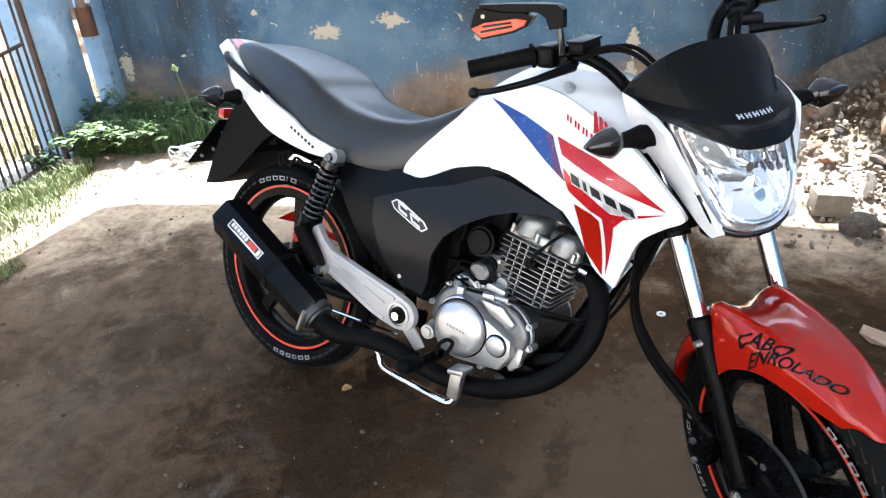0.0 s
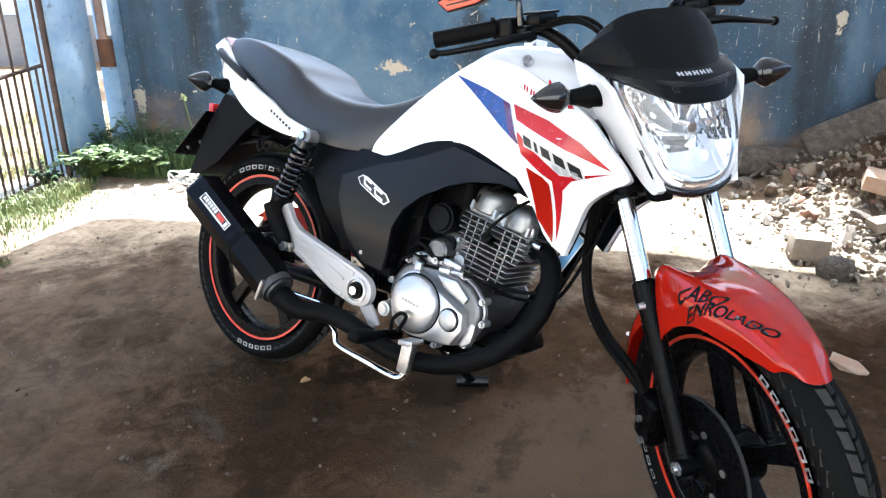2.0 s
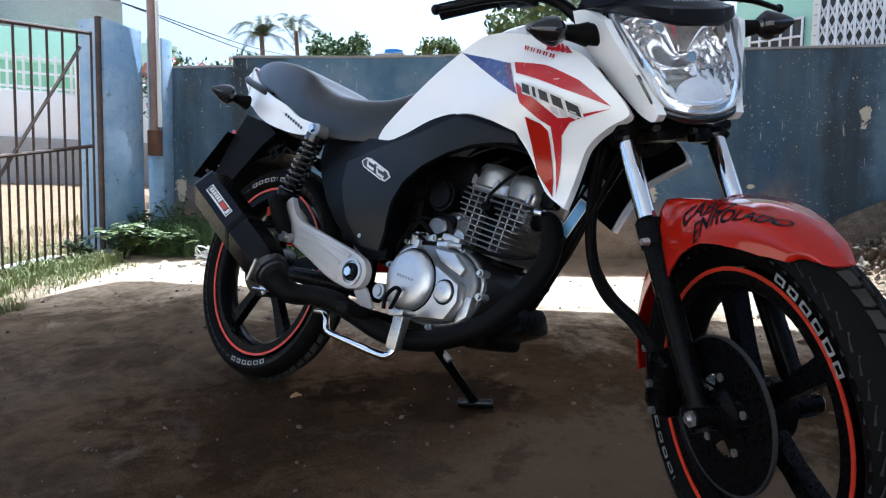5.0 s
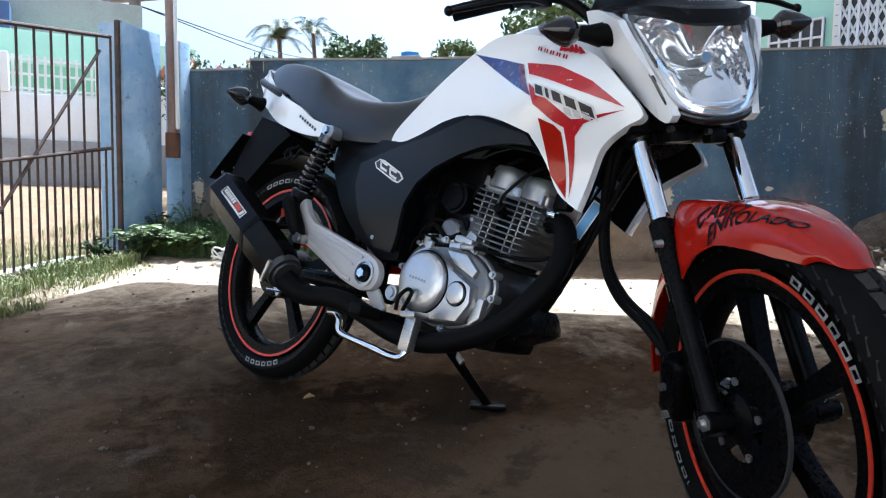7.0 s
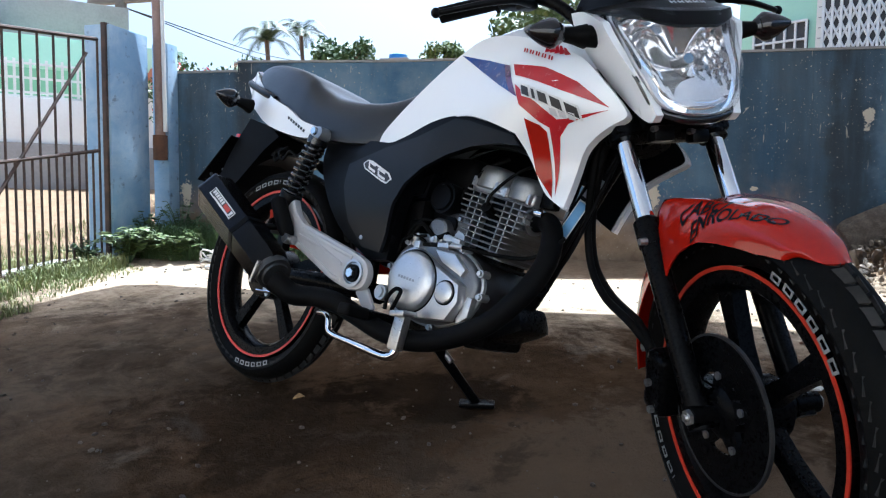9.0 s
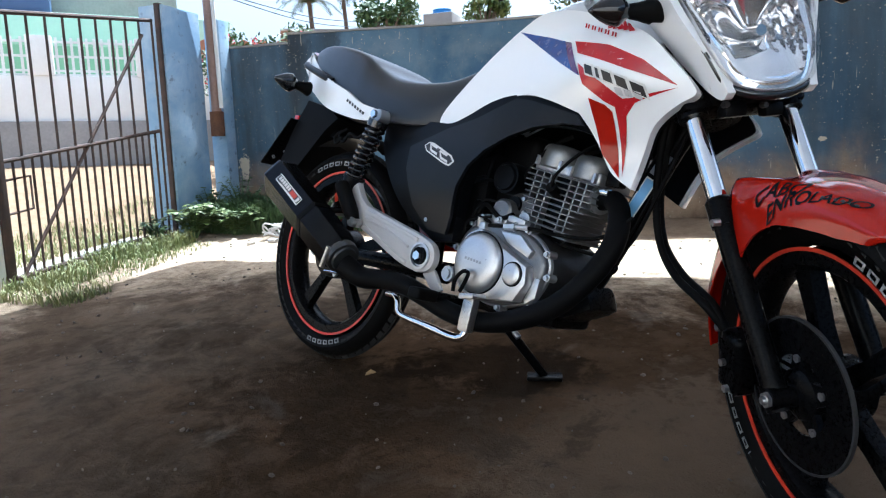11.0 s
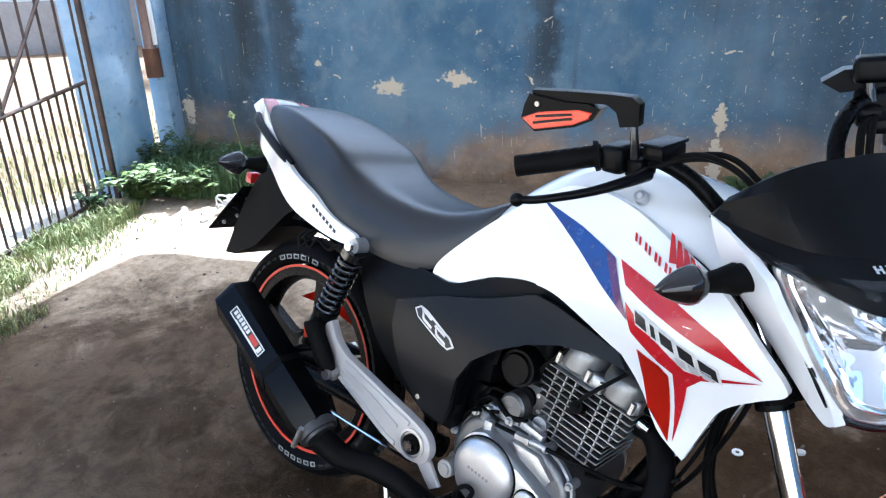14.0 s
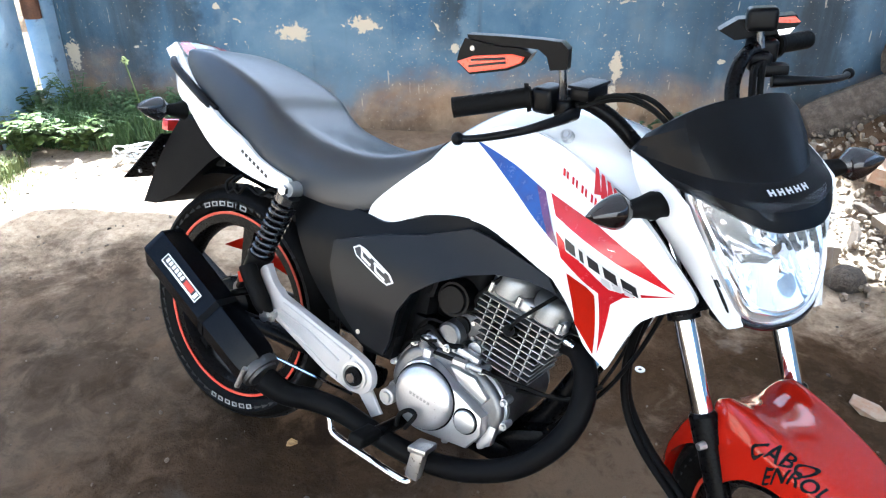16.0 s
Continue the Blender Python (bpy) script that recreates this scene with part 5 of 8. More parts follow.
def blinker(m, length=0.075):
    """Leaf-shaped indicator on a short rubber stalk, along local -y."""
    leaf = lambda t: 0.0275 * min(1.0, 0.42 + 2.1 * t) * max(0.0, 1 - max(0.0, (t - 0.3) / 0.72) ** 1.7)
    bm = bmesh.new()
    skin(bm, [[(leaf(t) * 0.8 * math.cos(a) + 0.002, -0.04 - length * t, leaf(t) * math.sin(a)) for a in [2 * math.pi * q / 16 for q in range(16)]] for t in [k / 14 for k in range(15)]])
    body = part("indicator", turned(bm, m), GLOSS_BLACK, bike, "smoked black indicator")
    bm = bmesh.new()
    skin(bm, [[(leaf(t) * 0.62 * math.cos(a) + 0.0095, -0.041 - length * t, leaf(t) * 0.84 * math.sin(a)) for a in [2 * math.pi * q / 14 for q in range(14)]] for t in [0.12 + 0.8 * k / 10 for k in range(11)]])
    part("lens", turned(bm, m), SMOKE_LENS, body, "smoked lens")
    bm = bmesh.new()
    add_tube(bm, [(0, 0.0, 0), (0, -0.022, 0), (0.002, -0.048, 0)], [0.022, 0.016, 0.012], 14, 4)
    part("stalk", turned(bm, m), RUBBER, body)


def aim(at, outward, face):
    """Local -y points outward, local +x to the face."""
    y = -Vector(outward).normalized()
    x = (Vector(face) - y * y.dot(Vector(face))).normalized()
    z = x.cross(y)
    return Matrix.Translation(at) @ Matrix((x, y, z)).transposed().to_4x4()


blinker(STEER @ aim((1.076, -0.146, 0.909), (0.04, -1, 0.08), (1, 0, 0)))
blinker(STEER @ aim((1.085, 0.14, 0.912), (0.12, 1, 0.1), (1, 0, 0)))
blinker(aim((-0.165, -0.135, 0.765), (-0.02, -1, 0.02), (-1, 0, 0.1)))
blinker(aim((-0.165, 0.135, 0.765), (-0.02, 1, 0.02), (-1, 0, 0.1)))

# ---- headlight, its cover and the fly screen: these turn with the fork ----


def mirror_rows(rows):
    """Rows given from the centre line out to the right; adds the left half."""
    return [[Vector((x, -y, z)) for x, y, z in r[::-1]] + [Vector((x, y, z)) for x, y, z in r[1:]] for r in rows]


def sheet(rows, thick=0.004):
    bm = bmesh.new()
    rows = mirror_rows(rows)
    fine = [spline(r, 4) for r in rows]
    cols = [spline([f[i] for f in fine], 4) for i in range(len(fine[0]))]
    skin(bm, cols, False, False)
    bmesh.ops.recalc_face_normals(bm, faces=bm.faces)
    if thick:
        ex = bmesh.ops.extrude_face_region(bm, geom=bm.faces[:])["geom"]
        bmesh.ops.translate(bm, vec=(-thick, 0, -thick * 0.3), verts=[v for v in ex if isinstance(v, bmesh.types.BMVert)])
    return bm


SCREEN = [[(1.21, 0, 0.897), (1.204, 0.042, 0.899), (1.176, 0.08, 0.917), (1.108, 0.124, 0.943)],
          [(1.198, 0, 0.922), (1.189, 0.047, 0.925), (1.158, 0.092, 0.938), (1.075, 0.131, 0.954)],
          [(1.158, 0, 0.95), (1.149, 0.046, 0.952), (1.112, 0.092, 0.957), (1.0, 0.137, 0.968)],
          [(1.124, 0, 0.99), (1.117, 0.05, 0.992), (1.09, 0.1, 0.988), (1.0, 0.128, 0.976)],
          [(1.09, 0, 1.028), (1.086, 0.05, 1.028), (1.07, 0.098, 1.018), (1.012, 0.124, 0.99)],
          [(1.072, 0, 1.048), (1.069, 0.045, 1.047), (1.058, 0.09, 1.034), (1.012, 0.117, 0.996)]]



def screen_mesh():
    """One sheet with a crease between the lower band and the blade."""
    bm = bmesh.new()
    fine = [spline(r, 5) for r in mirror_rows(SCREEN)]
    rows = []
    for a, b in zip(fine, fine[1:]):
        rows += [[p.lerp(q, k / 3) for p, q in zip(a, b)] for k in range(3)]
    rows.append(fine[-1])
    skin(bm, rows, False, False)
    bmesh.ops.recalc_face_normals(bm, faces=bm.faces)
    ex = bmesh.ops.extrude_face_region(bm, geom=bm.faces[:])["geom"]
    bmesh.ops.translate(bm, vec=(-0.008, 0, -0.003), verts=[v for v in ex if isinstance(v, bmesh.types.BMVert)])
    return bm


screen = part("fly_screen", turned(screen_mesh(), STEER), BLACK_PLASTIC, bike, "matt black fly screen", angle=14)


def on_screen(y, t):
    """A point on the lower screen, a little proud of it."""
    k = (abs(y) / 0.1) ** 2
    return Vector((1.198 - 0.040 * t - 0.034 * k, y, 0.922 + 0.028 * t + 0.006 * k)) + Vector((0.0026, 0, 0.0036))


for i in range(5):
    y = -0.033 + 0.0138 * i
    for y0, y1, t0, t1 in ((0, 0.0032, 0.5, 0.72), (0.0068, 0.0096, 0.5, 0.72), (0.0032, 0.0068, 0.58, 0.64)):
        bm = bmesh.new()
        bm.faces.new([bm.verts.new(on_screen(y + q, t)) for q, t in ((y0, t0), (y1, t0), (y1, t1), (y0, t1))])
        part("maker_word", turned(bm, STEER), SILVER_DECAL, screen)

CHEEK = curve_outline([(0.998, 0.969, 0), (1.06, 0.955), (1.125, 0.922, 0), (1.155, 0.85), (1.185, 0.79), (1.2, 0.752, 0), (1.178, 0.742), (1.13, 0.765), (1.08, 0.815), (1.03, 0.895)])
for s in (-1, 1):
    part("headlight_cheek", shell(CHEEK, lambda x, z: 0.078 + 0.06 * smooth01(0.74, 0.95, z) , 0.0, 0.014, s, 0.025, STEER), WHITE_PAINT, bike, "white headlight cheek panel", angle=55)
    bm = cyl((1.076, s * 0.12, 0.909), (1.076, s * 0.156, 0.909), 0.021, 0.018, 20)
    part("indicator_mount", turned(bm, STEER), RUBBER, bike)

LAMP = [(-0.117, 0.944), (-0.108, 0.88), (-0.094, 0.822), (-0.07, 0.768), (-0.036, 0.75), (0.0, 0.746), (0.036, 0.75), (0.07, 0.768), (0.094, 0.822), (0.108, 0.88), (0.117, 0.944), (0.06, 0.936), (0.0, 0.932), (-0.06, 0.936)]


def lamp_ring(grow, x_off, flat=1.0):
    out = []
    for y, z in LAMP:
        c = Vector((0, 0.84))
        q = c + (Vector((y, z)) - c) * grow
        bulge = 0.03 * (1 - (q.x / 0.118) ** 2) * flat - 0.03 * smooth01(0.07, 0.115, abs(q.x)) * smooth01(0.82, 0.92, q.y)
        out.append((1.158 + (0.93 - q.y) * 0.2 + bulge + x_off, q.x, q.y))
    return out


def lamp_mesh(rings, front=True):
    bm = bmesh.new()
    vs = skin(bm, [spline(r, 3, True) for r in rings], True, False)
    bm.faces.new(vs[0][::-1])
    if front:
        bm.faces.new(vs[-1])
    return bm


lamp = part("headlight", turned(lamp_mesh([lamp_ring(0.6, -0.145, 0.1), lamp_ring(0.78, -0.1, 0.3), lamp_ring(0.9, -0.066, 0.6)], False), STEER), GLOSS_BLACK, bike, "clear headlight with faceted chrome reflector")
bm = bmesh.new()
skin(bm, [spline(r, 4, True) for r in (lamp_ring(0.985, -0.05), lamp_ring(1.004, -0.049), lamp_ring(1.006, -0.043), lamp_ring(0.985, -0.042))], True, False)
part("gasket", turned(bm, STEER), GLOSS_BLACK, lamp, "thin black gasket round the lens")
part("chin_lip", turned(tube(lamp_ring(1.035, -0.022)[2:9], [0.003, 0.006, 0.0085, 0.009, 0.0085, 0.006, 0.003], 10, 4), STEER), GLOSS_BLACK, lamp, "black lip under the lens")
for i in (0, 8):
    part("edge_seal", turned(tube(lamp_ring(1.02, -0.026)[i:i + 3], 0.003, 8, 4), STEER), RUBBER, lamp)
bm = bmesh.new()
vs = skin(bm, [spline(r, 4, True) for r in (lamp_ring(0.9, -0.066, 0.6), lamp_ring(0.975, -0.042), lamp_ring(0.98, -0.014), lamp_ring(0.955, -0.012))], True, False)
part("bezel", turned(bm, STEER), CAST_ALLOY, lamp, "pale grey inner bezel")


def reflector():
    """A flat side field, a bright rim, then a shallow bowl with upright flutes towards both sides."""
    bm = bmesh.new()
    n = 30
    base = [Vector(p) for p in spline(lamp_ring(0.958, -0.013), 8, True)]
    rings = [base]
    for k in range(1, n + 1):
        g = 1 - k / (n + 0.6)
        ring = []
        for p in base:
            y, z = p.y * g, 0.84 + (p.z - 0.84) * g
            side = smooth01(0.04, 0.055, abs(y + 0.008))
            flute = abs(math.sin(math.pi * y / 0.0125)) * side * 0.007
            step = (0.006 * smooth01(0.003, -0.003, z - 0.862) + 0.003 * smooth01(0.003, -0.003, z - 0.815)) * (1 - side)
            rim = 0.005 * max(0.0, 1 - abs(g - 0.84) / 0.035)
            depth = 0.004 + 0.03 * (1 - (min(g, 0.84) / 0.84) ** 2)
            ring.append(Vector((p.x - depth + rim + (flute + step) * smooth01(0.86, 0.78, g), y, z)))
        rings.append(ring)
    vs = skin(bm, rings, True, False)
    bm.faces.new(vs[-1])
    return bm


part("reflector", turned(reflector(), STEER), REFLECTOR, lamp, "faceted chrome reflector", angle=25)
bm = cyl((1.13, 0, 0.85), (1.172, 0, 0.85), 0.012, 0.009, 16)
part("bulb", turned(bm, STEER), CHROME, lamp)
bm = bmesh.new()
vs = skin(bm, [spline(lamp_ring(g, o), 3, True) for g, o in ((1.0, -0.044), (1.005, -0.014), (0.985, -0.004), (0.95, 0.002), (0.8, 0.008), (0.5, 0.012), (0.2, 0.013))], True, False)
bm.faces.new(vs[-1])
ex = bmesh.ops.extrude_face_region(bm, geom=bm.faces[:])["geom"]
bmesh.ops.translate(bm, vec=(-0.0025, 0, 0), verts=[v for v in ex if isinstance(v, bmesh.types.BMVert)])
lens = part("lens", turned(bm, STEER), LENS_GLASS, lamp, "clear lens")
lens.visible_shadow = False

# ---- front mudguard ----
FX, FZ = 1.338, 0.288


# degrees round the axle from the front: half width, crown radius, shoulder radius, lower edge radius
FENDER = [(54, 0.030, 0.300, 0.295, 0.287), (62, 0.046, 0.309, 0.301, 0.276), (72, 0.059, 0.316, 0.307, 0.264), (82, 0.071, 0.321, 0.313, 0.262), (95, 0.082, 0.327, 0.322, 0.262), (105, 0.088, 0.333, 0.337, 0.25), (114, 0.091, 0.334, 0.355, 0.23), (119, 0.089, 0.330, 0.349, 0.219), (125, 0.066, 0.325, 0.326, 0.252), (140, 0.060, 0.322, 0.318, 0.275), (160, 0.055, 0.318, 0.312, 0.288), (182, 0.044, 0.312, 0.308, 0.298)]


def fender_row(a):
    for p, q in zip(FENDER, FENDER[1:]):
        if a <= q[0] or q is FENDER[-1]:
            k = max(0.0, min(1.0, (a - p[0]) / (q[0] - p[0])))
            return [u + (w - u) * k for u, w in zip(p[1:], q[1:])]


def fender_point(a, v):
    """a: degrees round the axle from the front; v: -1 right edge to 1 left edge, along the section."""
    near = smooth01(64.0, 54.0, a)
    half, crown, shoulder, edge = fender_row(a)
    a = a + 6.0 * v * v * near
    s = abs(v)
    line = [(0.0, crown), (0.36 * half, crown + (shoulder - crown) * 0.35), (0.70 * half, shoulder), (0.90 * half, shoulder - (shoulder - edge) * 0.34), (half, edge)]
    k = min(3, int(s * 4))
    t = s * 4 - k
    p0, p1, p2, p3 = line[max(0, k - 1)], line[k], line[k + 1], line[min(4, k + 2)]
    if k == 0:
        p0 = (-line[1][0], line[1][1])
    if k == 2:
        p3 = line[3]
    y, r = (0.5 * (2 * p1[i] + (p2[i] - p0[i]) * t + (2 * p0[i] - 5 * p1[i] + 4 * p2[i] - p3[i]) * t * t + (3 * p1[i] - p0[i] - 3 * p2[i] + p3[i]) * t ** 3) for i in (0, 1))
    return Vector((FX + r * math.cos(radians(a)), math.copysign(y, v), FZ + r * math.sin(radians(a))))


def fender_mesh():
    bm = bmesh.new()
    rings = [[fender_point(54 + 128 * i / 64, -1 + 2 * k / 40) for k in range(41)] for i in range(65)]
    skin(bm, rings, False, False)
    bmesh.ops.recalc_face_normals(bm, faces=bm.faces)
    bmesh.ops.solidify(bm, geom=bm.faces[:], thickness=0.0035)
    return bm


fender = part("front_mudguard", turned(fender_mesh(), STEER), RED_PAINT, bike, "glossy red front mudguard", angle=60)


def on_fender(a, v, lift=0.0012):
    p, q, r = fender_point(a, v), fender_point(a, v + 0.01), fender_point(a - 0.5, v)
    n = (q - p).cross(r - p).normalized()
    return p + (n if n.y < 0 or n.z > 0.3 else -n) * lift


def fender_text(body, a0, a1, v0, v1, tall, parent):
    """Marker script on the mudguard's right flank, from a0 forward to a1 while it climbs from v0 to v1."""
    cu = bpy.data.curves.new("script", "FONT")
    cu.body, cu.size, cu.shear, cu.offset = body, 1.0, 0.1, 0.018
    tmp = bpy.data.objects.new("script", cu)
    scene.collection.objects.link(tmp)
    bpy.context.view_layer.update()
    me = bpy.data.meshes.new_from_object(tmp.evaluated_get(bpy.context.evaluated_depsgraph_get()))
    bpy.data.objects.remove(tmp)
    bm = bmesh.new()
    bm.from_mesh(me)
    bpy.data.meshes.remove(me)
    bmesh.ops.triangulate(bm, faces=bm.faces)
    bmesh.ops.subdivide_edges(bm, edges=[e for e in bm.edges if e.calc_length() > 0.25], cuts=2)
    wide = max(v.co.x for v in bm.verts)
    for v in bm.verts:
        f = v.co.x / wide
        y = v.co.y * (1.0 + 0.18 * math.sin(f * 11.0 + a0)) + 0.06 * math.sin(f * 17.0 + a0)
        v.co = on_fender(a0 + (a1 - a0) * f, -max(0.03, min(0.99, v0 + (v1 - v0) * f - y * tall)))
    return part("script", turned(bm, STEER), MARKER_INK, parent, "black marker lettering", smooth=False)


fender_text("CABO", 103.5, 86.5, 0.83, 0.60, 0.29, fender)
fender_text("ENROLADO", 98, 69.5, 0.975, 0.46, 0.27, fender)
for i in range(6):
    a, v = 81 - 1.7 * i, -0.60 + 0.025 * i
    bm = bmesh.new()
    bm.faces.new([bm.verts.new(on_fender(aa, vv)) for aa, vv in ((a, v), (a - 1.1, v), (a - 1.1, v + 0.05), (a, v + 0.05))])
    part("script_bar", turned(bm, STEER), BLACK_DECAL, fender)


# ---- fork, brake and handlebar ----
def fork_x(z):
    return 1.182 - (z - 0.558) * 0.507


for s in (-1, 1):
    y = s * 0.088
    leg = part("fork_tube", turned(cyl((fork_x(0.9), y, 0.9), (fork_x(0.5), y, 0.5), 0.0165, None, 24), STEER), CHROME, bike, "chrome fork tube")
    bm = bmesh.new()
    add_cyl(bm, (fork_x(0.575), y, 0.575), (fork_x(0.535), y, 0.535), 0.0225, None, 24)
    add_cyl(bm, (fork_x(0.58), y, 0.58), (fork_x(0.575), y, 0.575), 0.018, 0.0225, 24)
    add_cyl(bm, (fork_x(0.535), y, 0.535), (fork_x(0.27), y, 0.27), 0.0195, 0.0185, 24)
    add_cyl(bm, (fork_x(0.30), y, 0.30), (fork_x(0.262), y, 0.262), 0.022, 0.02, 20)
    part("fork_slider", turned(bm, STEER), BLACK_METAL, leg, "satin black fork slider")
    part("axle_lug", turned(cyl((1.333, y - 0.021, 0.285), (1.333, y + 0.021, 0.285), 0.017, None, 18), STEER), BLACK_METAL, bike)
    bm = bmesh.new()
    add_cyl(bm, (1.333, y + s * 0.02, 0.285), (1.333, y + s * 0.027, 0.285), 0.013, 0.0125, 6)
    add_cyl(bm, (1.333, y + s * 0.027, 0.285), (1.333, y + s * 0.032, 0.285), 0.007, 0.006, 12)
    part("axle_nut", turned(bm, STEER), STEEL, bike)
    part("fender_bolt", turned(cyl((1.205, s * 0.105, 0.545), (1.205, s * 0.118, 0.545), 0.007, 0.006, 8), STEER), STEEL, bike)
bm = bmesh.new()
add_box(bm, (0.055, 0.225, 0.03), Matrix.Translation((fork_x(0.735), 0, 0.735)) @ Matrix.Rotation(radians(-26), 4, "Y"), 0.008)
for s in (-1, 1):
    add_cyl(bm, (fork_x(0.755), s * 0.088, 0.755), (fork_x(0.715), s * 0.088, 0.715), 0.026, None, 20)
add_cyl(bm, (0.965, 0, 0.885), (1.055, 0, 0.705), 0.027, 0.027, 20)
part("lower_yoke", turned(bm, STEER), BLACK_METAL, bike)
bm = bmesh.new()
add_box(bm, (0.06, 0.215, 0.022), Matrix.Translation((fork_x(0.9) - 0.005, 0, 0.9)) @ Matrix.Rotation(radians(-26), 4, "Y"), 0.006)
part("upper_yoke", turned(bm, STEER), BLACK_METAL, bike)
bm = bmesh.new()
add_box(bm, (0.07, 0.13, 0.045), Matrix.Translation((1.1, 0, 0.75)) @ Matrix.Rotation(radians(-20), 4, "Y"), 0.012)
add_box(bm, (0.035, 0.04, 0.03), Matrix.Translation((1.125, -0.03, 0.727)), 0.008)
add_box(bm, (0.03, 0.035, 0.026), Matrix.Translation((1.12, 0.045, 0.72)), 0.008)
part("lamp_bracket", turned(bm, STEER), BLACK_PLASTIC, bike)
for y, z in ((-0.05, 0.735), (0.02, 0.728), (0.055, 0.74)):
    part("bracket_bolt", turned(cyl((1.135, y, z), (1.148, y, z), 0.006, 0.005, 8), STEER), DARK_ALLOY, bike)

# instrument pod behind the screen
bm = bmesh.new()
add_box(bm, (0.09, 0.17, 0.05), Matrix.Translation((1.02, 0, 0.965)) @ Matrix.Rotation(radians(-40), 4, "Y"), 0.018, 3)
part("instrument_pod", turned(bm, STEER), BLACK_PLASTIC, bike)

# brake disc and caliper on the right
bm = lathe([(0.062, -0.0625), (0.121, -0.0625), (0.121, -0.0585), (0.062, -0.0585)], Matrix.Translation((1.338, 0, 0.288)), 64, True)
disc = part("brake_disc", turned(bm, STEER), BLACK_METAL, bike, "dark steel brake disc")
bm = lathe([(0.1177, -0.064), (0.1213, -0.064), (0.1213, -0.058), (0.1177, -0.058)], Matrix.Translation((1.338, 0, 0.288)), 64, True)
part("disc_edge", turned(bm, STEER), DARK_ALLOY, disc, "worn steel edge")
bm = bmesh.new()
for i in range(5):
    a = 2 * math.pi * i / 5 + 0.3
    add_plate(bm, [(0.03, -0.02), (0.068, -0.011), (0.068, 0.011), (0.03, 0.02)], -0.062, -0.052, 0, 1, Matrix.Translation((1.338, 0, 0.288)) @ Matrix.Rotation(-a, 4, "Y"))
add_lathe(bm, [(0.001, -0.07), (0.028, -0.07), (0.04, -0.062), (0.042, -0.05), (0.001, -0.05)], Matrix.Translation((1.338, 0, 0.288)), 32)
part("disc_carrier", turned(bm, STEER), BLACK_METAL, disc)
for i in range(5):
    a = 2 * math.pi * i / 5 + 0.3
    x, z = 1.338 + 0.058 * math.cos(a), 0.288 + 0.058 * math.sin(a)
    part("disc_bolt", turned(cyl((x, -0.066, z), (x, -0.06, z), 0.007, 0.006, 6), STEER), STEEL, disc)
bm = bmesh.new()
add_box(bm, (0.06, 0.05, 0.11), Matrix.Translation((1.20, -0.075, 0.30)) @ Matrix.Rotation(radians(12), 4, "Y"), 0.014, 3)
add_cyl(bm, (1.205, -0.1, 0.325), (1.205, -0.06, 0.325), 0.022, None, 18)
add_cyl(bm, (1.2, -0.1, 0.28), (1.2, -0.06, 0.28), 0.022, None, 18)
caliper = part("brake_caliper", turned(bm, STEER), BLACK_METAL, bike, "black brake caliper")
for z in (0.36, 0.30, 0.255):
    part("caliper_bolt", turned(cyl((1.185 + (0.36 - z) * 0.15, -0.108, z), (1.185 + (0.36 - z) * 0.15, -0.098, z), 0.007, None, 6), STEER), STEEL, caliper)
for d in (0.0, 0.012):
    bm = tube([(1.04, -0.06 - d, 0.80), (1.035, -0.10 - d, 0.70), (1.0 + d, -0.112 - d, 0.58), (1.01 + d, -0.115 - d, 0.49), (1.08, -0.115 - d, 0.435), (1.17, -0.108 - d, 0.40), (1.2, -0.1, 0.36)], 0.0075 if d else 0.0095, 10)
    part("brake_hose", turned(bm, STEER), RUBBER, bike)

# handlebar
bar = [(0.81, -0.33, 1.02), (0.845, -0.25, 1.03), (0.885, -0.18, 1.03), (0.925, -0.13, 1.0), (0.965, -0.075, 0.935), (0.975, 0, 0.925)]
full = bar + [(0.962, 0.06, 0.935), (0.93, 0.1, 0.975), (0.902, 0.12, 1.012), (0.886, 0.143, 1.043), (0.868, 0.175, 1.056), (0.855, 0.22, 1.058), (0.845, 0.255, 1.055), (0.822, 0.33, 1.05)]
hb = part("handlebar", turned(tube(full, 0.0125, 12, 6), STEER), BLACK_METAL, bike, "black steel handlebar")


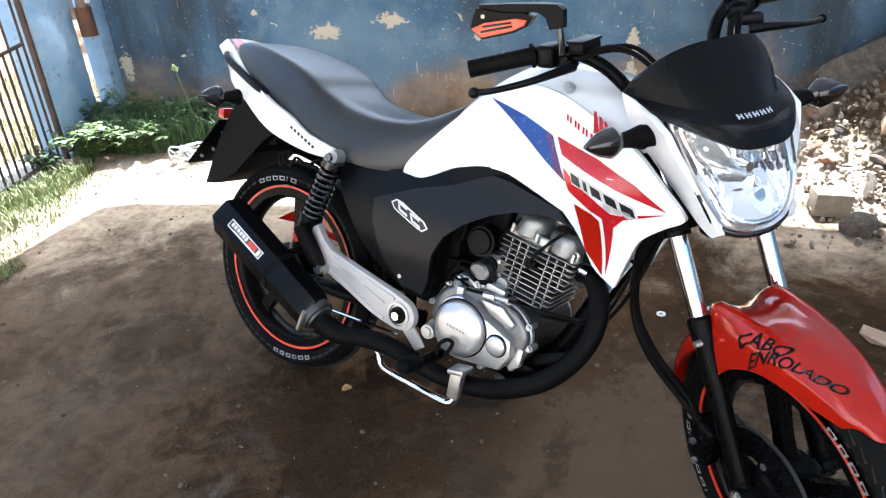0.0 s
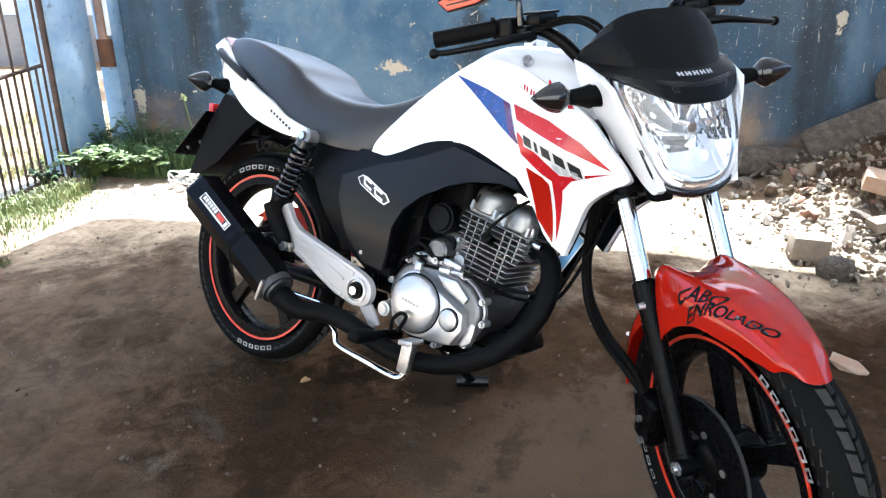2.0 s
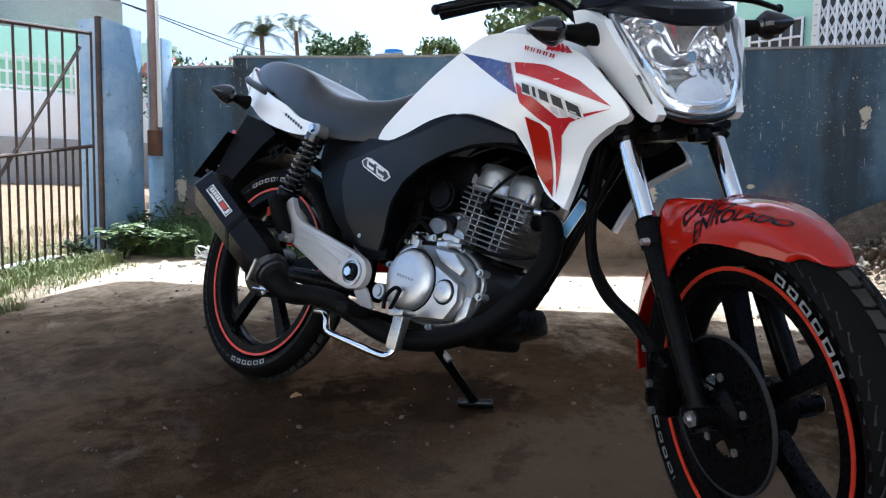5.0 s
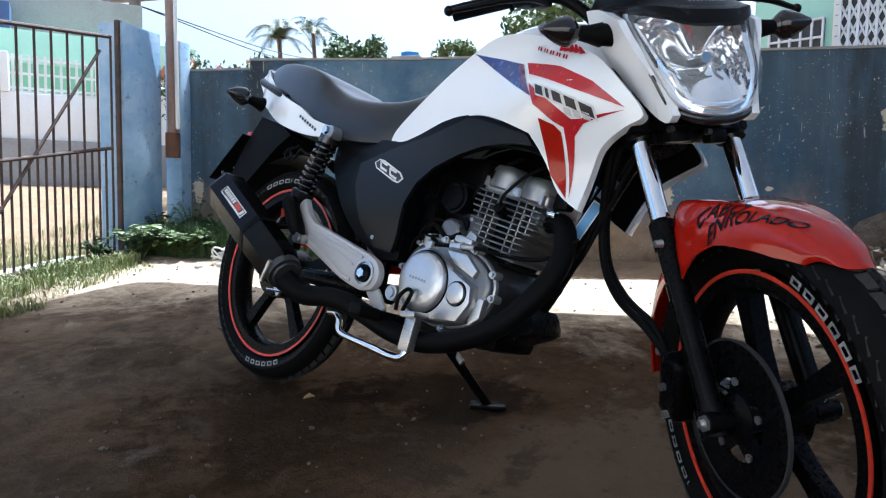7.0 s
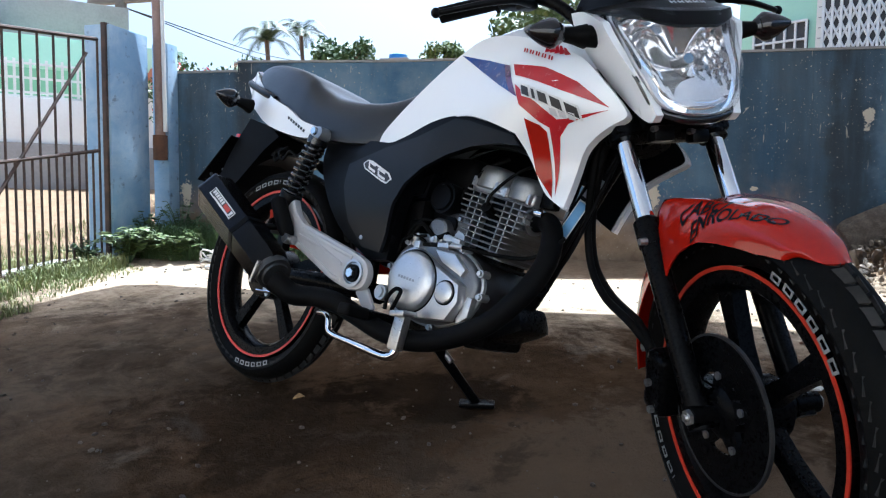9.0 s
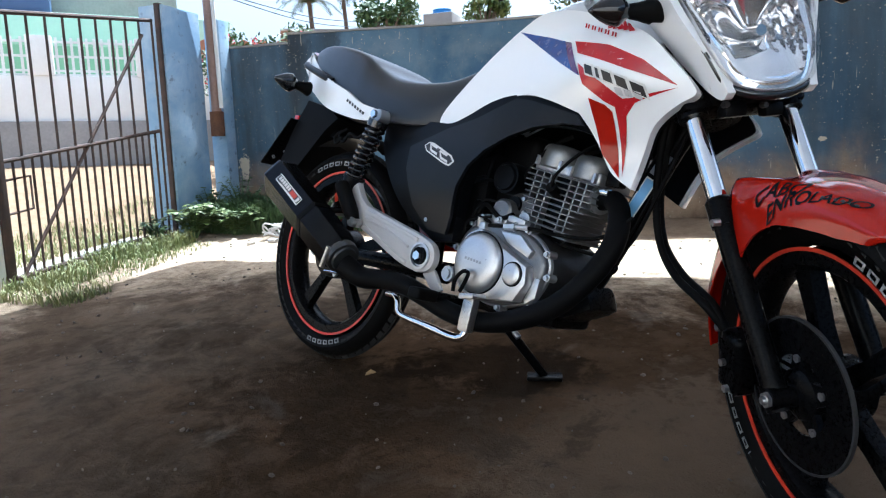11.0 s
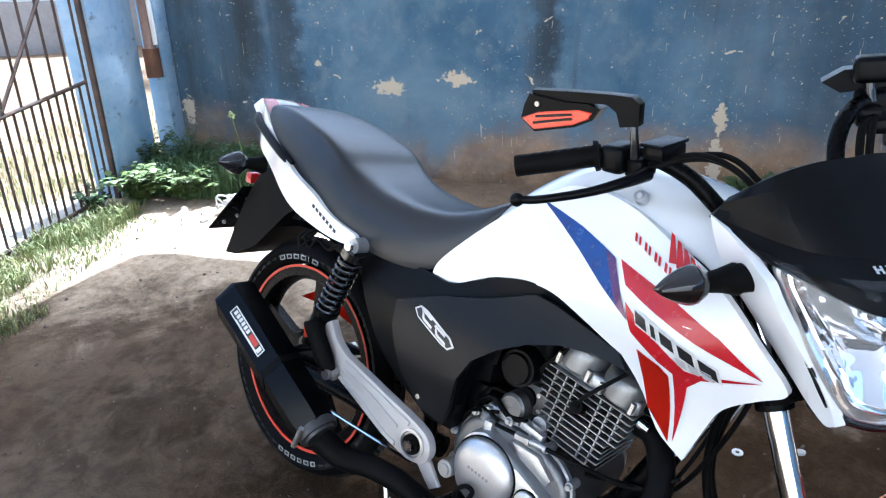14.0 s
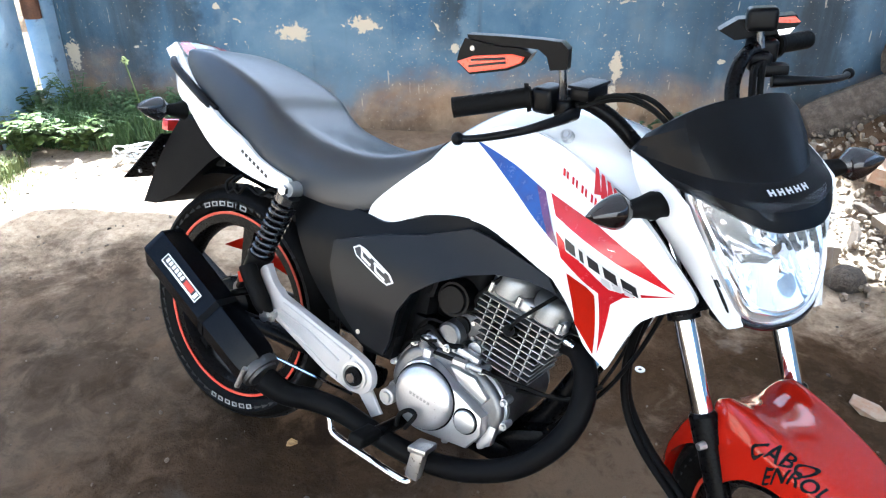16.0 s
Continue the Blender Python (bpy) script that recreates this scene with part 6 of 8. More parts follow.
def folded_mirror():
    """The left mirror, turned down flat behind its stem."""
    bm = bmesh.new()
    add_tube(bm, [(0.868, 0.2, 1.058), (0.862, 0.2, 1.08), (0.86, 0.2, 1.1)], [0.0085, 0.007, 0.007], 10, 4)
    stem = part("mirror_stem", turned(bm, STEER), GLOSS_BLACK, hb)
    along = Vector((0.58, 0.81, 0.03)).normalized()
    back = Vector((-0.81, 0.58, -0.02)).normalized()
    up = along.cross(back)
    up = up if up.z > 0 else -up
    m = Matrix.Translation((0.86, 0.2, 1.108)) @ Matrix((along, back, up)).transposed().to_4x4()
    bm = bmesh.new()
    add_box(bm, (0.05, 0.045, 0.04), m, 0.01, 3)
    cap = part("mirror_arm", turned(bm, STEER), BLACK_PLASTIC, stem, "black mirror arm")
    bm = bmesh.new()
    add_plate(bm, [(-0.066, -0.022), (-0.035, -0.004), (0.058, 0.0), (0.066, -0.014), (0.052, -0.028), (0.0, -0.036), (-0.038, -0.04)], 0.026, 0.075, 0.006, 3, m)
    part("mirror_housing", turned(bm, STEER), BLACK_PLASTIC, cap, "black mirror housing")
    bm = bmesh.new()
    add_plate(bm, [(0.012, -0.004), (0.056, -0.002), (0.066, -0.012), (0.05, -0.013), (0.014, -0.01)], 0.022, 0.03, 0.002, 2, m)
    part("mirror_insert", turned(bm, STEER), MIRROR_RED, cap, "orange-red insert")
    bm = bmesh.new()
    add_plate(bm, [(0.03, -0.024), (0.058, -0.021), (0.05, -0.031), (0.034, -0.033)], 0.023, 0.03, 0.002, 2, m)
    part("mirror_glass", turned(bm, STEER), MIRROR_GLASS, cap)


def side_controls(s):
    f = lambda x, y, z: (x, s * y, z)
    bm = bmesh.new()
    g0, g1 = (Vector((0.803, -0.342, 1.018)), Vector((0.85, -0.243, 1.03))) if s < 0 else (Vector((0.82, 0.342, 1.049)), Vector((0.848, 0.248, 1.055)))
    d = g1 - g0
    add_tube(bm, [g0 - d * 0.06, g0, g1, g1 + d * 0.06], [0.0172, 0.0168, 0.0165, 0.018], 24, 5)
    grip = part("grip", turned(bm, STEER), RUBBER, hb, "black rubber grip with slanted grooves")
    for k in range(6):
        c = g0 + d * (0.14 + 0.14 * k)
        pts = []
        for q in range(7):
            a = -0.6 + 1.9 * q / 6
            pts.append(c + d * (0.05 * q / 6) + Vector((-0.2 * math.sin(a), -s * math.sin(a) * 0.9, math.cos(a))).normalized() * 0.0167)
        part("grip_groove", turned(tube(pts, 0.0011, 6, 0), STEER), BLACK_DECAL, grip)
    bm = cyl(g1, g1 + d.normalized() * 0.007, 0.0235, 0.022, 24)
    part("grip_flange", turned(bm, STEER), RUBBER, grip)
    bm = bmesh.new()
    lift = 0.022 if s > 0 else 0.0
    add_box(bm, (0.04, 0.05, 0.042), Matrix.Translation(f(0.872 - lift * 0.7, 0.212, 1.03 + lift)) @ Matrix.Rotation(s * radians(-25), 4, "Z"), 0.01, 3)
    add_box(bm, (0.032, 0.04, 0.03), Matrix.Translation(f(0.892 - lift * 0.7, 0.19, 1.018 + lift)) @ Matrix.Rotation(s * radians(-25), 4, "Z"), 0.008, 3)
    part("switch_box", turned(bm, STEER), BLACK_PLASTIC, hb)
    bm = bmesh.new()
    if s < 0:
        add_box(bm, (0.036, 0.055, 0.02), Matrix.Translation(f(0.915, 0.165, 1.043)) @ Matrix.Rotation(radians(25), 4, "Z"), 0.006, 2)
        add_box(bm, (0.04, 0.06, 0.006), Matrix.Translation(f(0.915, 0.165, 1.055)) @ Matrix.Rotation(radians(25), 4, "Z"), 0.003, 2)
        part("brake_reservoir", turned(bm, STEER), BLACK_PLASTIC, hb, "black brake fluid reservoir")
    else:
        add_box(bm, (0.03, 0.06, 0.022), Matrix.Translation(f(0.9, 0.195, 1.028)) @ Matrix.Rotation(radians(-25), 4, "Z"), 0.007, 2)
        part("clutch_perch", turned(bm, STEER), BLACK_PLASTIC, hb)
    # lever with its ball end
    bm = bmesh.new()
    add_tube(bm, [f(0.915, 0.19, 1.012), f(0.935, 0.23, 1.012), f(0.935, 0.29, 1.005), f(0.915, 0.35, 0.998), f(0.9, 0.376, 0.997)], [0.011, 0.0085, 0.0065, 0.006, 0.006], 10, 5)
    bmesh.ops.create_uvsphere(bm, u_segments=14, v_segments=10, radius=0.0105, matrix=Matrix.Translation(f(0.898, 0.38, 0.997)))
    part("lever", turned(bm, STEER), BLACK_PLASTIC, hb, "black brake lever" if s < 0 else "black clutch lever")
    if s > 0:
        folded_mirror()
        return
    # mirror: slim housing with an orange-red insert
    bm = bmesh.new()
    add_tube(bm, [f(0.905, 0.205, 1.035), f(0.907, 0.207, 1.07), f(0.9, 0.206, 1.095)], [0.0075, 0.006, 0.006], 10, 4)
    mir = part("mirror_stem", turned(bm, STEER), GLOSS_BLACK, hb)
    p0, p1 = Vector((0.9, -0.206, 1.097)), Vector((0.782, -0.316, 1.092))
    d = (p1 - p0).normalized()
    up = Vector((0, 0, 1))
    u = (up - d * up.dot(d)).normalized()
    w = d.cross(u)
    frame_m = Matrix.Translation(p0) @ Matrix((d, w, u)).transposed().to_4x4()
    ARM = [(0.153, 0.04), (0.09, 0.036), (0.027, 0.03), (-0.004, 0.025), (-0.0145, 0.012), (-0.012, -0.026), (0.0155, -0.028), (0.02, -0.002), (0.034, 0.012), (0.09, 0.018), (0.15, 0.026)]
    HEAD = [(0.155, 0.034), (0.166, 0.012), (0.173, -0.012), (0.151, -0.038), (0.083, -0.028), (0.054, -0.015), (0.042, 0.004), (0.06, 0.014), (0.1, 0.018)]
    ARM, HEAD = [(a, b * 0.8 + 0.006) for a, b in ARM], [(a, b * 0.8 + 0.006) for a, b in HEAD]
    bm = bmesh.new()
    add_plate(bm, ARM, -0.011, 0.011, 0.004, 2, frame_m)
    house = part("mirror_arm", turned(bm, STEER), BLACK_PLASTIC, mir, "black mirror arm")
    bm = bmesh.new()
    add_plate(bm, HEAD, -0.016, 0.013, 0.005, 2, frame_m)
    part("mirror_housing", turned(bm, STEER), BLACK_PLASTIC, house, "black mirror housing")
    INSERT = [(0.171, -0.011), (0.151, -0.0335), (0.085, -0.0235), (0.06, -0.013), (0.054, -0.002), (0.075, 0.004), (0.14, 0.0)]
    INSERT = [(a, b * 0.8 + 0.006) for a, b in INSERT]
    for y0, y1 in ((-0.0145, -0.019), (0.0115, 0.016)):
        bm = bmesh.new()
        add_plate(bm, INSERT, y0, y1, 0.0015, 1, frame_m)
        part("mirror_insert", turned(bm, STEER), MIRROR_RED, house, "orange-red insert")
        for a, b in (((0.145, -0.008), (0.085, -0.004)), ((0.15, -0.02), (0.085, -0.012))):
            bm = bmesh.new()
            o = 0.0195 * (1 if y1 > 0 else -1) * (0.83 if y1 > 0 else 1)
            add_tube(bm, [frame_m @ Vector((a[0], o, a[1] * 0.8 + 0.006)), frame_m @ Vector((b[0], o, b[1] * 0.8 + 0.006))], 0.002, 6, 0)
            part("insert_slot", turned(bm, STEER), BLACK_DECAL, house)
    part("mirror_screw", turned(cyl(frame_m @ Vector((0.142, -0.016, 0.018)), frame_m @ Vector((0.142, -0.019, 0.018)), 0.004, None, 10), STEER), STEEL, house)


side_controls(-1)
side_controls(1)
for k, (dy, rise) in enumerate(((0.0, 0.0), (0.012, 0.008), (-0.011, 0.006))):
    bm = tube([(0.9 + 0.01 * k, -0.185, 1.02 + rise * 0.5), (0.965, -0.12 - dy, 1.035 + rise), (1.02, -0.085 - dy * 0.6, 1.0 + rise), (1.045, -0.06 - dy * 0.5, 0.93), (1.03, -0.04 - dy * 0.3, 0.84), (1.02, -0.03, 0.76)], 0.0042, 8)
    part("cable", turned(bm, STEER), RUBBER, hb)
for k, dy in enumerate((0.0, 0.016)):
    bm = tube([(0.89, 0.19, 1.04), (0.915, 0.15 + dy, 1.035), (0.945, 0.125 + dy, 1.0), (0.985, 0.1 + dy, 0.95), (1.01, 0.05 + dy, 0.86)], 0.0058, 8)
    part("cable", turned(bm, STEER), RUBBER, hb)

# ---- frame ----
part("down_tube", tube([(1.0, 0.0, 0.76), (0.94, 0.0, 0.64), (0.87, 0, 0.47), (0.82, 0, 0.36), (0.76, 0, 0.27)], 0.024, 14), BLACK_METAL, bike, "black frame down tube")
bm = bmesh.new()
add_cyl(bm, (1.02, 0, 0.70), (0.965, 0, 0.82), 0.036, None, 20)
part("head_tube", bm, BLACK_METAL, bike)
part("backbone", tube([(0.97, 0, 0.80), (0.8, 0, 0.79), (0.5, 0, 0.72), (0.3, 0, 0.66)], 0.025, 12), BLACK_METAL, bike)
for s in (-1, 1):
    part("seat_tube", tube([(0.46, s * 0.07, 0.7), (0.43, s * 0.085, 0.5), (0.44, s * 0.09, 0.33)], 0.016, 10), BLACK_METAL, bike)
    part("seat_rail", tube([(0.5, s * 0.07, 0.69), (0.2, s * 0.095, 0.67), (0.0, s * 0.085, 0.7), (-0.2, s * 0.06, 0.8)], 0.013, 10), BLACK_METAL, bike)
d0, d1 = Vector((0.925, -0.024, 0.585)), Vector((0.885, -0.024, 0.505))
uu = (d1 - d0).normalized()
side = Vector((uu.z, 0, -uu.x)) * 0.013
for a, b, mt, nm, off in ((d0, d1, WHITE_DECAL, "frame_label", 0.0), (d0 + uu * 0.003, d1 - uu * 0.003, LIGHT_BLUE, "label_field", 0.0006), (d0 - uu * 0.055, d0 - uu * 0.008, ENGRAVE, "frame_label", 0.0)):
    sd = side * (0.8 if off else 1.0)
    bm = bmesh.new()
    bm.faces.new([bm.verts.new(p + Vector((0, -0.002 - off, 0))) for p in (a - sd, a + sd, b + sd, b - sd)])
    part(nm, bm, mt, bike)
# battery and air box fill the middle of the frame
part("air_box", box((0.31, -0.09, 0.43), (0.56, 0.09, 0.665), 0.02), MATT_BLACK, bike, "matt black air box")
part("battery_tray", box((0.44, -0.08, 0.38), (0.575, 0.08, 0.47), 0.015), BLACK_PLASTIC, bike)
part("intake_duct", plate([(0.51, 0.535), (0.535, 0.585), (0.585, 0.605), (0.575, 0.55)], -0.108, -0.06, 0.004), BLACK_PLASTIC, bike)
bm = bmesh.new()
add_plate(bm, [(0.523, 0.547), (0.543, 0.582), (0.575, 0.593), (0.567, 0.556)], -0.1105, -0.107, 0.001)
part("duct_grille", bm, MATT_BLACK, bike)
part("air_filter", box((0.55, -0.055, 0.49), (0.66, 0.06, 0.66), 0.025, 3), MATT_BLACK, bike)
bm = cyl((0.612, -0.02, 0.556), (0.612, -0.094, 0.556), 0.037, 0.035, 28)
add_cyl(bm, (0.612, -0.094, 0.556), (0.612, -0.1, 0.556), 0.03, 0.027, 28)
part("intake_cap", bm, BLACK_PLASTIC, bike, "round black intake cap")
bm = bmesh.new()
add_box(bm, (0.07, 0.075, 0.06), Matrix.Translation((0.645, -0.03, 0.5)), 0.014)
carb = part("throttle_body", bm, DARK_ALLOY, bike, "dark alloy throttle body")
part("throttle_wheel", cyl((0.63, -0.066, 0.5), (0.63, -0.074, 0.5), 0.02, 0.019, 20), BLACK_PLASTIC, carb)
part("body_screw", cyl((0.655, -0.066, 0.515), (0.655, -0.073, 0.515), 0.005, 0.0045, 8), STEEL, carb)
part("body_screw", cyl((0.66, -0.066, 0.485), (0.66, -0.073, 0.485), 0.005, 0.0045, 8), STEEL, carb)
part("intake_stub", cyl((0.66, -0.01, 0.515), (0.72, -0.005, 0.53), 0.026, 0.026, 20), BLACK_METAL, carb)
part("fuel_hose", tube([(0.64, -0.05, 0.535), (0.655, -0.075, 0.575), (0.7, -0.07, 0.63), (0.74, -0.05, 0.66)], 0.005, 8), RUBBER, bike)
part("wire_loom", tube([(0.56, -0.105, 0.47), (0.585, -0.11, 0.49), (0.62, -0.1, 0.465), (0.66, -0.105, 0.475)], 0.0055, 8), RUBBER, bike)
part("wire_loom", tube([(0.545, -0.1, 0.43), (0.56, -0.112, 0.46), (0.6, -0.108, 0.452), (0.61, -0.1, 0.43)], 0.004, 8), RUBBER, bike)
part("relay_box", box((0.535, -0.1, 0.455), (0.57, -0.06, 0.5), 0.006), BLACK_PLASTIC, bike)
part("solenoid", cyl((0.675, -0.04, 0.47), (0.675, -0.085, 0.47), 0.016, 0.015, 16), CAST_ALLOY, bike)

# ---- engine ----
CX, CZ, TILT_E = 0.722, 0.445, radians(10)
CYL = Matrix.Translation((CX, -0.005, CZ)) @ Matrix.Rotation(TILT_E, 4, "Y")
bm = bmesh.new()
# core coloured black to paint in the shade between the fins
add_box(bm, (0.1, 0.105, 0.15), CYL @ Matrix.Translation((0, 0, 0.065)), 0.008)
engine = part("engine_cylinder", bm, BLACK_METAL, bike, "finned alloy engine cylinder")
for i in range(11):
    bm = bmesh.new()
    wide = 0.132 if i < 5 else 0.165 if i < 7 else 0.178
    add_box(bm, (wide, 0.15, 0.0034), CYL @ Matrix.Translation((0.004, 0, 0.004 + 0.0124 * i)), 0.0013, 1)
    part("fin", bm, GREY_ALLOY, engine)
for k, dx in enumerate((-0.062, -0.042, -0.022, 0.03, 0.05, 0.07)):
    bm = bmesh.new()
    lo, hi = (0.062, 0.13) if abs(dx) > 0.055 else (0.004, 0.13)
    add_box(bm, (0.004, 0.146, hi - lo), CYL @ Matrix.Translation((dx, 0, (lo + hi) / 2)), 0.001, 1)
    part("fin_rib", bm, GREY_ALLOY, engine)
bm = bmesh.new()
add_cyl(bm, CYL @ Vector((0.004, -0.06, 0.085)), CYL @ Vector((0.004, -0.098, 0.1)), 0.0105, 0.012, 14)
part("spark_plug_cap", bm, RUBBER, engine)
part("plug_lead", tube([CYL @ Vector((0.004, -0.096, 0.1)), CYL @ Vector((0.014, -0.105, 0.13)), CYL @ Vector((0.05, -0.088, 0.19)), (0.84, -0.04, 0.66)], 0.0035, 8), RUBBER, engine)
bm = bmesh.new()
add_box(bm, (0.172, 0.13, 0.03), CYL @ Matrix.Translation((0.006, 0, 0.142)), 0.01, 3)
head = part("cylinder_head", bm, CAST_ALLOY, engine)
for dx, hh in ((-0.04, 0.138), (0.05, 0.132)):
    bm = bmesh.new()
    m = CYL @ Matrix.Translation((dx, -0.026, hh))
    rings = []
    for z, r in ((0.0, 0.93), (0.004, 1.0), (0.03, 1.0), (0.042, 0.96), (0.05, 0.84), (0.054, 0.6), (0.055, 0.2)):
        rings.append([m @ Vector((0.045 * r * math.cos(a), 0.05 * r * math.sin(a), z)) for a in [2 * math.pi * q / 32 for q in range(32)]])
    skin(bm, rings)
    cap = part("rocker_cover", bm, GREY_ALLOY, engine, "brushed alloy rocker cover")
    for q in (-0.9, -2.2):
        at = Vector((0.05 * math.cos(q), 0.055 * math.sin(q), 0))
        part("rocker_bolt", cyl(m @ at, m @ (at + Vector((0, 0, 0.02))), 0.006, 0.0055, 6), STEEL, cap)
part("head_bracket", box((0.835, -0.05, 0.56), (0.87, -0.02, 0.6), 0.006), BLACK_METAL, engine)
# crankcase
CASE = curve_outline([(0.512, 0.385), (0.542, 0.438), (0.6, 0.458), (0.665, 0.458), (0.735, 0.434), (0.772, 0.395), (0.776, 0.355), (0.75, 0.304), (0.69, 0.276), (0.62, 0.27), (0.548, 0.296), (0.514, 0.34)])
bm = plate(CASE, 0.1, -0.088, 0.008, 2)
crank = part("crankcase", bm, DARK_ALLOY, bike, "cast alloy crankcase")
COVER_E = [(0.61 + (x - 0.61) * 0.95 + 0.002, 0.365 + (z - 0.365) * 0.93) for x, z in CASE]
# darker metal below the facets: their dark reflections put into the colour
part("clutch_cover", plate(COVER_E, -0.086, -0.113, 0.012, 3), DARK_GREY_ALLOY, crank, "cast alloy clutch cover with dark reflections painted in")
part("cover_flange", plate([(0.61 + (x - 0.61) * 0.985, 0.365 + (z - 0.365) * 0.98) for x, z in CASE], -0.086, -0.098, 0.003, 1), CAST_ALLOY, crank)
PLATEAU = curve_outline([(0.615, 0.432), (0.671, 0.403, 0), (0.744, 0.371, 0), (0.749, 0.335, 0), (0.724, 0.294, 0), (0.656, 0.286, 0), (0.6, 0.284), (0.558, 0.306), (0.545, 0.355), (0.56, 0.408), (0.588, 0.43)])
part("cover_plateau", plate(PLATEAU, -0.108, -0.139, 0.009, 2), SATIN_ALLOY, crank, "raised satin part of the clutch cover")
FACET = [(0.648, 0.437), (0.705, 0.434), (0.741, 0.404), (0.732, 0.388), (0.672, 0.412)]
part("cover_facet", plate(FACET, -0.104, -0.124, 0.006, 2), SATIN_ALLOY, crank)
part("lower_facet", plate([(0.754, 0.352), (0.768, 0.35), (0.764, 0.31), (0.74, 0.292), (0.734, 0.3)], -0.1, -0.117, 0.005, 2), SATIN_ALLOY, crank)
bm = lathe([(0.001, -0.158), (0.03, -0.1578), (0.05, -0.1553), (0.06, -0.151), (0.0655, -0.145), (0.0665, -0.13), (0.001, -0.13)], Matrix.Translation((0.616, 0, 0.36)), 64)
part("clutch_dome", bm, SATIN_ALLOY, crank, "satin alloy round cover")
bm = lathe([(0.0655, -0.1395), (0.0685, -0.1412), (0.0695, -0.139), (0.0655, -0.137)], Matrix.Translation((0.616, 0, 0.36)), 64, True)
part("cover_seam", bm, BLACK_METAL, crank)
bm = lathe([(0.001, -0.1465), (0.018, -0.1465), (0.0225, -0.144), (0.0235, -0.136), (0.001, -0.136)], Matrix.Translation((0.712, 0, 0.35)), 36)
part("filter_cap", bm, SATIN_ALLOY, crank)
bm = lathe([(0.0232, -0.1395), (0.026, -0.1405), (0.0268, -0.138), (0.0232, -0.138)], Matrix.Translation((0.712, 0, 0.35)), 36, True)
part("cap_seam", bm, BLACK_METAL, crank)
bm = bmesh.new()
for i in range(6):
    add_box(bm, (0.0055, 0.0006, 0.0055), Matrix.Translation((0.594 + 0.0085 * i, -0.1581, 0.366 - 0.001 * i)))
part("cast_word", bm, ENGRAVE, crank)
for k in range(0, len(CASE), 6):
    x, z = 0.61 + (CASE[k][0] - 0.61) * 1.0, 0.365 + (CASE[k][1] - 0.365) * 0.99
    bm = cyl((x, -0.08, z), (x, -0.106, z), 0.0085, 0.008, 14)
    add_cyl(bm, (x, -0.106, z), (x, -0.113, z), 0.0055, 0.005, 8)
    part("cover_bolt", bm, CAST_ALLOY, crank)
part("wire_guard", tube([(0.58, -0.165, 0.289), (0.583, -0.168, 0.315), (0.603, -0.17, 0.336), (0.619, -0.17, 0.335), (0.617, -0.17, 0.322), (0.6, -0.165, 0.292)], 0.0045, 8, 4), RUBBER, crank)
bm = cyl((0.572, -0.1, 0.436), (0.578, -0.108, 0.462), 0.011, 0.012, 14)
part("oil_filler", bm, CAST_ALLOY, crank)
bm = bmesh.new()
add_box(bm, (0.05, 0.02, 0.016), Matrix.Translation((0.675, -0.1, 0.463)) @ Matrix.Rotation(0.2, 4, "Y"), 0.005)
part("cable_stay", bm, CAST_ALLOY, crank)
bm = cyl((0.531, -0.1, 0.322), (0.531, -0.142, 0.322), 0.019, 0.0175, 20)
add_cyl(bm, (0.531, -0.142, 0.322), (0.531, -0.147, 0.322), 0.012, 0.011, 14)
part("sight_plug", bm, SATIN_ALLOY, crank)
# clutch cable along the top of the cover, its adjuster, and the throttle body behind
part("clutch_cable", tube([(0.585, -0.112, 0.443), (0.645, -0.114, 0.447), (0.72, -0.113, 0.45), (0.775, -0.1, 0.446), (0.87, -0.09, 0.452), (0.93, -0.08, 0.5)], 0.0042, 8), RUBBER, crank)
bm = cyl((0.652, -0.115, 0.4475), (0.676, -0.115, 0.449), 0.0085, None, 6)
add_cyl(bm, (0.676, -0.115, 0.449), (0.682, -0.115, 0.4495), 0.0105, None, 6)
add_cyl(bm, (0.682, -0.115, 0.4495), (0.714, -0.114, 0.4505), 0.006, None, 12)
part("cable_adjuster", bm, SATIN_ALLOY, crank, "bright alloy cable adjuster")
part("cable_clip", box((0.586, -0.126, 0.426), (0.604, -0.108, 0.45), 0.004, 2), CAST_ALLOY, crank)
bm = box((0.57, -0.1, 0.449), (0.642, -0.03, 0.47), 0.005, 2)
add_cyl(bm, (0.58, -0.1, 0.462), (0.58, -0.112, 0.462), 0.006, None, 8)
add_cyl(bm, (0.628, -0.1, 0.458), (0.628, -0.108, 0.458), 0.007, None, 8)
part("throttle_body", bm, CAST_ALLOY, crank, "cast alloy throttle body")
part("throttle_cover", lathe([(0.001, -0.1), (0.022, -0.1), (0.027, -0.095), (0.028, -0.05), (0.001, -0.05)], Matrix.Translation((0.619, 0, 0.482)), 28), DARK_GREY_ALLOY, crank)
for k, pts in enumerate((((0.548, -0.1, 0.44), (0.556, -0.115, 0.47), (0.575, -0.11, 0.49)), ((0.53, -0.11, 0.42), (0.55, -0.12, 0.45), (0.6, -0.105, 0.465)), ((0.6, -0.09, 0.5), (0.57, -0.1, 0.5), (0.545, -0.1, 0.465)))):
    part("engine_wire", tube(pts, 0.0034, 7, 5), RUBBER, crank)
bm = bmesh.new()
add_box(bm, (0.24, 0.15, 0.05), Matrix.Translation((0.67, 0.0, 0.275)), 0.02)
add_box(bm, (0.16, 0.12, 0.06), Matrix.Translation((0.78, 0.0, 0.3)) @ Matrix.Rotation(radians(-25), 4, "Y"), 0.02)
part("sump", bm, BLACK_METAL, crank)
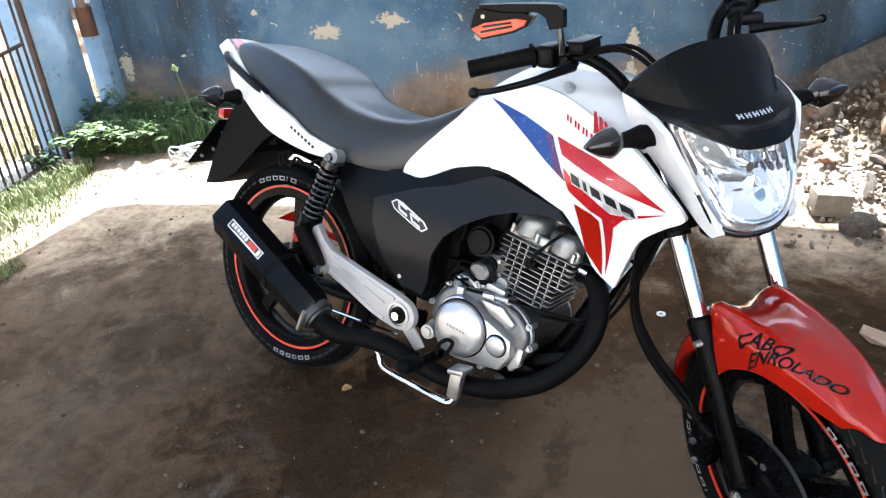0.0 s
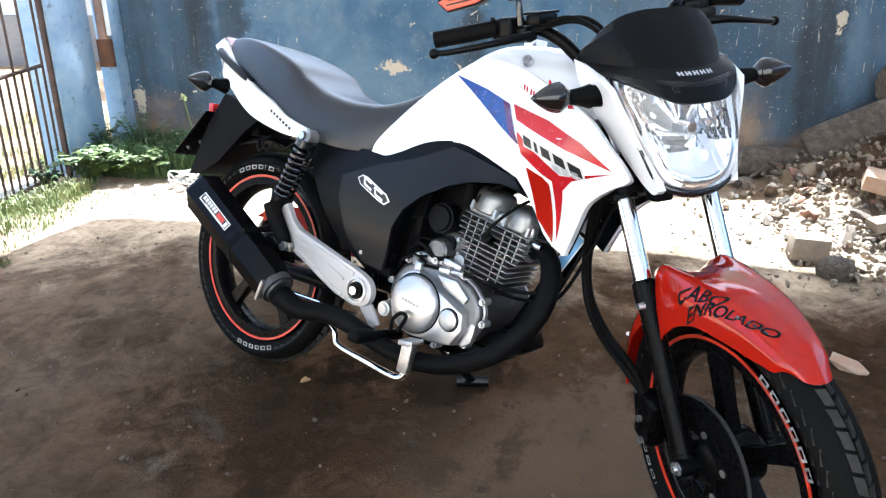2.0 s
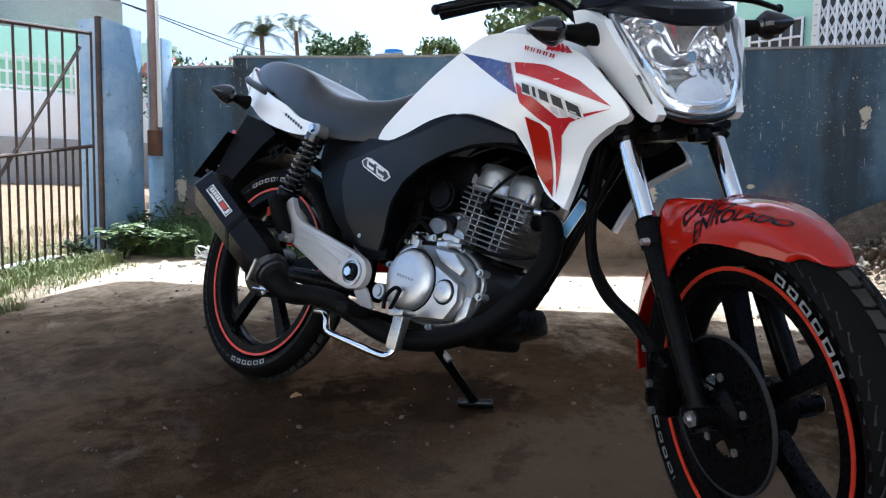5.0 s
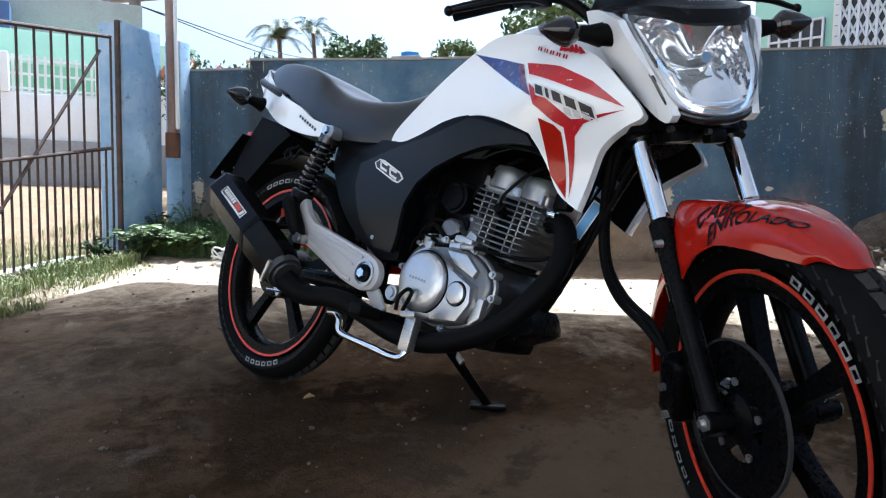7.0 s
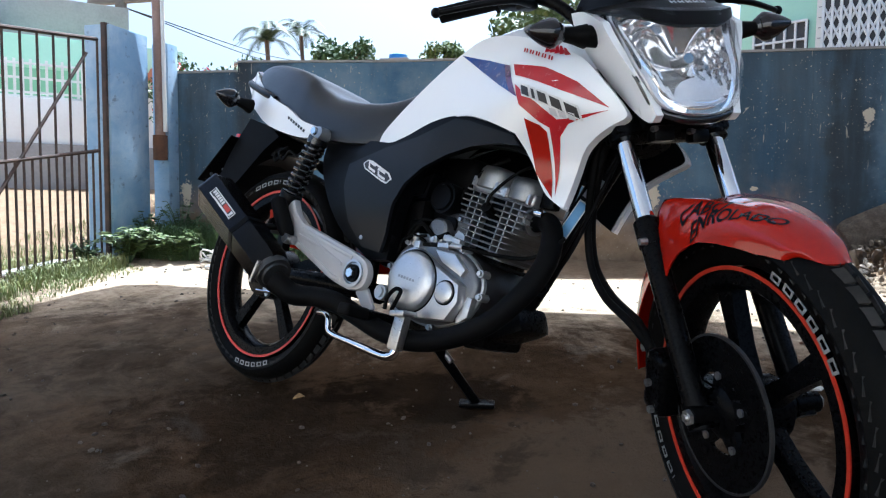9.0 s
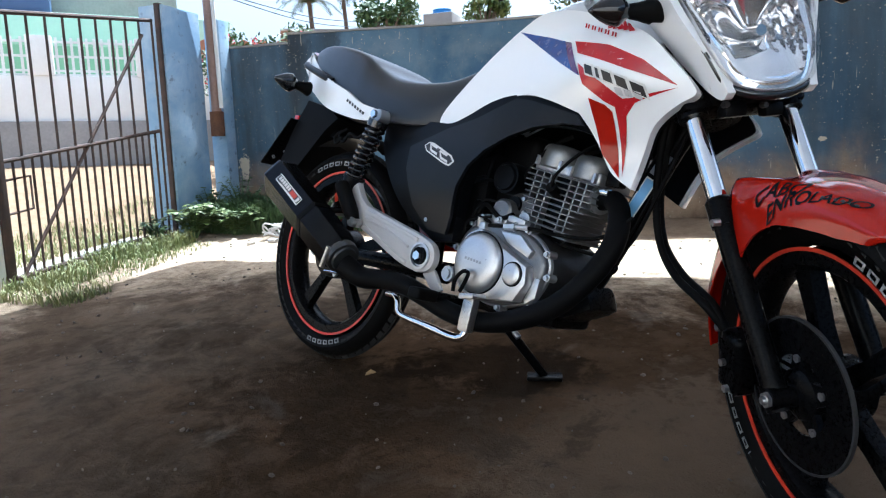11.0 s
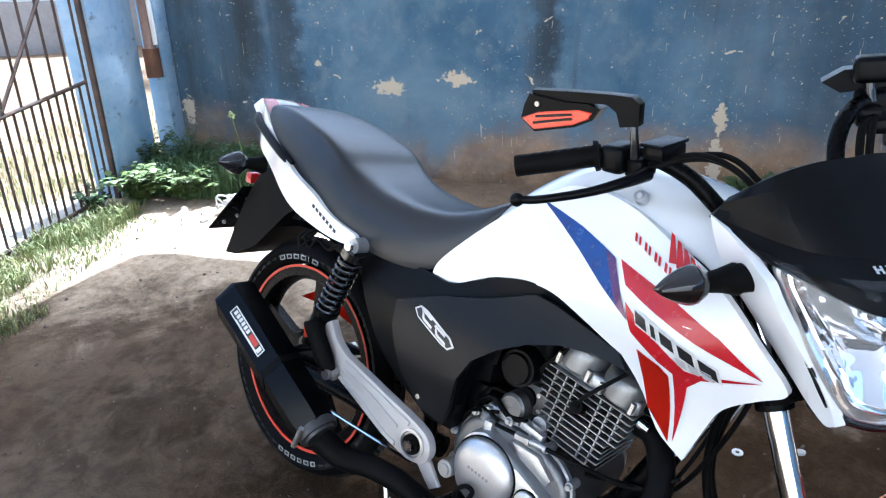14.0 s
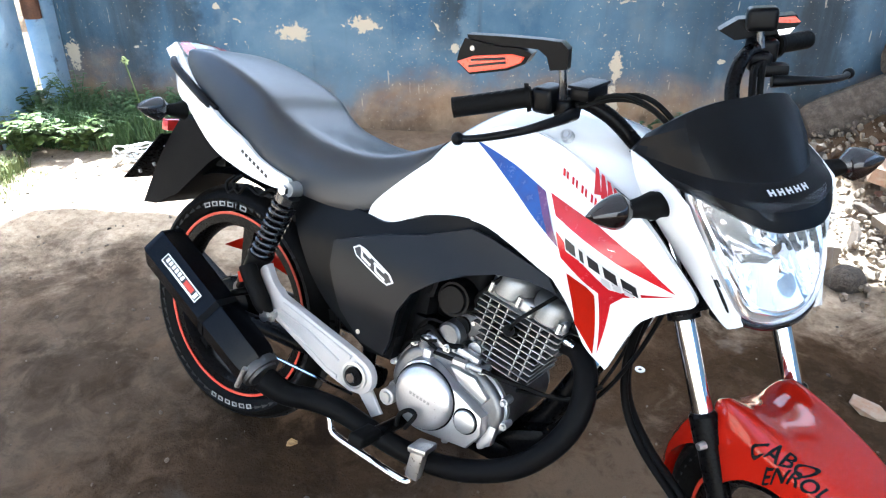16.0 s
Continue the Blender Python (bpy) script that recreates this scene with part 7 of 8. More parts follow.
part("left_cover", plate(COVER_E, 0.08, 0.13, 0.012, 3), SATIN_ALLOY, crank)

# ---- exhaust ----
bm = bmesh.new()
add_tube(bm, [(0.82, -0.03, 0.53), (0.862, -0.045, 0.532), (0.895, -0.07, 0.5), (0.906, -0.095, 0.44), (0.885, -0.12, 0.375), (0.83, -0.135, 0.308), (0.745, -0.145, 0.26), (0.66, -0.15, 0.238), (0.58, -0.162, 0.242), (0.52, -0.178, 0.26), (0.46, -0.195, 0.278), (0.4, -0.208, 0.28), (0.34, -0.225, 0.274), (0.29, -0.245, 0.295)], [0.019, 0.021] + [0.022] * 8 + [0.023, 0.023, 0.025, 0.028], 18, 6)
exhaust = part("exhaust_pipe", bm, MATT_BLACK, bike, "matt black exhaust pipe")
bm = cyl((0.812, -0.03, 0.535), (0.83, -0.036, 0.532), 0.03, 0.03, 20)
part("exhaust_flange", bm, CAST_ALLOY, exhaust)
part("flange_bolt", cyl((0.84, -0.06, 0.548), (0.86, -0.064, 0.545), 0.009, 0.008, 10), CHROME, exhaust)
E0, E1 = Vector((0.285, -0.25, 0.312)), Vector((-0.045, -0.254, 0.486))


def can_up():
    d = (E1 - E0).normalized()
    return Vector((-d.z, 0, d.x)) * (1 if d.x > 0 else -1)


def muffler_ring(t, k):
    """Six-sided can with an edge facing outward."""
    c, up = E0.lerp(E1, t), can_up()
    out = []
    for q in range(36):
        a = 2 * math.pi * q / 36
        r = math.cos(math.pi / 6) / math.cos(a % (math.pi / 3) - math.pi / 6)
        out.append(c + up * 0.058 * k * r * math.sin(a) + Vector((0, -0.05, 0)) * k * r * math.cos(a))
    return out


bm = bmesh.new()
skin(bm, [muffler_ring(0.0, 0.6), muffler_ring(0.03, 0.82), muffler_ring(0.07, 0.9), muffler_ring(0.5, 0.96), muffler_ring(0.97, 1.0)])
muf = part("silencer", bm, CAN_BLACK, exhaust, "glossy black six-sided silencer can", angle=20)
bm = bmesh.new()
skin(bm, [muffler_ring(0.965, 1.008), muffler_ring(0.972, 1.012), muffler_ring(0.99, 0.99), muffler_ring(1.005, 0.93), muffler_ring(1.008, 0.85), muffler_ring(0.985, 0.7)])
part("end_cap", bm, CAN_BLACK, muf, angle=20)
bm = bmesh.new()
skin(bm, [muffler_ring(0.4, 0.94), muffler_ring(0.4, 0.975), muffler_ring(0.44, 0.98), muffler_ring(0.44, 0.945)], True, False)
part("strap", bm, MATT_BLACK, muf)
bm = bmesh.new()
d = (E1 - E0).normalized()
add_cyl(bm, E0 - d * 0.006, E0 + d * 0.012, 0.041, 0.043, 28)
add_cyl(bm, E0 - d * 0.012, E0 - d * 0.006, 0.031, 0.033, 28)
part("clamp", bm, DARK_ALLOY, exhaust, "dark steel exhaust clamp")
part("clamp_bolt", cyl(E0 + Vector((0.0, -0.045, 0.02)), E0 + Vector((-0.02, -0.042, -0.03)), 0.006, None, 8), STEEL, exhaust)
# maker's sticker: white field, dark blocks, red end
def on_can(t, q, lift):
    """A point on the facet that faces outward and up; q: 0 at its lower edge, 1 at its upper edge."""
    k = 0.955 + 0.045 * t
    low, high = Vector((0, -0.05 * k, 0)), Vector((0, -0.025 * k, 0)) + can_up() * 0.0502 * k
    nrm = Vector((0, -0.87, 0)) + can_up() * 0.5
    return E0.lerp(E1, t) + low.lerp(high, q) + nrm * lift


STICKER = [("can_sticker", 0.52, 0.86, 0.28, 0.68, WHITE_DECAL, 0.0015), ("sticker_field", 0.527, 0.853, 0.33, 0.63, BLACK_DECAL, 0.0021), ("sticker_red", 0.575, 0.655, 0.4, 0.6, RED_STRIPE, 0.0027), ("sticker_bar", 0.55, 0.79, 0.33, 0.37, WHITE_DECAL, 0.0027), ("sticker_flag", 0.535, 0.56, 0.36, 0.6, WHITE_DECAL, 0.0027)]
STICKER += [("sticker_block", 0.67 + 0.029 * i, 0.691 + 0.029 * i, 0.42, 0.6, WHITE_DECAL, 0.0027) for i in range(6)]
for name, t0, t1, v0, v1, mt, lift in STICKER:
    bm = bmesh.new()
    bm.faces.new([bm.verts.new(on_can(t, v, lift)) for t, v in ((t0, v0), (t1, v0), (t1, v1), (t0, v1))])
    part(name, bm, mt, muf)
bm = tube([(0.1, -0.21, 0.40), (0.13, -0.19, 0.42), (0.16, -0.15, 0.43)], 0.009, 10)
part("can_hanger", bm, BLACK_METAL, exhaust)

# ---- rear suspension, swing arm, foot rests ----
for s in (-1, 1):
    top, bot = Vector((0.222, s * 0.158, 0.678)), Vector((0.122, s * 0.158, 0.425))
    ax = (bot - top).normalized()
    bm = bmesh.new()
    add_cyl(bm, top + Vector((0, -s * 0.022, 0)), top + Vector((0, s * 0.012, 0)), 0.0165, 0.0155, 22)
    shock = part("shock_absorber", bm, CAST_ALLOY, bike, "black coil shock absorber")
    part("shock_bolt", cyl(top + Vector((0, s * 0.02, 0)), top + Vector((0, s * 0.028, 0)), 0.011, 0.01, 6), CHROME, shock)
    part("damper", cyl(top + ax * 0.02, bot - ax * 0.01, 0.013, 0.013, 18), BLACK_METAL, shock)
    part("shock_collar", cyl(top + ax * 0.012, top + ax * 0.03, 0.026, 0.026, 22), GLOSS_BLACK, shock)
    u = ax.orthogonal().normalized()
    w = ax.cross(u)
    turns, pts = 9.5, []
    for i in range(int(turns * 12) + 1):
        a = 2 * math.pi * i / 12
        pts.append(top + ax * (0.03 + 0.15 * i / (turns * 12)) + (u * math.cos(a) + w * math.sin(a)) * 0.0225)
    part("spring", tube(pts, 0.0048, 7, 0), GLOSS_BLACK, shock)
    bm = bmesh.new()
    add_cyl(bm, top + ax * 0.178, bot + ax * 0.0, 0.0265, 0.024, 20)
    add_cyl(bm, top + ax * 0.172, top + ax * 0.182, 0.029, 0.029, 20)
    part("shock_shroud", bm, BLACK_PLASTIC, shock)
    part("shock_sticker", plate([(0, 0), (0.012, 0.004), (0.003, 0.026), (-0.008, 0.022)], 0, 0.001), RED_STRIPE, shock).matrix_basis = Matrix.Translation(bot + Vector((0.005, s * 0.026, 0.018)))
    part("shock_foot", cyl(bot + Vector((0, -s * 0.02, 0)), bot + Vector((0, s * 0.022, 0)), 0.017, 0.017, 18), CAST_ALLOY, shock)
    bm = bmesh.new()
    add_tube(bm, [(0.47, s * 0.075, 0.315), (0.3, s * 0.085, 0.315), (0.12, s * 0.092, 0.31), (-0.045, s * 0.092, 0.302)], [0.024, 0.022, 0.02, 0.016], 12, 4)
    part("swing_arm", bm, BLACK_METAL, bike, "black swing arm")
    bm = cyl((-0.02, s * 0.06, 0.302), (-0.02, s * 0.112, 0.302), 0.011, None, 14)
    add_cyl(bm, (-0.02, s * 0.108, 0.302), (-0.02, s * 0.12, 0.302), 0.015, None, 6)
    part("rear_axle_nut", bm, STEEL, bike)
    # cast bracket that carries the foot rest and the pillion rest
    BR = curve_outline([(0.165, 0.488, 0), (0.188, 0.502, 0), (0.212, 0.468), (0.244, 0.446, 0), (0.36, 0.418), (0.47, 0.391), (0.502, 0.37), (0.507, 0.34), (0.49, 0.318), (0.455, 0.311, 0), (0.386, 0.326), (0.3, 0.36), (0.235, 0.385, 0), (0.2, 0.398, 0), (0.192, 0.43)], 4)
    bracket = part("footrest_bracket", plate(BR if s < 0 else BR[::-1], s * 0.15, s * 0.168, 0.004, 2), BRACKET, bike, "silver cast footrest bracket")
    part("bracket_strip", plate([(0.47, 0.33), (0.498, 0.322), (0.53, 0.283), (0.508, 0.266), (0.462, 0.308)][::int(-s)], s * 0.142, s * 0.15, 0.002, 1), BRACKET, bracket)
    for RIB in ([(0.25, 0.436), (0.36, 0.411), (0.45, 0.389), (0.447, 0.381), (0.36, 0.401), (0.25, 0.425)], [(0.24, 0.4), (0.3, 0.378), (0.39, 0.339), (0.42, 0.333), (0.42, 0.324), (0.385, 0.33), (0.3, 0.366), (0.238, 0.39)], [(0.24, 0.419), (0.33, 0.4), (0.42, 0.368), (0.418, 0.362), (0.33, 0.393), (0.24, 0.411)]):
        part("bracket_rib", plate(RIB if s < 0 else RIB[::-1], s * 0.167, s * 0.172, 0.0015, 1), BRACKET, bracket)
    bm = lathe([(0.001, s * 0.168), (0.03, s * 0.168), (0.031, s * 0.174), (0.026, s * 0.1745), (0.024, s * 0.17), (0.001, s * 0.17)], Matrix.Translation((0.464, 0, 0.35)), 32)
    part("pivot_ring", bm, SATIN_ALLOY, bracket)
    bm = cyl((0.464, s * 0.168, 0.35), (0.464, s * 0.176, 0.35), 0.021, 0.02, 24)
    part("pivot_cap", bm, BLACK_METAL, bracket)
    part("pivot_bolt", cyl((0.464, s * 0.174, 0.35), (0.464, s * 0.184, 0.35), 0.012, 0.011, 6), CHROME, bracket)
    bm = tube([(0.152, s * 0.19, 0.492), (0.158, s * 0.19, 0.484), (0.205, s * 0.188, 0.425), (0.222, s * 0.184, 0.402)], [0.017, 0.02, 0.02, 0.014], 16, 4)
    part("pillion_rest", bm, RUBBER, bracket, "folded pillion foot rest")
    bm = cyl((0.225, s * 0.165, 0.4), (0.225, s * 0.2, 0.4), 0.012, None, 12)
    add_box(bm, (0.035, 0.014, 0.022), Matrix.Translation((0.222, s * 0.182, 0.398)), 0.004)
    part("rest_hinge", bm, STEEL, bracket)
    # rider's foot rest on the cross tube under the engine
    bm = bmesh.new()
    add_tube(bm, [(0.555, s * 0.1, 0.262), (0.553, s * 0.17, 0.268), (0.552, s * 0.2, 0.27)], [0.014, 0.013, 0.013], 12, 3)
    part("footrest_bar", bm, BLACK_METAL, bike)
    bm = bmesh.new()
    add_box(bm, (0.036, 0.066, 0.027), Matrix.Translation((0.548, s * 0.222, 0.272)) @ Matrix.Rotation(s * radians(4), 4, "X"), 0.009, 3)
    part("footrest_rubber", bm, RUBBER, bike, "black rubber foot rest")
# brake rod, drum lever and chain case
part("brake_rod", tube([(0.43, -0.115, 0.272), (0.2, -0.11, 0.262), (0.02, -0.1, 0.25)], 0.0042, 8), CHROME, bike)
bm = bmesh.new()
add_plate(bm, [(-0.015, 0.302), (0.01, 0.31), (0.05, 0.245), (0.04, 0.236)], -0.082, -0.073, 0.002)
part("drum_lever", bm, CAST_ALLOY, bike)
bm = lathe([(0.001, -0.072), (0.045, -0.072), (0.068, -0.066), (0.072, -0.05), (0.001, -0.05)], Matrix.Translation((-0.02, 0, 0.302)), 40)
part("drum_plate", bm, BLACK_METAL, bike)
part("chain_case", plate(curve_outline([(-0.225, 0.382, 0), (-0.13, 0.432), (0.0, 0.45), (0.1, 0.45), (0.3, 0.425), (0.34, 0.37, 0), (0.2, 0.356), (0.06, 0.366), (-0.1, 0.388)]), 0.085, 0.11, 0.006, 2), RED_PAINT, bike, "red chain guard")
# chrome brake pedal loop
bm = tube([(0.36, -0.155, 0.243), (0.405, -0.172, 0.246), (0.425, -0.178, 0.238), (0.435, -0.18, 0.216), (0.46, -0.182, 0.207), (0.53, -0.184, 0.202), (0.61, -0.184, 0.196), (0.642, -0.184, 0.199), (0.652, -0.182, 0.215), (0.65, -0.178, 0.255), (0.648, -0.176, 0.285)], [0.0065, 0.007, 0.007, 0.0075, 0.008, 0.0085, 0.009, 0.0095, 0.01, 0.01, 0.01], 12, 5)
pedal = part("brake_pedal", bm, CHROME, bike, "chrome brake pedal")
bm = bmesh.new()
add_box(bm, (0.04, 0.045, 0.012), Matrix.Translation((0.66, -0.19, 0.29)) @ Matrix.Rotation(radians(-10), 4, "Y"), 0.004, 2)
add_box(bm, (0.03, 0.024, 0.075), Matrix.Translation((0.65, -0.181, 0.25)) @ Matrix.Rotation(radians(4), 4, "Y"), 0.007, 2)
part("pedal_pad", bm, STEEL, pedal, "worn steel pad")
# rear mudguard inner and wiring under the tail
bm = bmesh.new()
rings = []
for i in range(13):
    a = radians(60 + 62 * i / 12)
    rings.append([(-0.02 + r * math.cos(a), y, 0.302 + r * math.sin(a)) for r, y in ((0.335, -0.07), (0.345, -0.05), (0.35, 0), (0.345, 0.05), (0.335, 0.07), (0.338, 0.05), (0.343, 0), (0.338, -0.05))])
skin(bm, rings)
part("inner_mudguard", bm, BLACK_PLASTIC, bike)
part("tail_wire", tube([(0.02, -0.105, 0.655), (0.005, -0.118, 0.635), (0.03, -0.12, 0.615), (0.05, -0.118, 0.64), (0.09, -0.118, 0.628), (0.13, -0.118, 0.65), (0.16, -0.12, 0.635)], 0.004, 8), RUBBER, bike)
part("tail_wire", tube([(0.0, -0.108, 0.65), (-0.012, -0.12, 0.63), (0.0, -0.122, 0.61), (0.02, -0.118, 0.63)], 0.004, 8), RUBBER, bike)
# loose hose loop and cables along the down tube
part("breather_hose", tube([(0.95, -0.03, 0.6), (0.93, -0.045, 0.52), (0.9, -0.05, 0.44), (0.87, -0.05, 0.40), (0.885, -0.055, 0.385), (0.9, -0.055, 0.4), (0.88, -0.05, 0.415)], 0.0035, 8), RUBBER, bike)
part("clutch_cable", tube([(1.0, -0.04, 0.72), (0.97, -0.06, 0.58), (0.91, -0.04, 0.45), (0.84, -0.03, 0.42), (0.78, -0.09, 0.43)], 0.0042, 8), RUBBER, bike)

# side stand on the left: reaches down to the ground
IB = bike.matrix_world.inverted()
foot_w = Vector((0.02, 1.662, 0.0))
foot_w.z = ground_z(foot_w.x, foot_w.y) + 0.012
foot = IB @ foot_w
part("side_stand", tube([(0.53, 0.07, 0.245), (0.55, 0.085, 0.21), tuple(foot)], [0.014, 0.013, 0.011], 12, 4), BLACK_METAL, bike, "black side stand")
fm = IB @ Matrix.Translation(foot_w) @ Matrix.Rotation(radians(10), 4, "Z")
bm = bmesh.new()
add_box(bm, (0.09, 0.045, 0.012), fm, 0.004)
part("stand_foot", bm, BLACK_METAL, bike)
part("stand_spring", tube([(0.5, 0.085, 0.25), (0.58, 0.1, 0.19)], 0.008, 8, 0), STEEL, bike)


# ---- rubble heap against the wall ----
def heap(x, y):
    """Height of the rubble over the yard."""
    a = smooth01(1.05, 2.6, x + 0.25 * (y - 3.0)) * smooth01(2.15, 3.5, y)
    return 0.62 * a


def heap_base():
    bm = bmesh.new()
    n = 34
    grid = []
    for j in range(n + 1):
        y = 2.2 + 1.53 * j / n
        row = []
        for i in range(n + 1):
            x = 1.05 + 3.0 * i / n
            row.append(bm.verts.new((x, y, ground_z(x, y) - 0.015 + heap(x, y) * 0.92 + 0.02 * noise.noise((x * 7, y * 7, 2)))))
        grid.append(row)
    for j in range(n):
        for i in range(n):
            bm.faces.new((grid[j][i], grid[j][i + 1], grid[j + 1][i + 1], grid[j + 1][i]))
    return bm


rubble = thing("rubble_heap", "heap of broken bricks, mortar and stones by the wall", "rubble", (1.6, 3.0, 0.15))
base = part("soil", heap_base(), GROUND_DIRT, rubble)
base.matrix_parent_inverse = Matrix.Translation(-rubble.location)


def place(ob, x, y, z, parent_loc, rng, tilt=40):
    ob.matrix_basis = Matrix.Translation(Vector((x, y, z)) - parent_loc) @ pose(0, 0, 0, rng.uniform(-tilt, tilt), rng.uniform(-tilt, tilt), rng.uniform(0, 360))


def rubble_pieces():
    rng = random.Random(41)
    kinds = []
    for k in range(14):
        m = (RUBBLE_STONE, RUBBLE_BRICK, RUBBLE_DARK, CLOD, RUBBLE_PALE, CLOD, RUBBLE_STONE)[k % 7]
        sz = (1.0, rng.uniform(0.35, 0.8), rng.uniform(0.14, 0.36))
        o = link("stone", rock(sz, rng, 1 if k % 2 else 2, 0.3), m, True, 30)
        o.parent = rubble
        kinds.append(o)
    spots = []
    for i in range(300):
        while True:
            x, y = rng.uniform(0.95, 2.6), rng.uniform(2.3, 3.66)
            if rng.random() < 0.15 + 0.85 * smooth01(1.0, 1.5, x + 0.2 * (y - 3)):
                break
        spots.append((x, y))
    for i, (x, y) in enumerate(spots):
        o = kinds[i] if i < len(kinds) else new("stone", kinds[rng.randrange(len(kinds))].data)
        o.parent = rubble
        size = rng.choice((0.04, 0.05, 0.06, 0.07, 0.08, 0.09, 0.1, 0.12)) * rng.uniform(0.8, 1.25)
        place(o, x, y, ground_z(x, y) + heap(x, y) + size * 0.12, rubble.location, rng)
        o.scale = (size,) * 3
    grit = bmesh.new()
    for i in range(2400):
        x, y = rng.uniform(0.75, 2.4), rng.uniform(2.35, 3.6)
        if rng.random() > 0.1 + 0.9 * smooth01(0.9, 1.5, x):
            continue
        s = rng.choice((0.006, 0.009, 0.012, 0.016, 0.022, 0.028, 0.034)) * rng.uniform(0.8, 1.2)
        bmesh.ops.create_icosphere(grit, subdivisions=1, radius=s * 0.6, matrix=Matrix.Translation((x, y, ground_z(x, y) + heap(x, y) + s * 0.3)) @ pose(0, 0, 0, rng.uniform(0, 90), rng.uniform(0, 90), rng.uniform(0, 90)) @ Matrix.Diagonal((1, rng.uniform(0.5, 1), rng.uniform(0.4, 0.8), 1)))
    for v in grit.verts:
        v.co += Vector((noise.noise(v.co * 90), noise.noise(v.co * 90 + Vector((7, 0, 0))), noise.noise(v.co * 90 + Vector((0, 7, 0))))) * 0.004
    g = part("grit", grit, RUBBLE_PALE, rubble, smooth=False)
    g["kind"] = "stuff"
    g.matrix_parent_inverse = Matrix.Translation(-rubble.location)


rubble_pieces()


def lump(name, label, category, size, at, turn, material, seed, n=3, jag=0.16, group=""):
    rng = random.Random(seed)
    o = tagged(link(name, rock([s / 0.74 for s in size], rng, n, jag), material, True, 35), label, category, group)
    o.matrix_world = pose(*at, *turn)
    return o


gz = lambda x, y: ground_z(x, y)
lump("concrete_chunk", "large grey-brown slab of pebbly concrete leaning on the rubble", "concrete", (0.46, 0.13, 0.26), (1.62, 3.56, 0.47), (-14, -24, 4), RUBBLE_DARK, 3, 5, 0.22)
lump("concrete_chunk", "grey-brown concrete slab on the rubble", "concrete", (0.46, 0.16, 0.22), (1.86, 3.46, 0.36), (-16, -18, 6), RUBBLE_DARK, 5, 4, 0.12)
lump("concrete_chunk", "broken concrete piece on top of the rubble", "concrete", (0.34, 0.16, 0.17), (1.86, 3.62, 0.7), (0, 6, 2), RUBBLE_DARK, 6, 4, 0.12)
lump("concrete_chunk", "grey concrete piece against the wall", "concrete", (0.4, 0.2, 0.2), (2.25, 3.55, 0.66), (0, -10, 8), RUBBLE_STONE, 7, 4, 0.12)
lump("concrete_block", "worn grey-brown concrete block against the wall", "concrete block", (0.42, 0.16, 0.16), (1.28, 3.64, 0.31), (0, 4, 2), RUBBLE_DARK, 9, 4, 0.06)
lump("stone", "upright pale brown broken stone by the rubble", "stone", (0.07, 0.06, 0.13), (1.36, 3.42, 0.3), (10, 14, 0), RUBBLE_PALE, 12, 2)
lump("stone", "pale brown stone near the wall foot", "stone", (0.09, 0.07, 0.06), (0.98, 3.6, 0.255), (0, 10, 20), RUBBLE_PALE, 13, 2)
lump("stone", "grey stone near the wall foot", "stone", (0.08, 0.06, 0.05), (1.1, 3.5, 0.245), (10, 0, 50), RUBBLE_STONE, 14, 2)
lump("stone", "dark grey stone at the rubble's edge", "stone", (0.11, 0.09, 0.075), (1.21, 2.51, 0.155), (0, 6, 30), RUBBLE_DARK, 15, 3)
lump("stone", "pale orange broken shard lying on the dirt", "stone", (0.09, 0.045, 0.026), (1.05, 1.885, 0.082), (14, 12, -28), RUBBLE_SHARD, 16, 1, 0.4)
lump("stone", "brown stone lying on the dirt", "stone", (0.1, 0.085, 0.06), (1.28, 2.1, 0.105), (4, 8, 40), CLOD, 19, 2, 0.25)
lump("stone", "brown stone half sunk in the dirt", "stone", (0.075, 0.065, 0.04), (1.1, 1.54, 0.045), (4, 8, 40), CLOD, 17, 2, 0.3)
lump("stone", "broken concrete piece among the weeds", "stone", (0.3, 0.1, 0.16), (-1.95, 3.6, 0.29), (14, 6, 5), RUBBLE_STONE, 18, 3)
for i, (x, y, s, m) in enumerate([(-1.72, 3.12, 0.05, LITTER), (-1.62, 3.1, 0.03, LITTER), (-1.82, 3.06, 0.04, LITTER), (0.95, 2.86, 0.03, LITTER), (1.02, 3.32, 0.035, LITTER), (0.62, 2.02, 0.022, LITTER), (0.88, 1.98, 0.03, LITTER)]):
    lump("pebble", "small pale pebble on the dirt", "pebble", (s, s * 0.8, s * 0.5), (x, y, gz(x, y) + s * 0.18), (0, 0, 40 * i), m, 60 + i, 2, 0.2, "pebbles on the dirt")


def cut_brick(name, label, at, turn, size, material):
    bm = bmesh.new()
    add_box(bm, size, None, 0.008, 2)
    for v in bm.verts:
        v.co += Vector((noise.noise(v.co * 30), noise.noise(v.co * 30 + Vector((5, 0, 0))), noise.noise(v.co * 30 + Vector((9, 0, 0))))) * 0.005
    o = tagged(link(name, bm, material, True, 35), label, "brick")
    o.matrix_world = pose(*at, *turn)


cut_brick("brick", "pale yellowish brick on the sunlit ground", (1.152, 2.65, gz(1.152, 2.65) + 0.042), (0, 3, -4), (0.13, 0.1, 0.088), RUBBLE_PALE)
cut_brick("broken_block", "pale broken block on the rubble", (1.58, 3.02, 0.35), (10, 12, -18), (0.26, 0.12, 0.07), RUBBLE_SHARD)
cut_brick("broken_block", "pale mortar-coated broken block on the rubble", (1.5, 2.83, 0.25), (4, -10, 12), (0.17, 0.08, 0.045), RUBBLE_PALE)

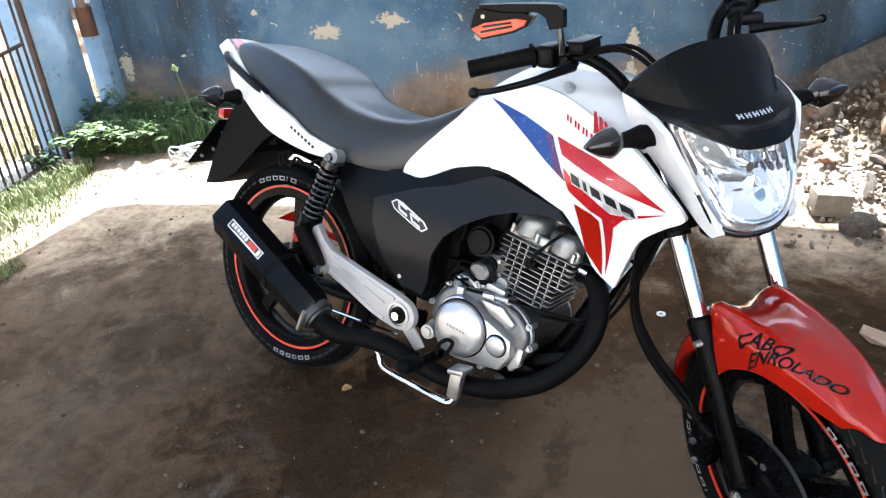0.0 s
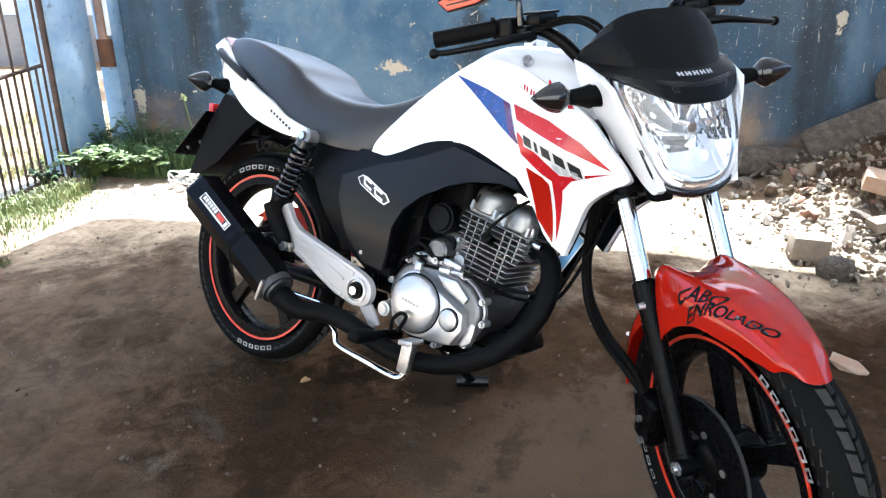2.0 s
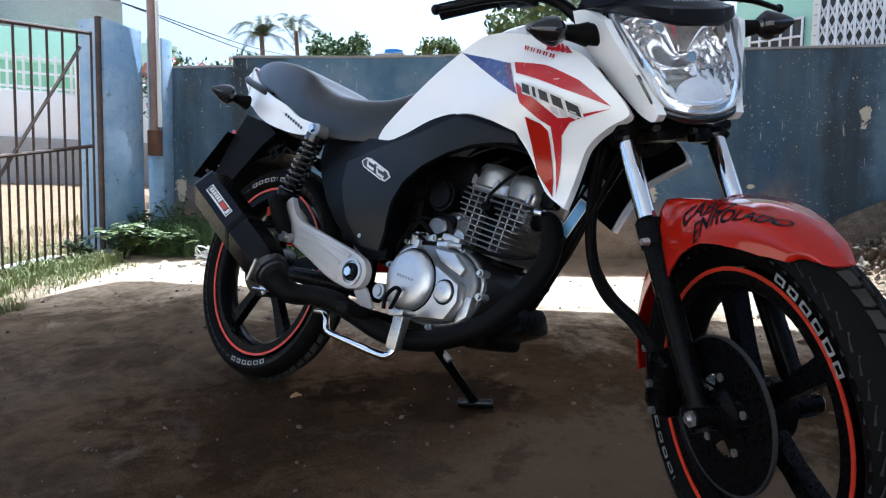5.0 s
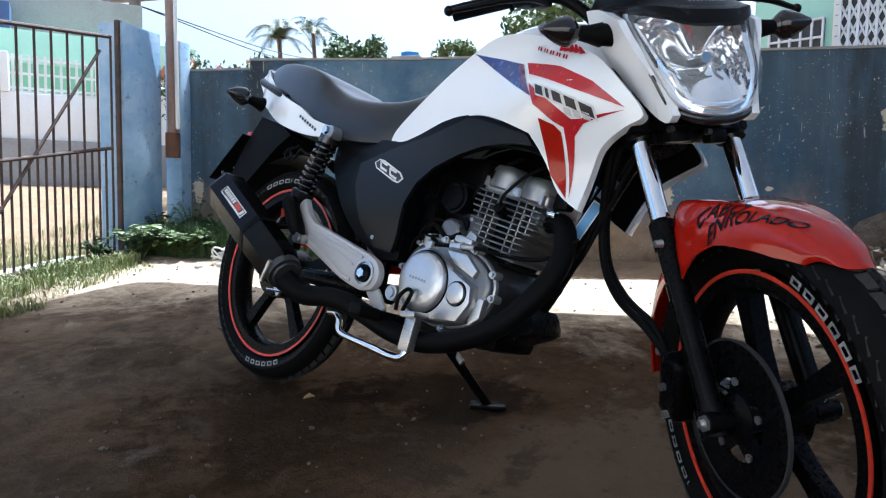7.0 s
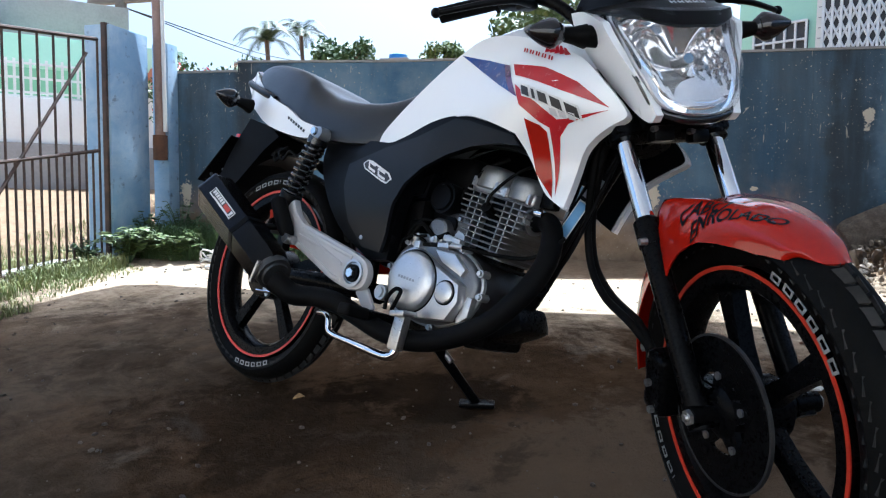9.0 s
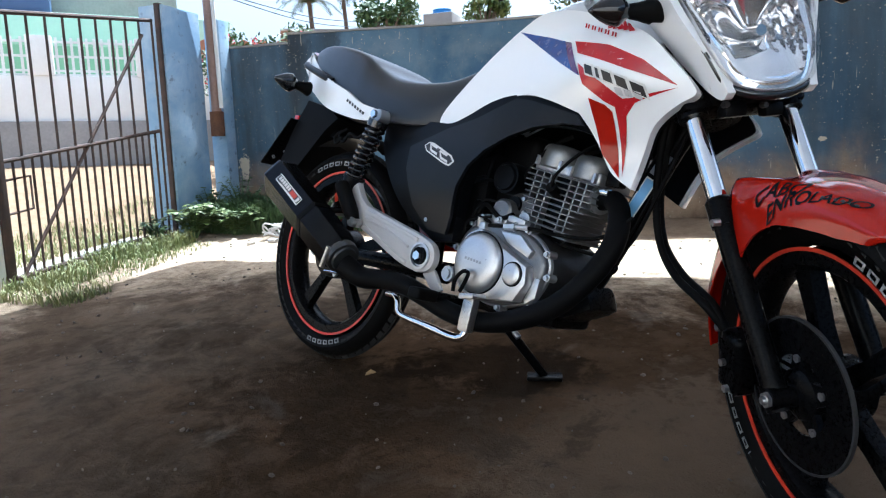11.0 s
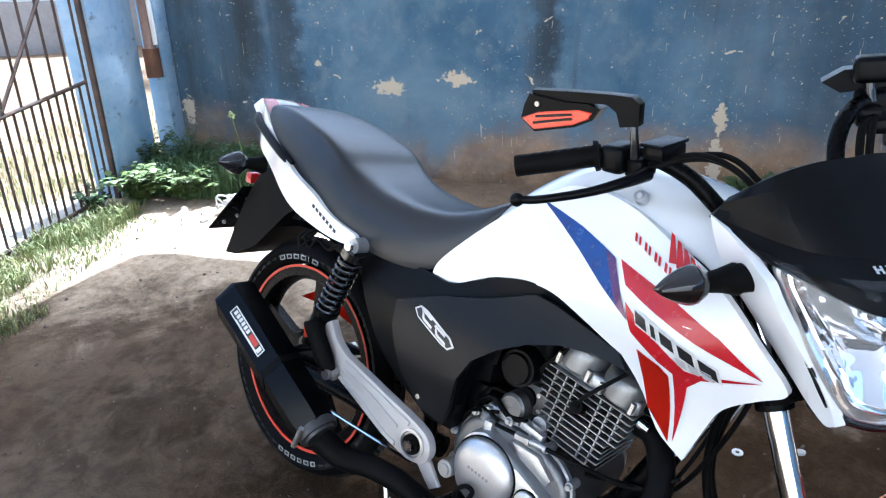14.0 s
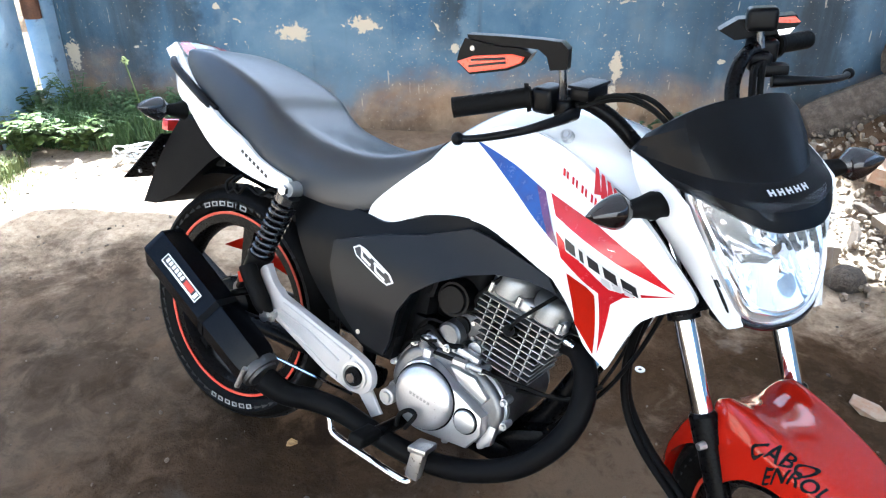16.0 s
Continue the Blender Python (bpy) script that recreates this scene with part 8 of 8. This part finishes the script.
# little stones, clods and chips strewn on the yard
strewn = bmesh.new()
rng = random.Random(77)
for i in range(900):
    x, y = rng.uniform(-2.3, 2.2), rng.uniform(0.9, 3.6)
    s = rng.choice((0.003, 0.004, 0.005, 0.006, 0.009))
    bmesh.ops.create_icosphere(strewn, subdivisions=1, radius=s, matrix=Matrix.Translation((x, y, ground_z(x, y) + ground_bump(x, y) + s * 0.25)) @ pose(0, 0, 0, rng.uniform(0, 90), 0, rng.uniform(0, 360)) @ Matrix.Diagonal((1, rng.uniform(0.5, 1), rng.uniform(0.35, 0.7), 1)))
tagged(link("gravel", strewn, RUBBLE_DARK, False), "scattered grit and small clods on the dirt", "gravel", kind="stuff")
bm = lathe([(0.006, 0.0), (0.014, 0.0), (0.014, 0.003), (0.006, 0.003)], Matrix.Rotation(radians(90), 4, "X"), 24, True)
ring = tagged(link("plastic_ring", bm, WHITE_BARS), "small white plastic ring on the dirt", "ring")
ring.location = (0.465, 1.982, gz(0.465, 1.982) + ground_bump(0.465, 1.982) + 0.003)
leafy = bmesh.new()
vs = [(-0.022, -0.012, 0.0), (0.0, -0.02, 0.008), (0.026, -0.006, 0.012), (0.02, 0.014, 0.006), (-0.008, 0.018, 0.014), (-0.024, 0.006, 0.004)]
top = [leafy.verts.new(v) for v in vs]
bot = [leafy.verts.new((x, y, z - 0.004)) for x, y, z in vs]
leafy.faces.new(top)
leafy.faces.new(bot[::-1])
for i in range(6):
    leafy.faces.new((top[i], bot[i], bot[(i + 1) % 6], top[(i + 1) % 6]))
dry = tagged(link("dry_leaf", leafy, DRY_LEAF), "curled yellow-brown dry leaf on the dirt", "leaf")
dry.scale = (0.6, 0.6, 0.7)
dry.location = (-0.44, 1.59, gz(-0.44, 1.59) + 0.014)

# ---- plants by the gate ----


def leaf_blade(bm, root, tip, width, droop=0.3):
    """A pointed oval leaf bent along its rib."""
    root, tip = Vector(root), Vector(tip)
    d = tip - root
    side = d.cross(Vector((0, 0, 1)))
    side = side.normalized() * width if side.length > 1e-6 else Vector((width, 0, 0))
    rows = []
    for t, w in ((0.0, 0.08), (0.25, 0.8), (0.5, 1.0), (0.78, 0.6), (1.0, 0.03)):
        c = root + d * t - Vector((0, 0, droop * d.length * t * t))
        rows.append([bm.verts.new(c - side * w), bm.verts.new(c + Vector((0, 0, 0.12 * width))), bm.verts.new(c + side * w)])
    for a, b in zip(rows, rows[1:]):
        bm.faces.new((a[0], a[1], b[1], b[0]))
        bm.faces.new((a[1], a[2], b[2], b[1]))


def leafy_weed(at, height, spread, stems, seed, material, label, size=0.035):
    rng = random.Random(seed)
    w = thing("weed", label, "plant", at)
    st, lv = bmesh.new(), bmesh.new()
    for i in range(stems):
        a = rng.uniform(0, 6.28)
        top = Vector((math.cos(a) * spread * rng.uniform(0.2, 1), math.sin(a) * spread * rng.uniform(0.2, 1) * 0.7, height * rng.uniform(0.5, 1.0)))
        line = [Vector((0, 0, -0.02)) + top * 0.1, top * 0.5 + Vector((0, 0, height * 0.15)), top]
        add_tube(st, line, [0.004, 0.003, 0.0015], 5, 3)
        pts = spline(line, 5)
        for k, p in enumerate(pts[2:]):
            for _ in range(2):
                b = rng.uniform(0, 6.28)
                L = size * rng.uniform(0.8, 1.6)
                leaf_blade(lv, p, p + Vector((math.cos(b) * L, math.sin(b) * L, rng.uniform(-0.2, 0.5) * L)), L * 0.46)
    part("stem_tuft", st, LEAF_DARK, w)
    part("foliage", lv, material, w)["kind"] = "stuff"
    return w


leafy_weed((-2.3, 3.2, gz(-2.3, 3.2)), 0.2, 0.2, 34, 1, LEAF, "bushy light green leafy weed at the pillar foot", 0.028)
leafy_weed((-2.08, 3.3, gz(-2.08, 3.3)), 0.18, 0.2, 28, 2, LEAF, "low light green leafy weed by the wall", 0.026)
leafy_weed((-2.4, 3.5, gz(-2.4, 3.5)), 0.26, 0.16, 18, 3, LEAF_DARK, "dark green weed against the pillar", 0.026)
for i, (x, y, h, sp) in enumerate([(-2.2, 3.55, 0.3, 0.2), (-1.95, 3.5, 0.26, 0.22), (-1.72, 3.56, 0.26, 0.2), (-1.5, 3.6, 0.2, 0.18), (-2.45, 3.05, 0.16, 0.12), (0.62, 3.62, 0.16, 0.14), (0.85, 3.64, 0.18, 0.12), (-1.2, 3.66, 0.1, 0.1)]):
    leafy_weed((x, y, gz(x, y)), h, sp, 16, 10 + i, LEAF_DARK, "straggling dark green weed at the wall foot", 0.021)


def grass_patch(name, label, region, count, h, seed, material):
    rng = random.Random(seed)
    bm = bmesh.new()
    k = 0
    while k < count:
        x, y = rng.uniform(region[0], region[1]), rng.uniform(region[2], region[3])
        if noise.noise((x * 3.0, y * 3.0, seed)) + 0.35 * (1 - smooth01(region[1] - 0.5, region[1], x)) < rng.uniform(-0.1, 0.5):
            if rng.random() < 0.85:
                continue
        k += 1
        L, a = h * rng.uniform(0.4, 1.3), rng.uniform(0, 6.28)
        p = Vector((x, y, ground_z(x, y) + ground_bump(x, y) - 0.004))
        lean = Vector((math.cos(a), math.sin(a), 0)) * L * rng.uniform(0.2, 0.9)
        s = Vector((-math.sin(a), math.cos(a), 0)) * rng.uniform(0.0015, 0.003)
        m1, tip = p + lean * 0.4 + Vector((0, 0, L * 0.7)), p + lean + Vector((0, 0, L * 0.85))
        v = [bm.verts.new(q) for q in (p - s, p + s, m1 + s * 0.8, m1 - s * 0.8, tip)]
        bm.faces.new((v[0], v[1], v[2], v[3]))
        bm.faces.new((v[3], v[2], v[4]))
    return tagged(link(name, bm, material, False), label, "grass", kind="stuff")


grass_patch("grass", "short sunlit yellow-green grass by the gate", (-2.46, -2.05, 2.15, 3.05), 2400, 0.035, 4, GRASS)
grass_patch("grass", "low green grass thinning into the trodden dirt", (-2.42, -1.95, 1.98, 2.22), 700, 0.05, 14, GRASS)
grass_patch("grass", "taller green grass tufts under the gate", (-2.46, -2.2, 2.1, 3.1), 1800, 0.08, 6, GRASS)
grass_patch("grass", "straggling weeds and grass along the wall foot", (-2.35, -1.3, 3.3, 3.72), 5500, 0.19, 8, LEAF_DARK)
grass_patch("grass", "grass verge in the street beyond the gate", (-4.2, -2.6, 2.4, 5.2), 5000, 0.07, 9, GRASS)

# tall dry flower stalk and pale litter behind the motorcycle
stalk = thing("dry_flower", "thin stalk with a small yellow flower head", "plant", (-1.72, 3.35, gz(-1.72, 3.35)))
part("stem", tube([(0, 0, 0), (-0.02, 0, 0.2), (-0.06, 0, 0.42)], 0.003, 6), LEAF, stalk)
bm = bmesh.new()
leaf_clump(bm, (-0.06, 0, 0.43), 0.02, 26, 0.009, random.Random(2))
part("flower_head", bm, GRASS, stalk)
paper = thing("crumpled_litter", "crumpled pale plastic strips on the dirt", "litter", (-1.72, 3.2, gz(-1.72, 3.2)))
rng = random.Random(31)
for i in range(9):
    pts = [Vector((rng.uniform(-0.09, 0.09), rng.uniform(-0.06, 0.06), rng.uniform(0.01, 0.09))) for _ in range(4)]
    part("strip", tube(pts, 0.005, 5, 4), LITTER, paper)
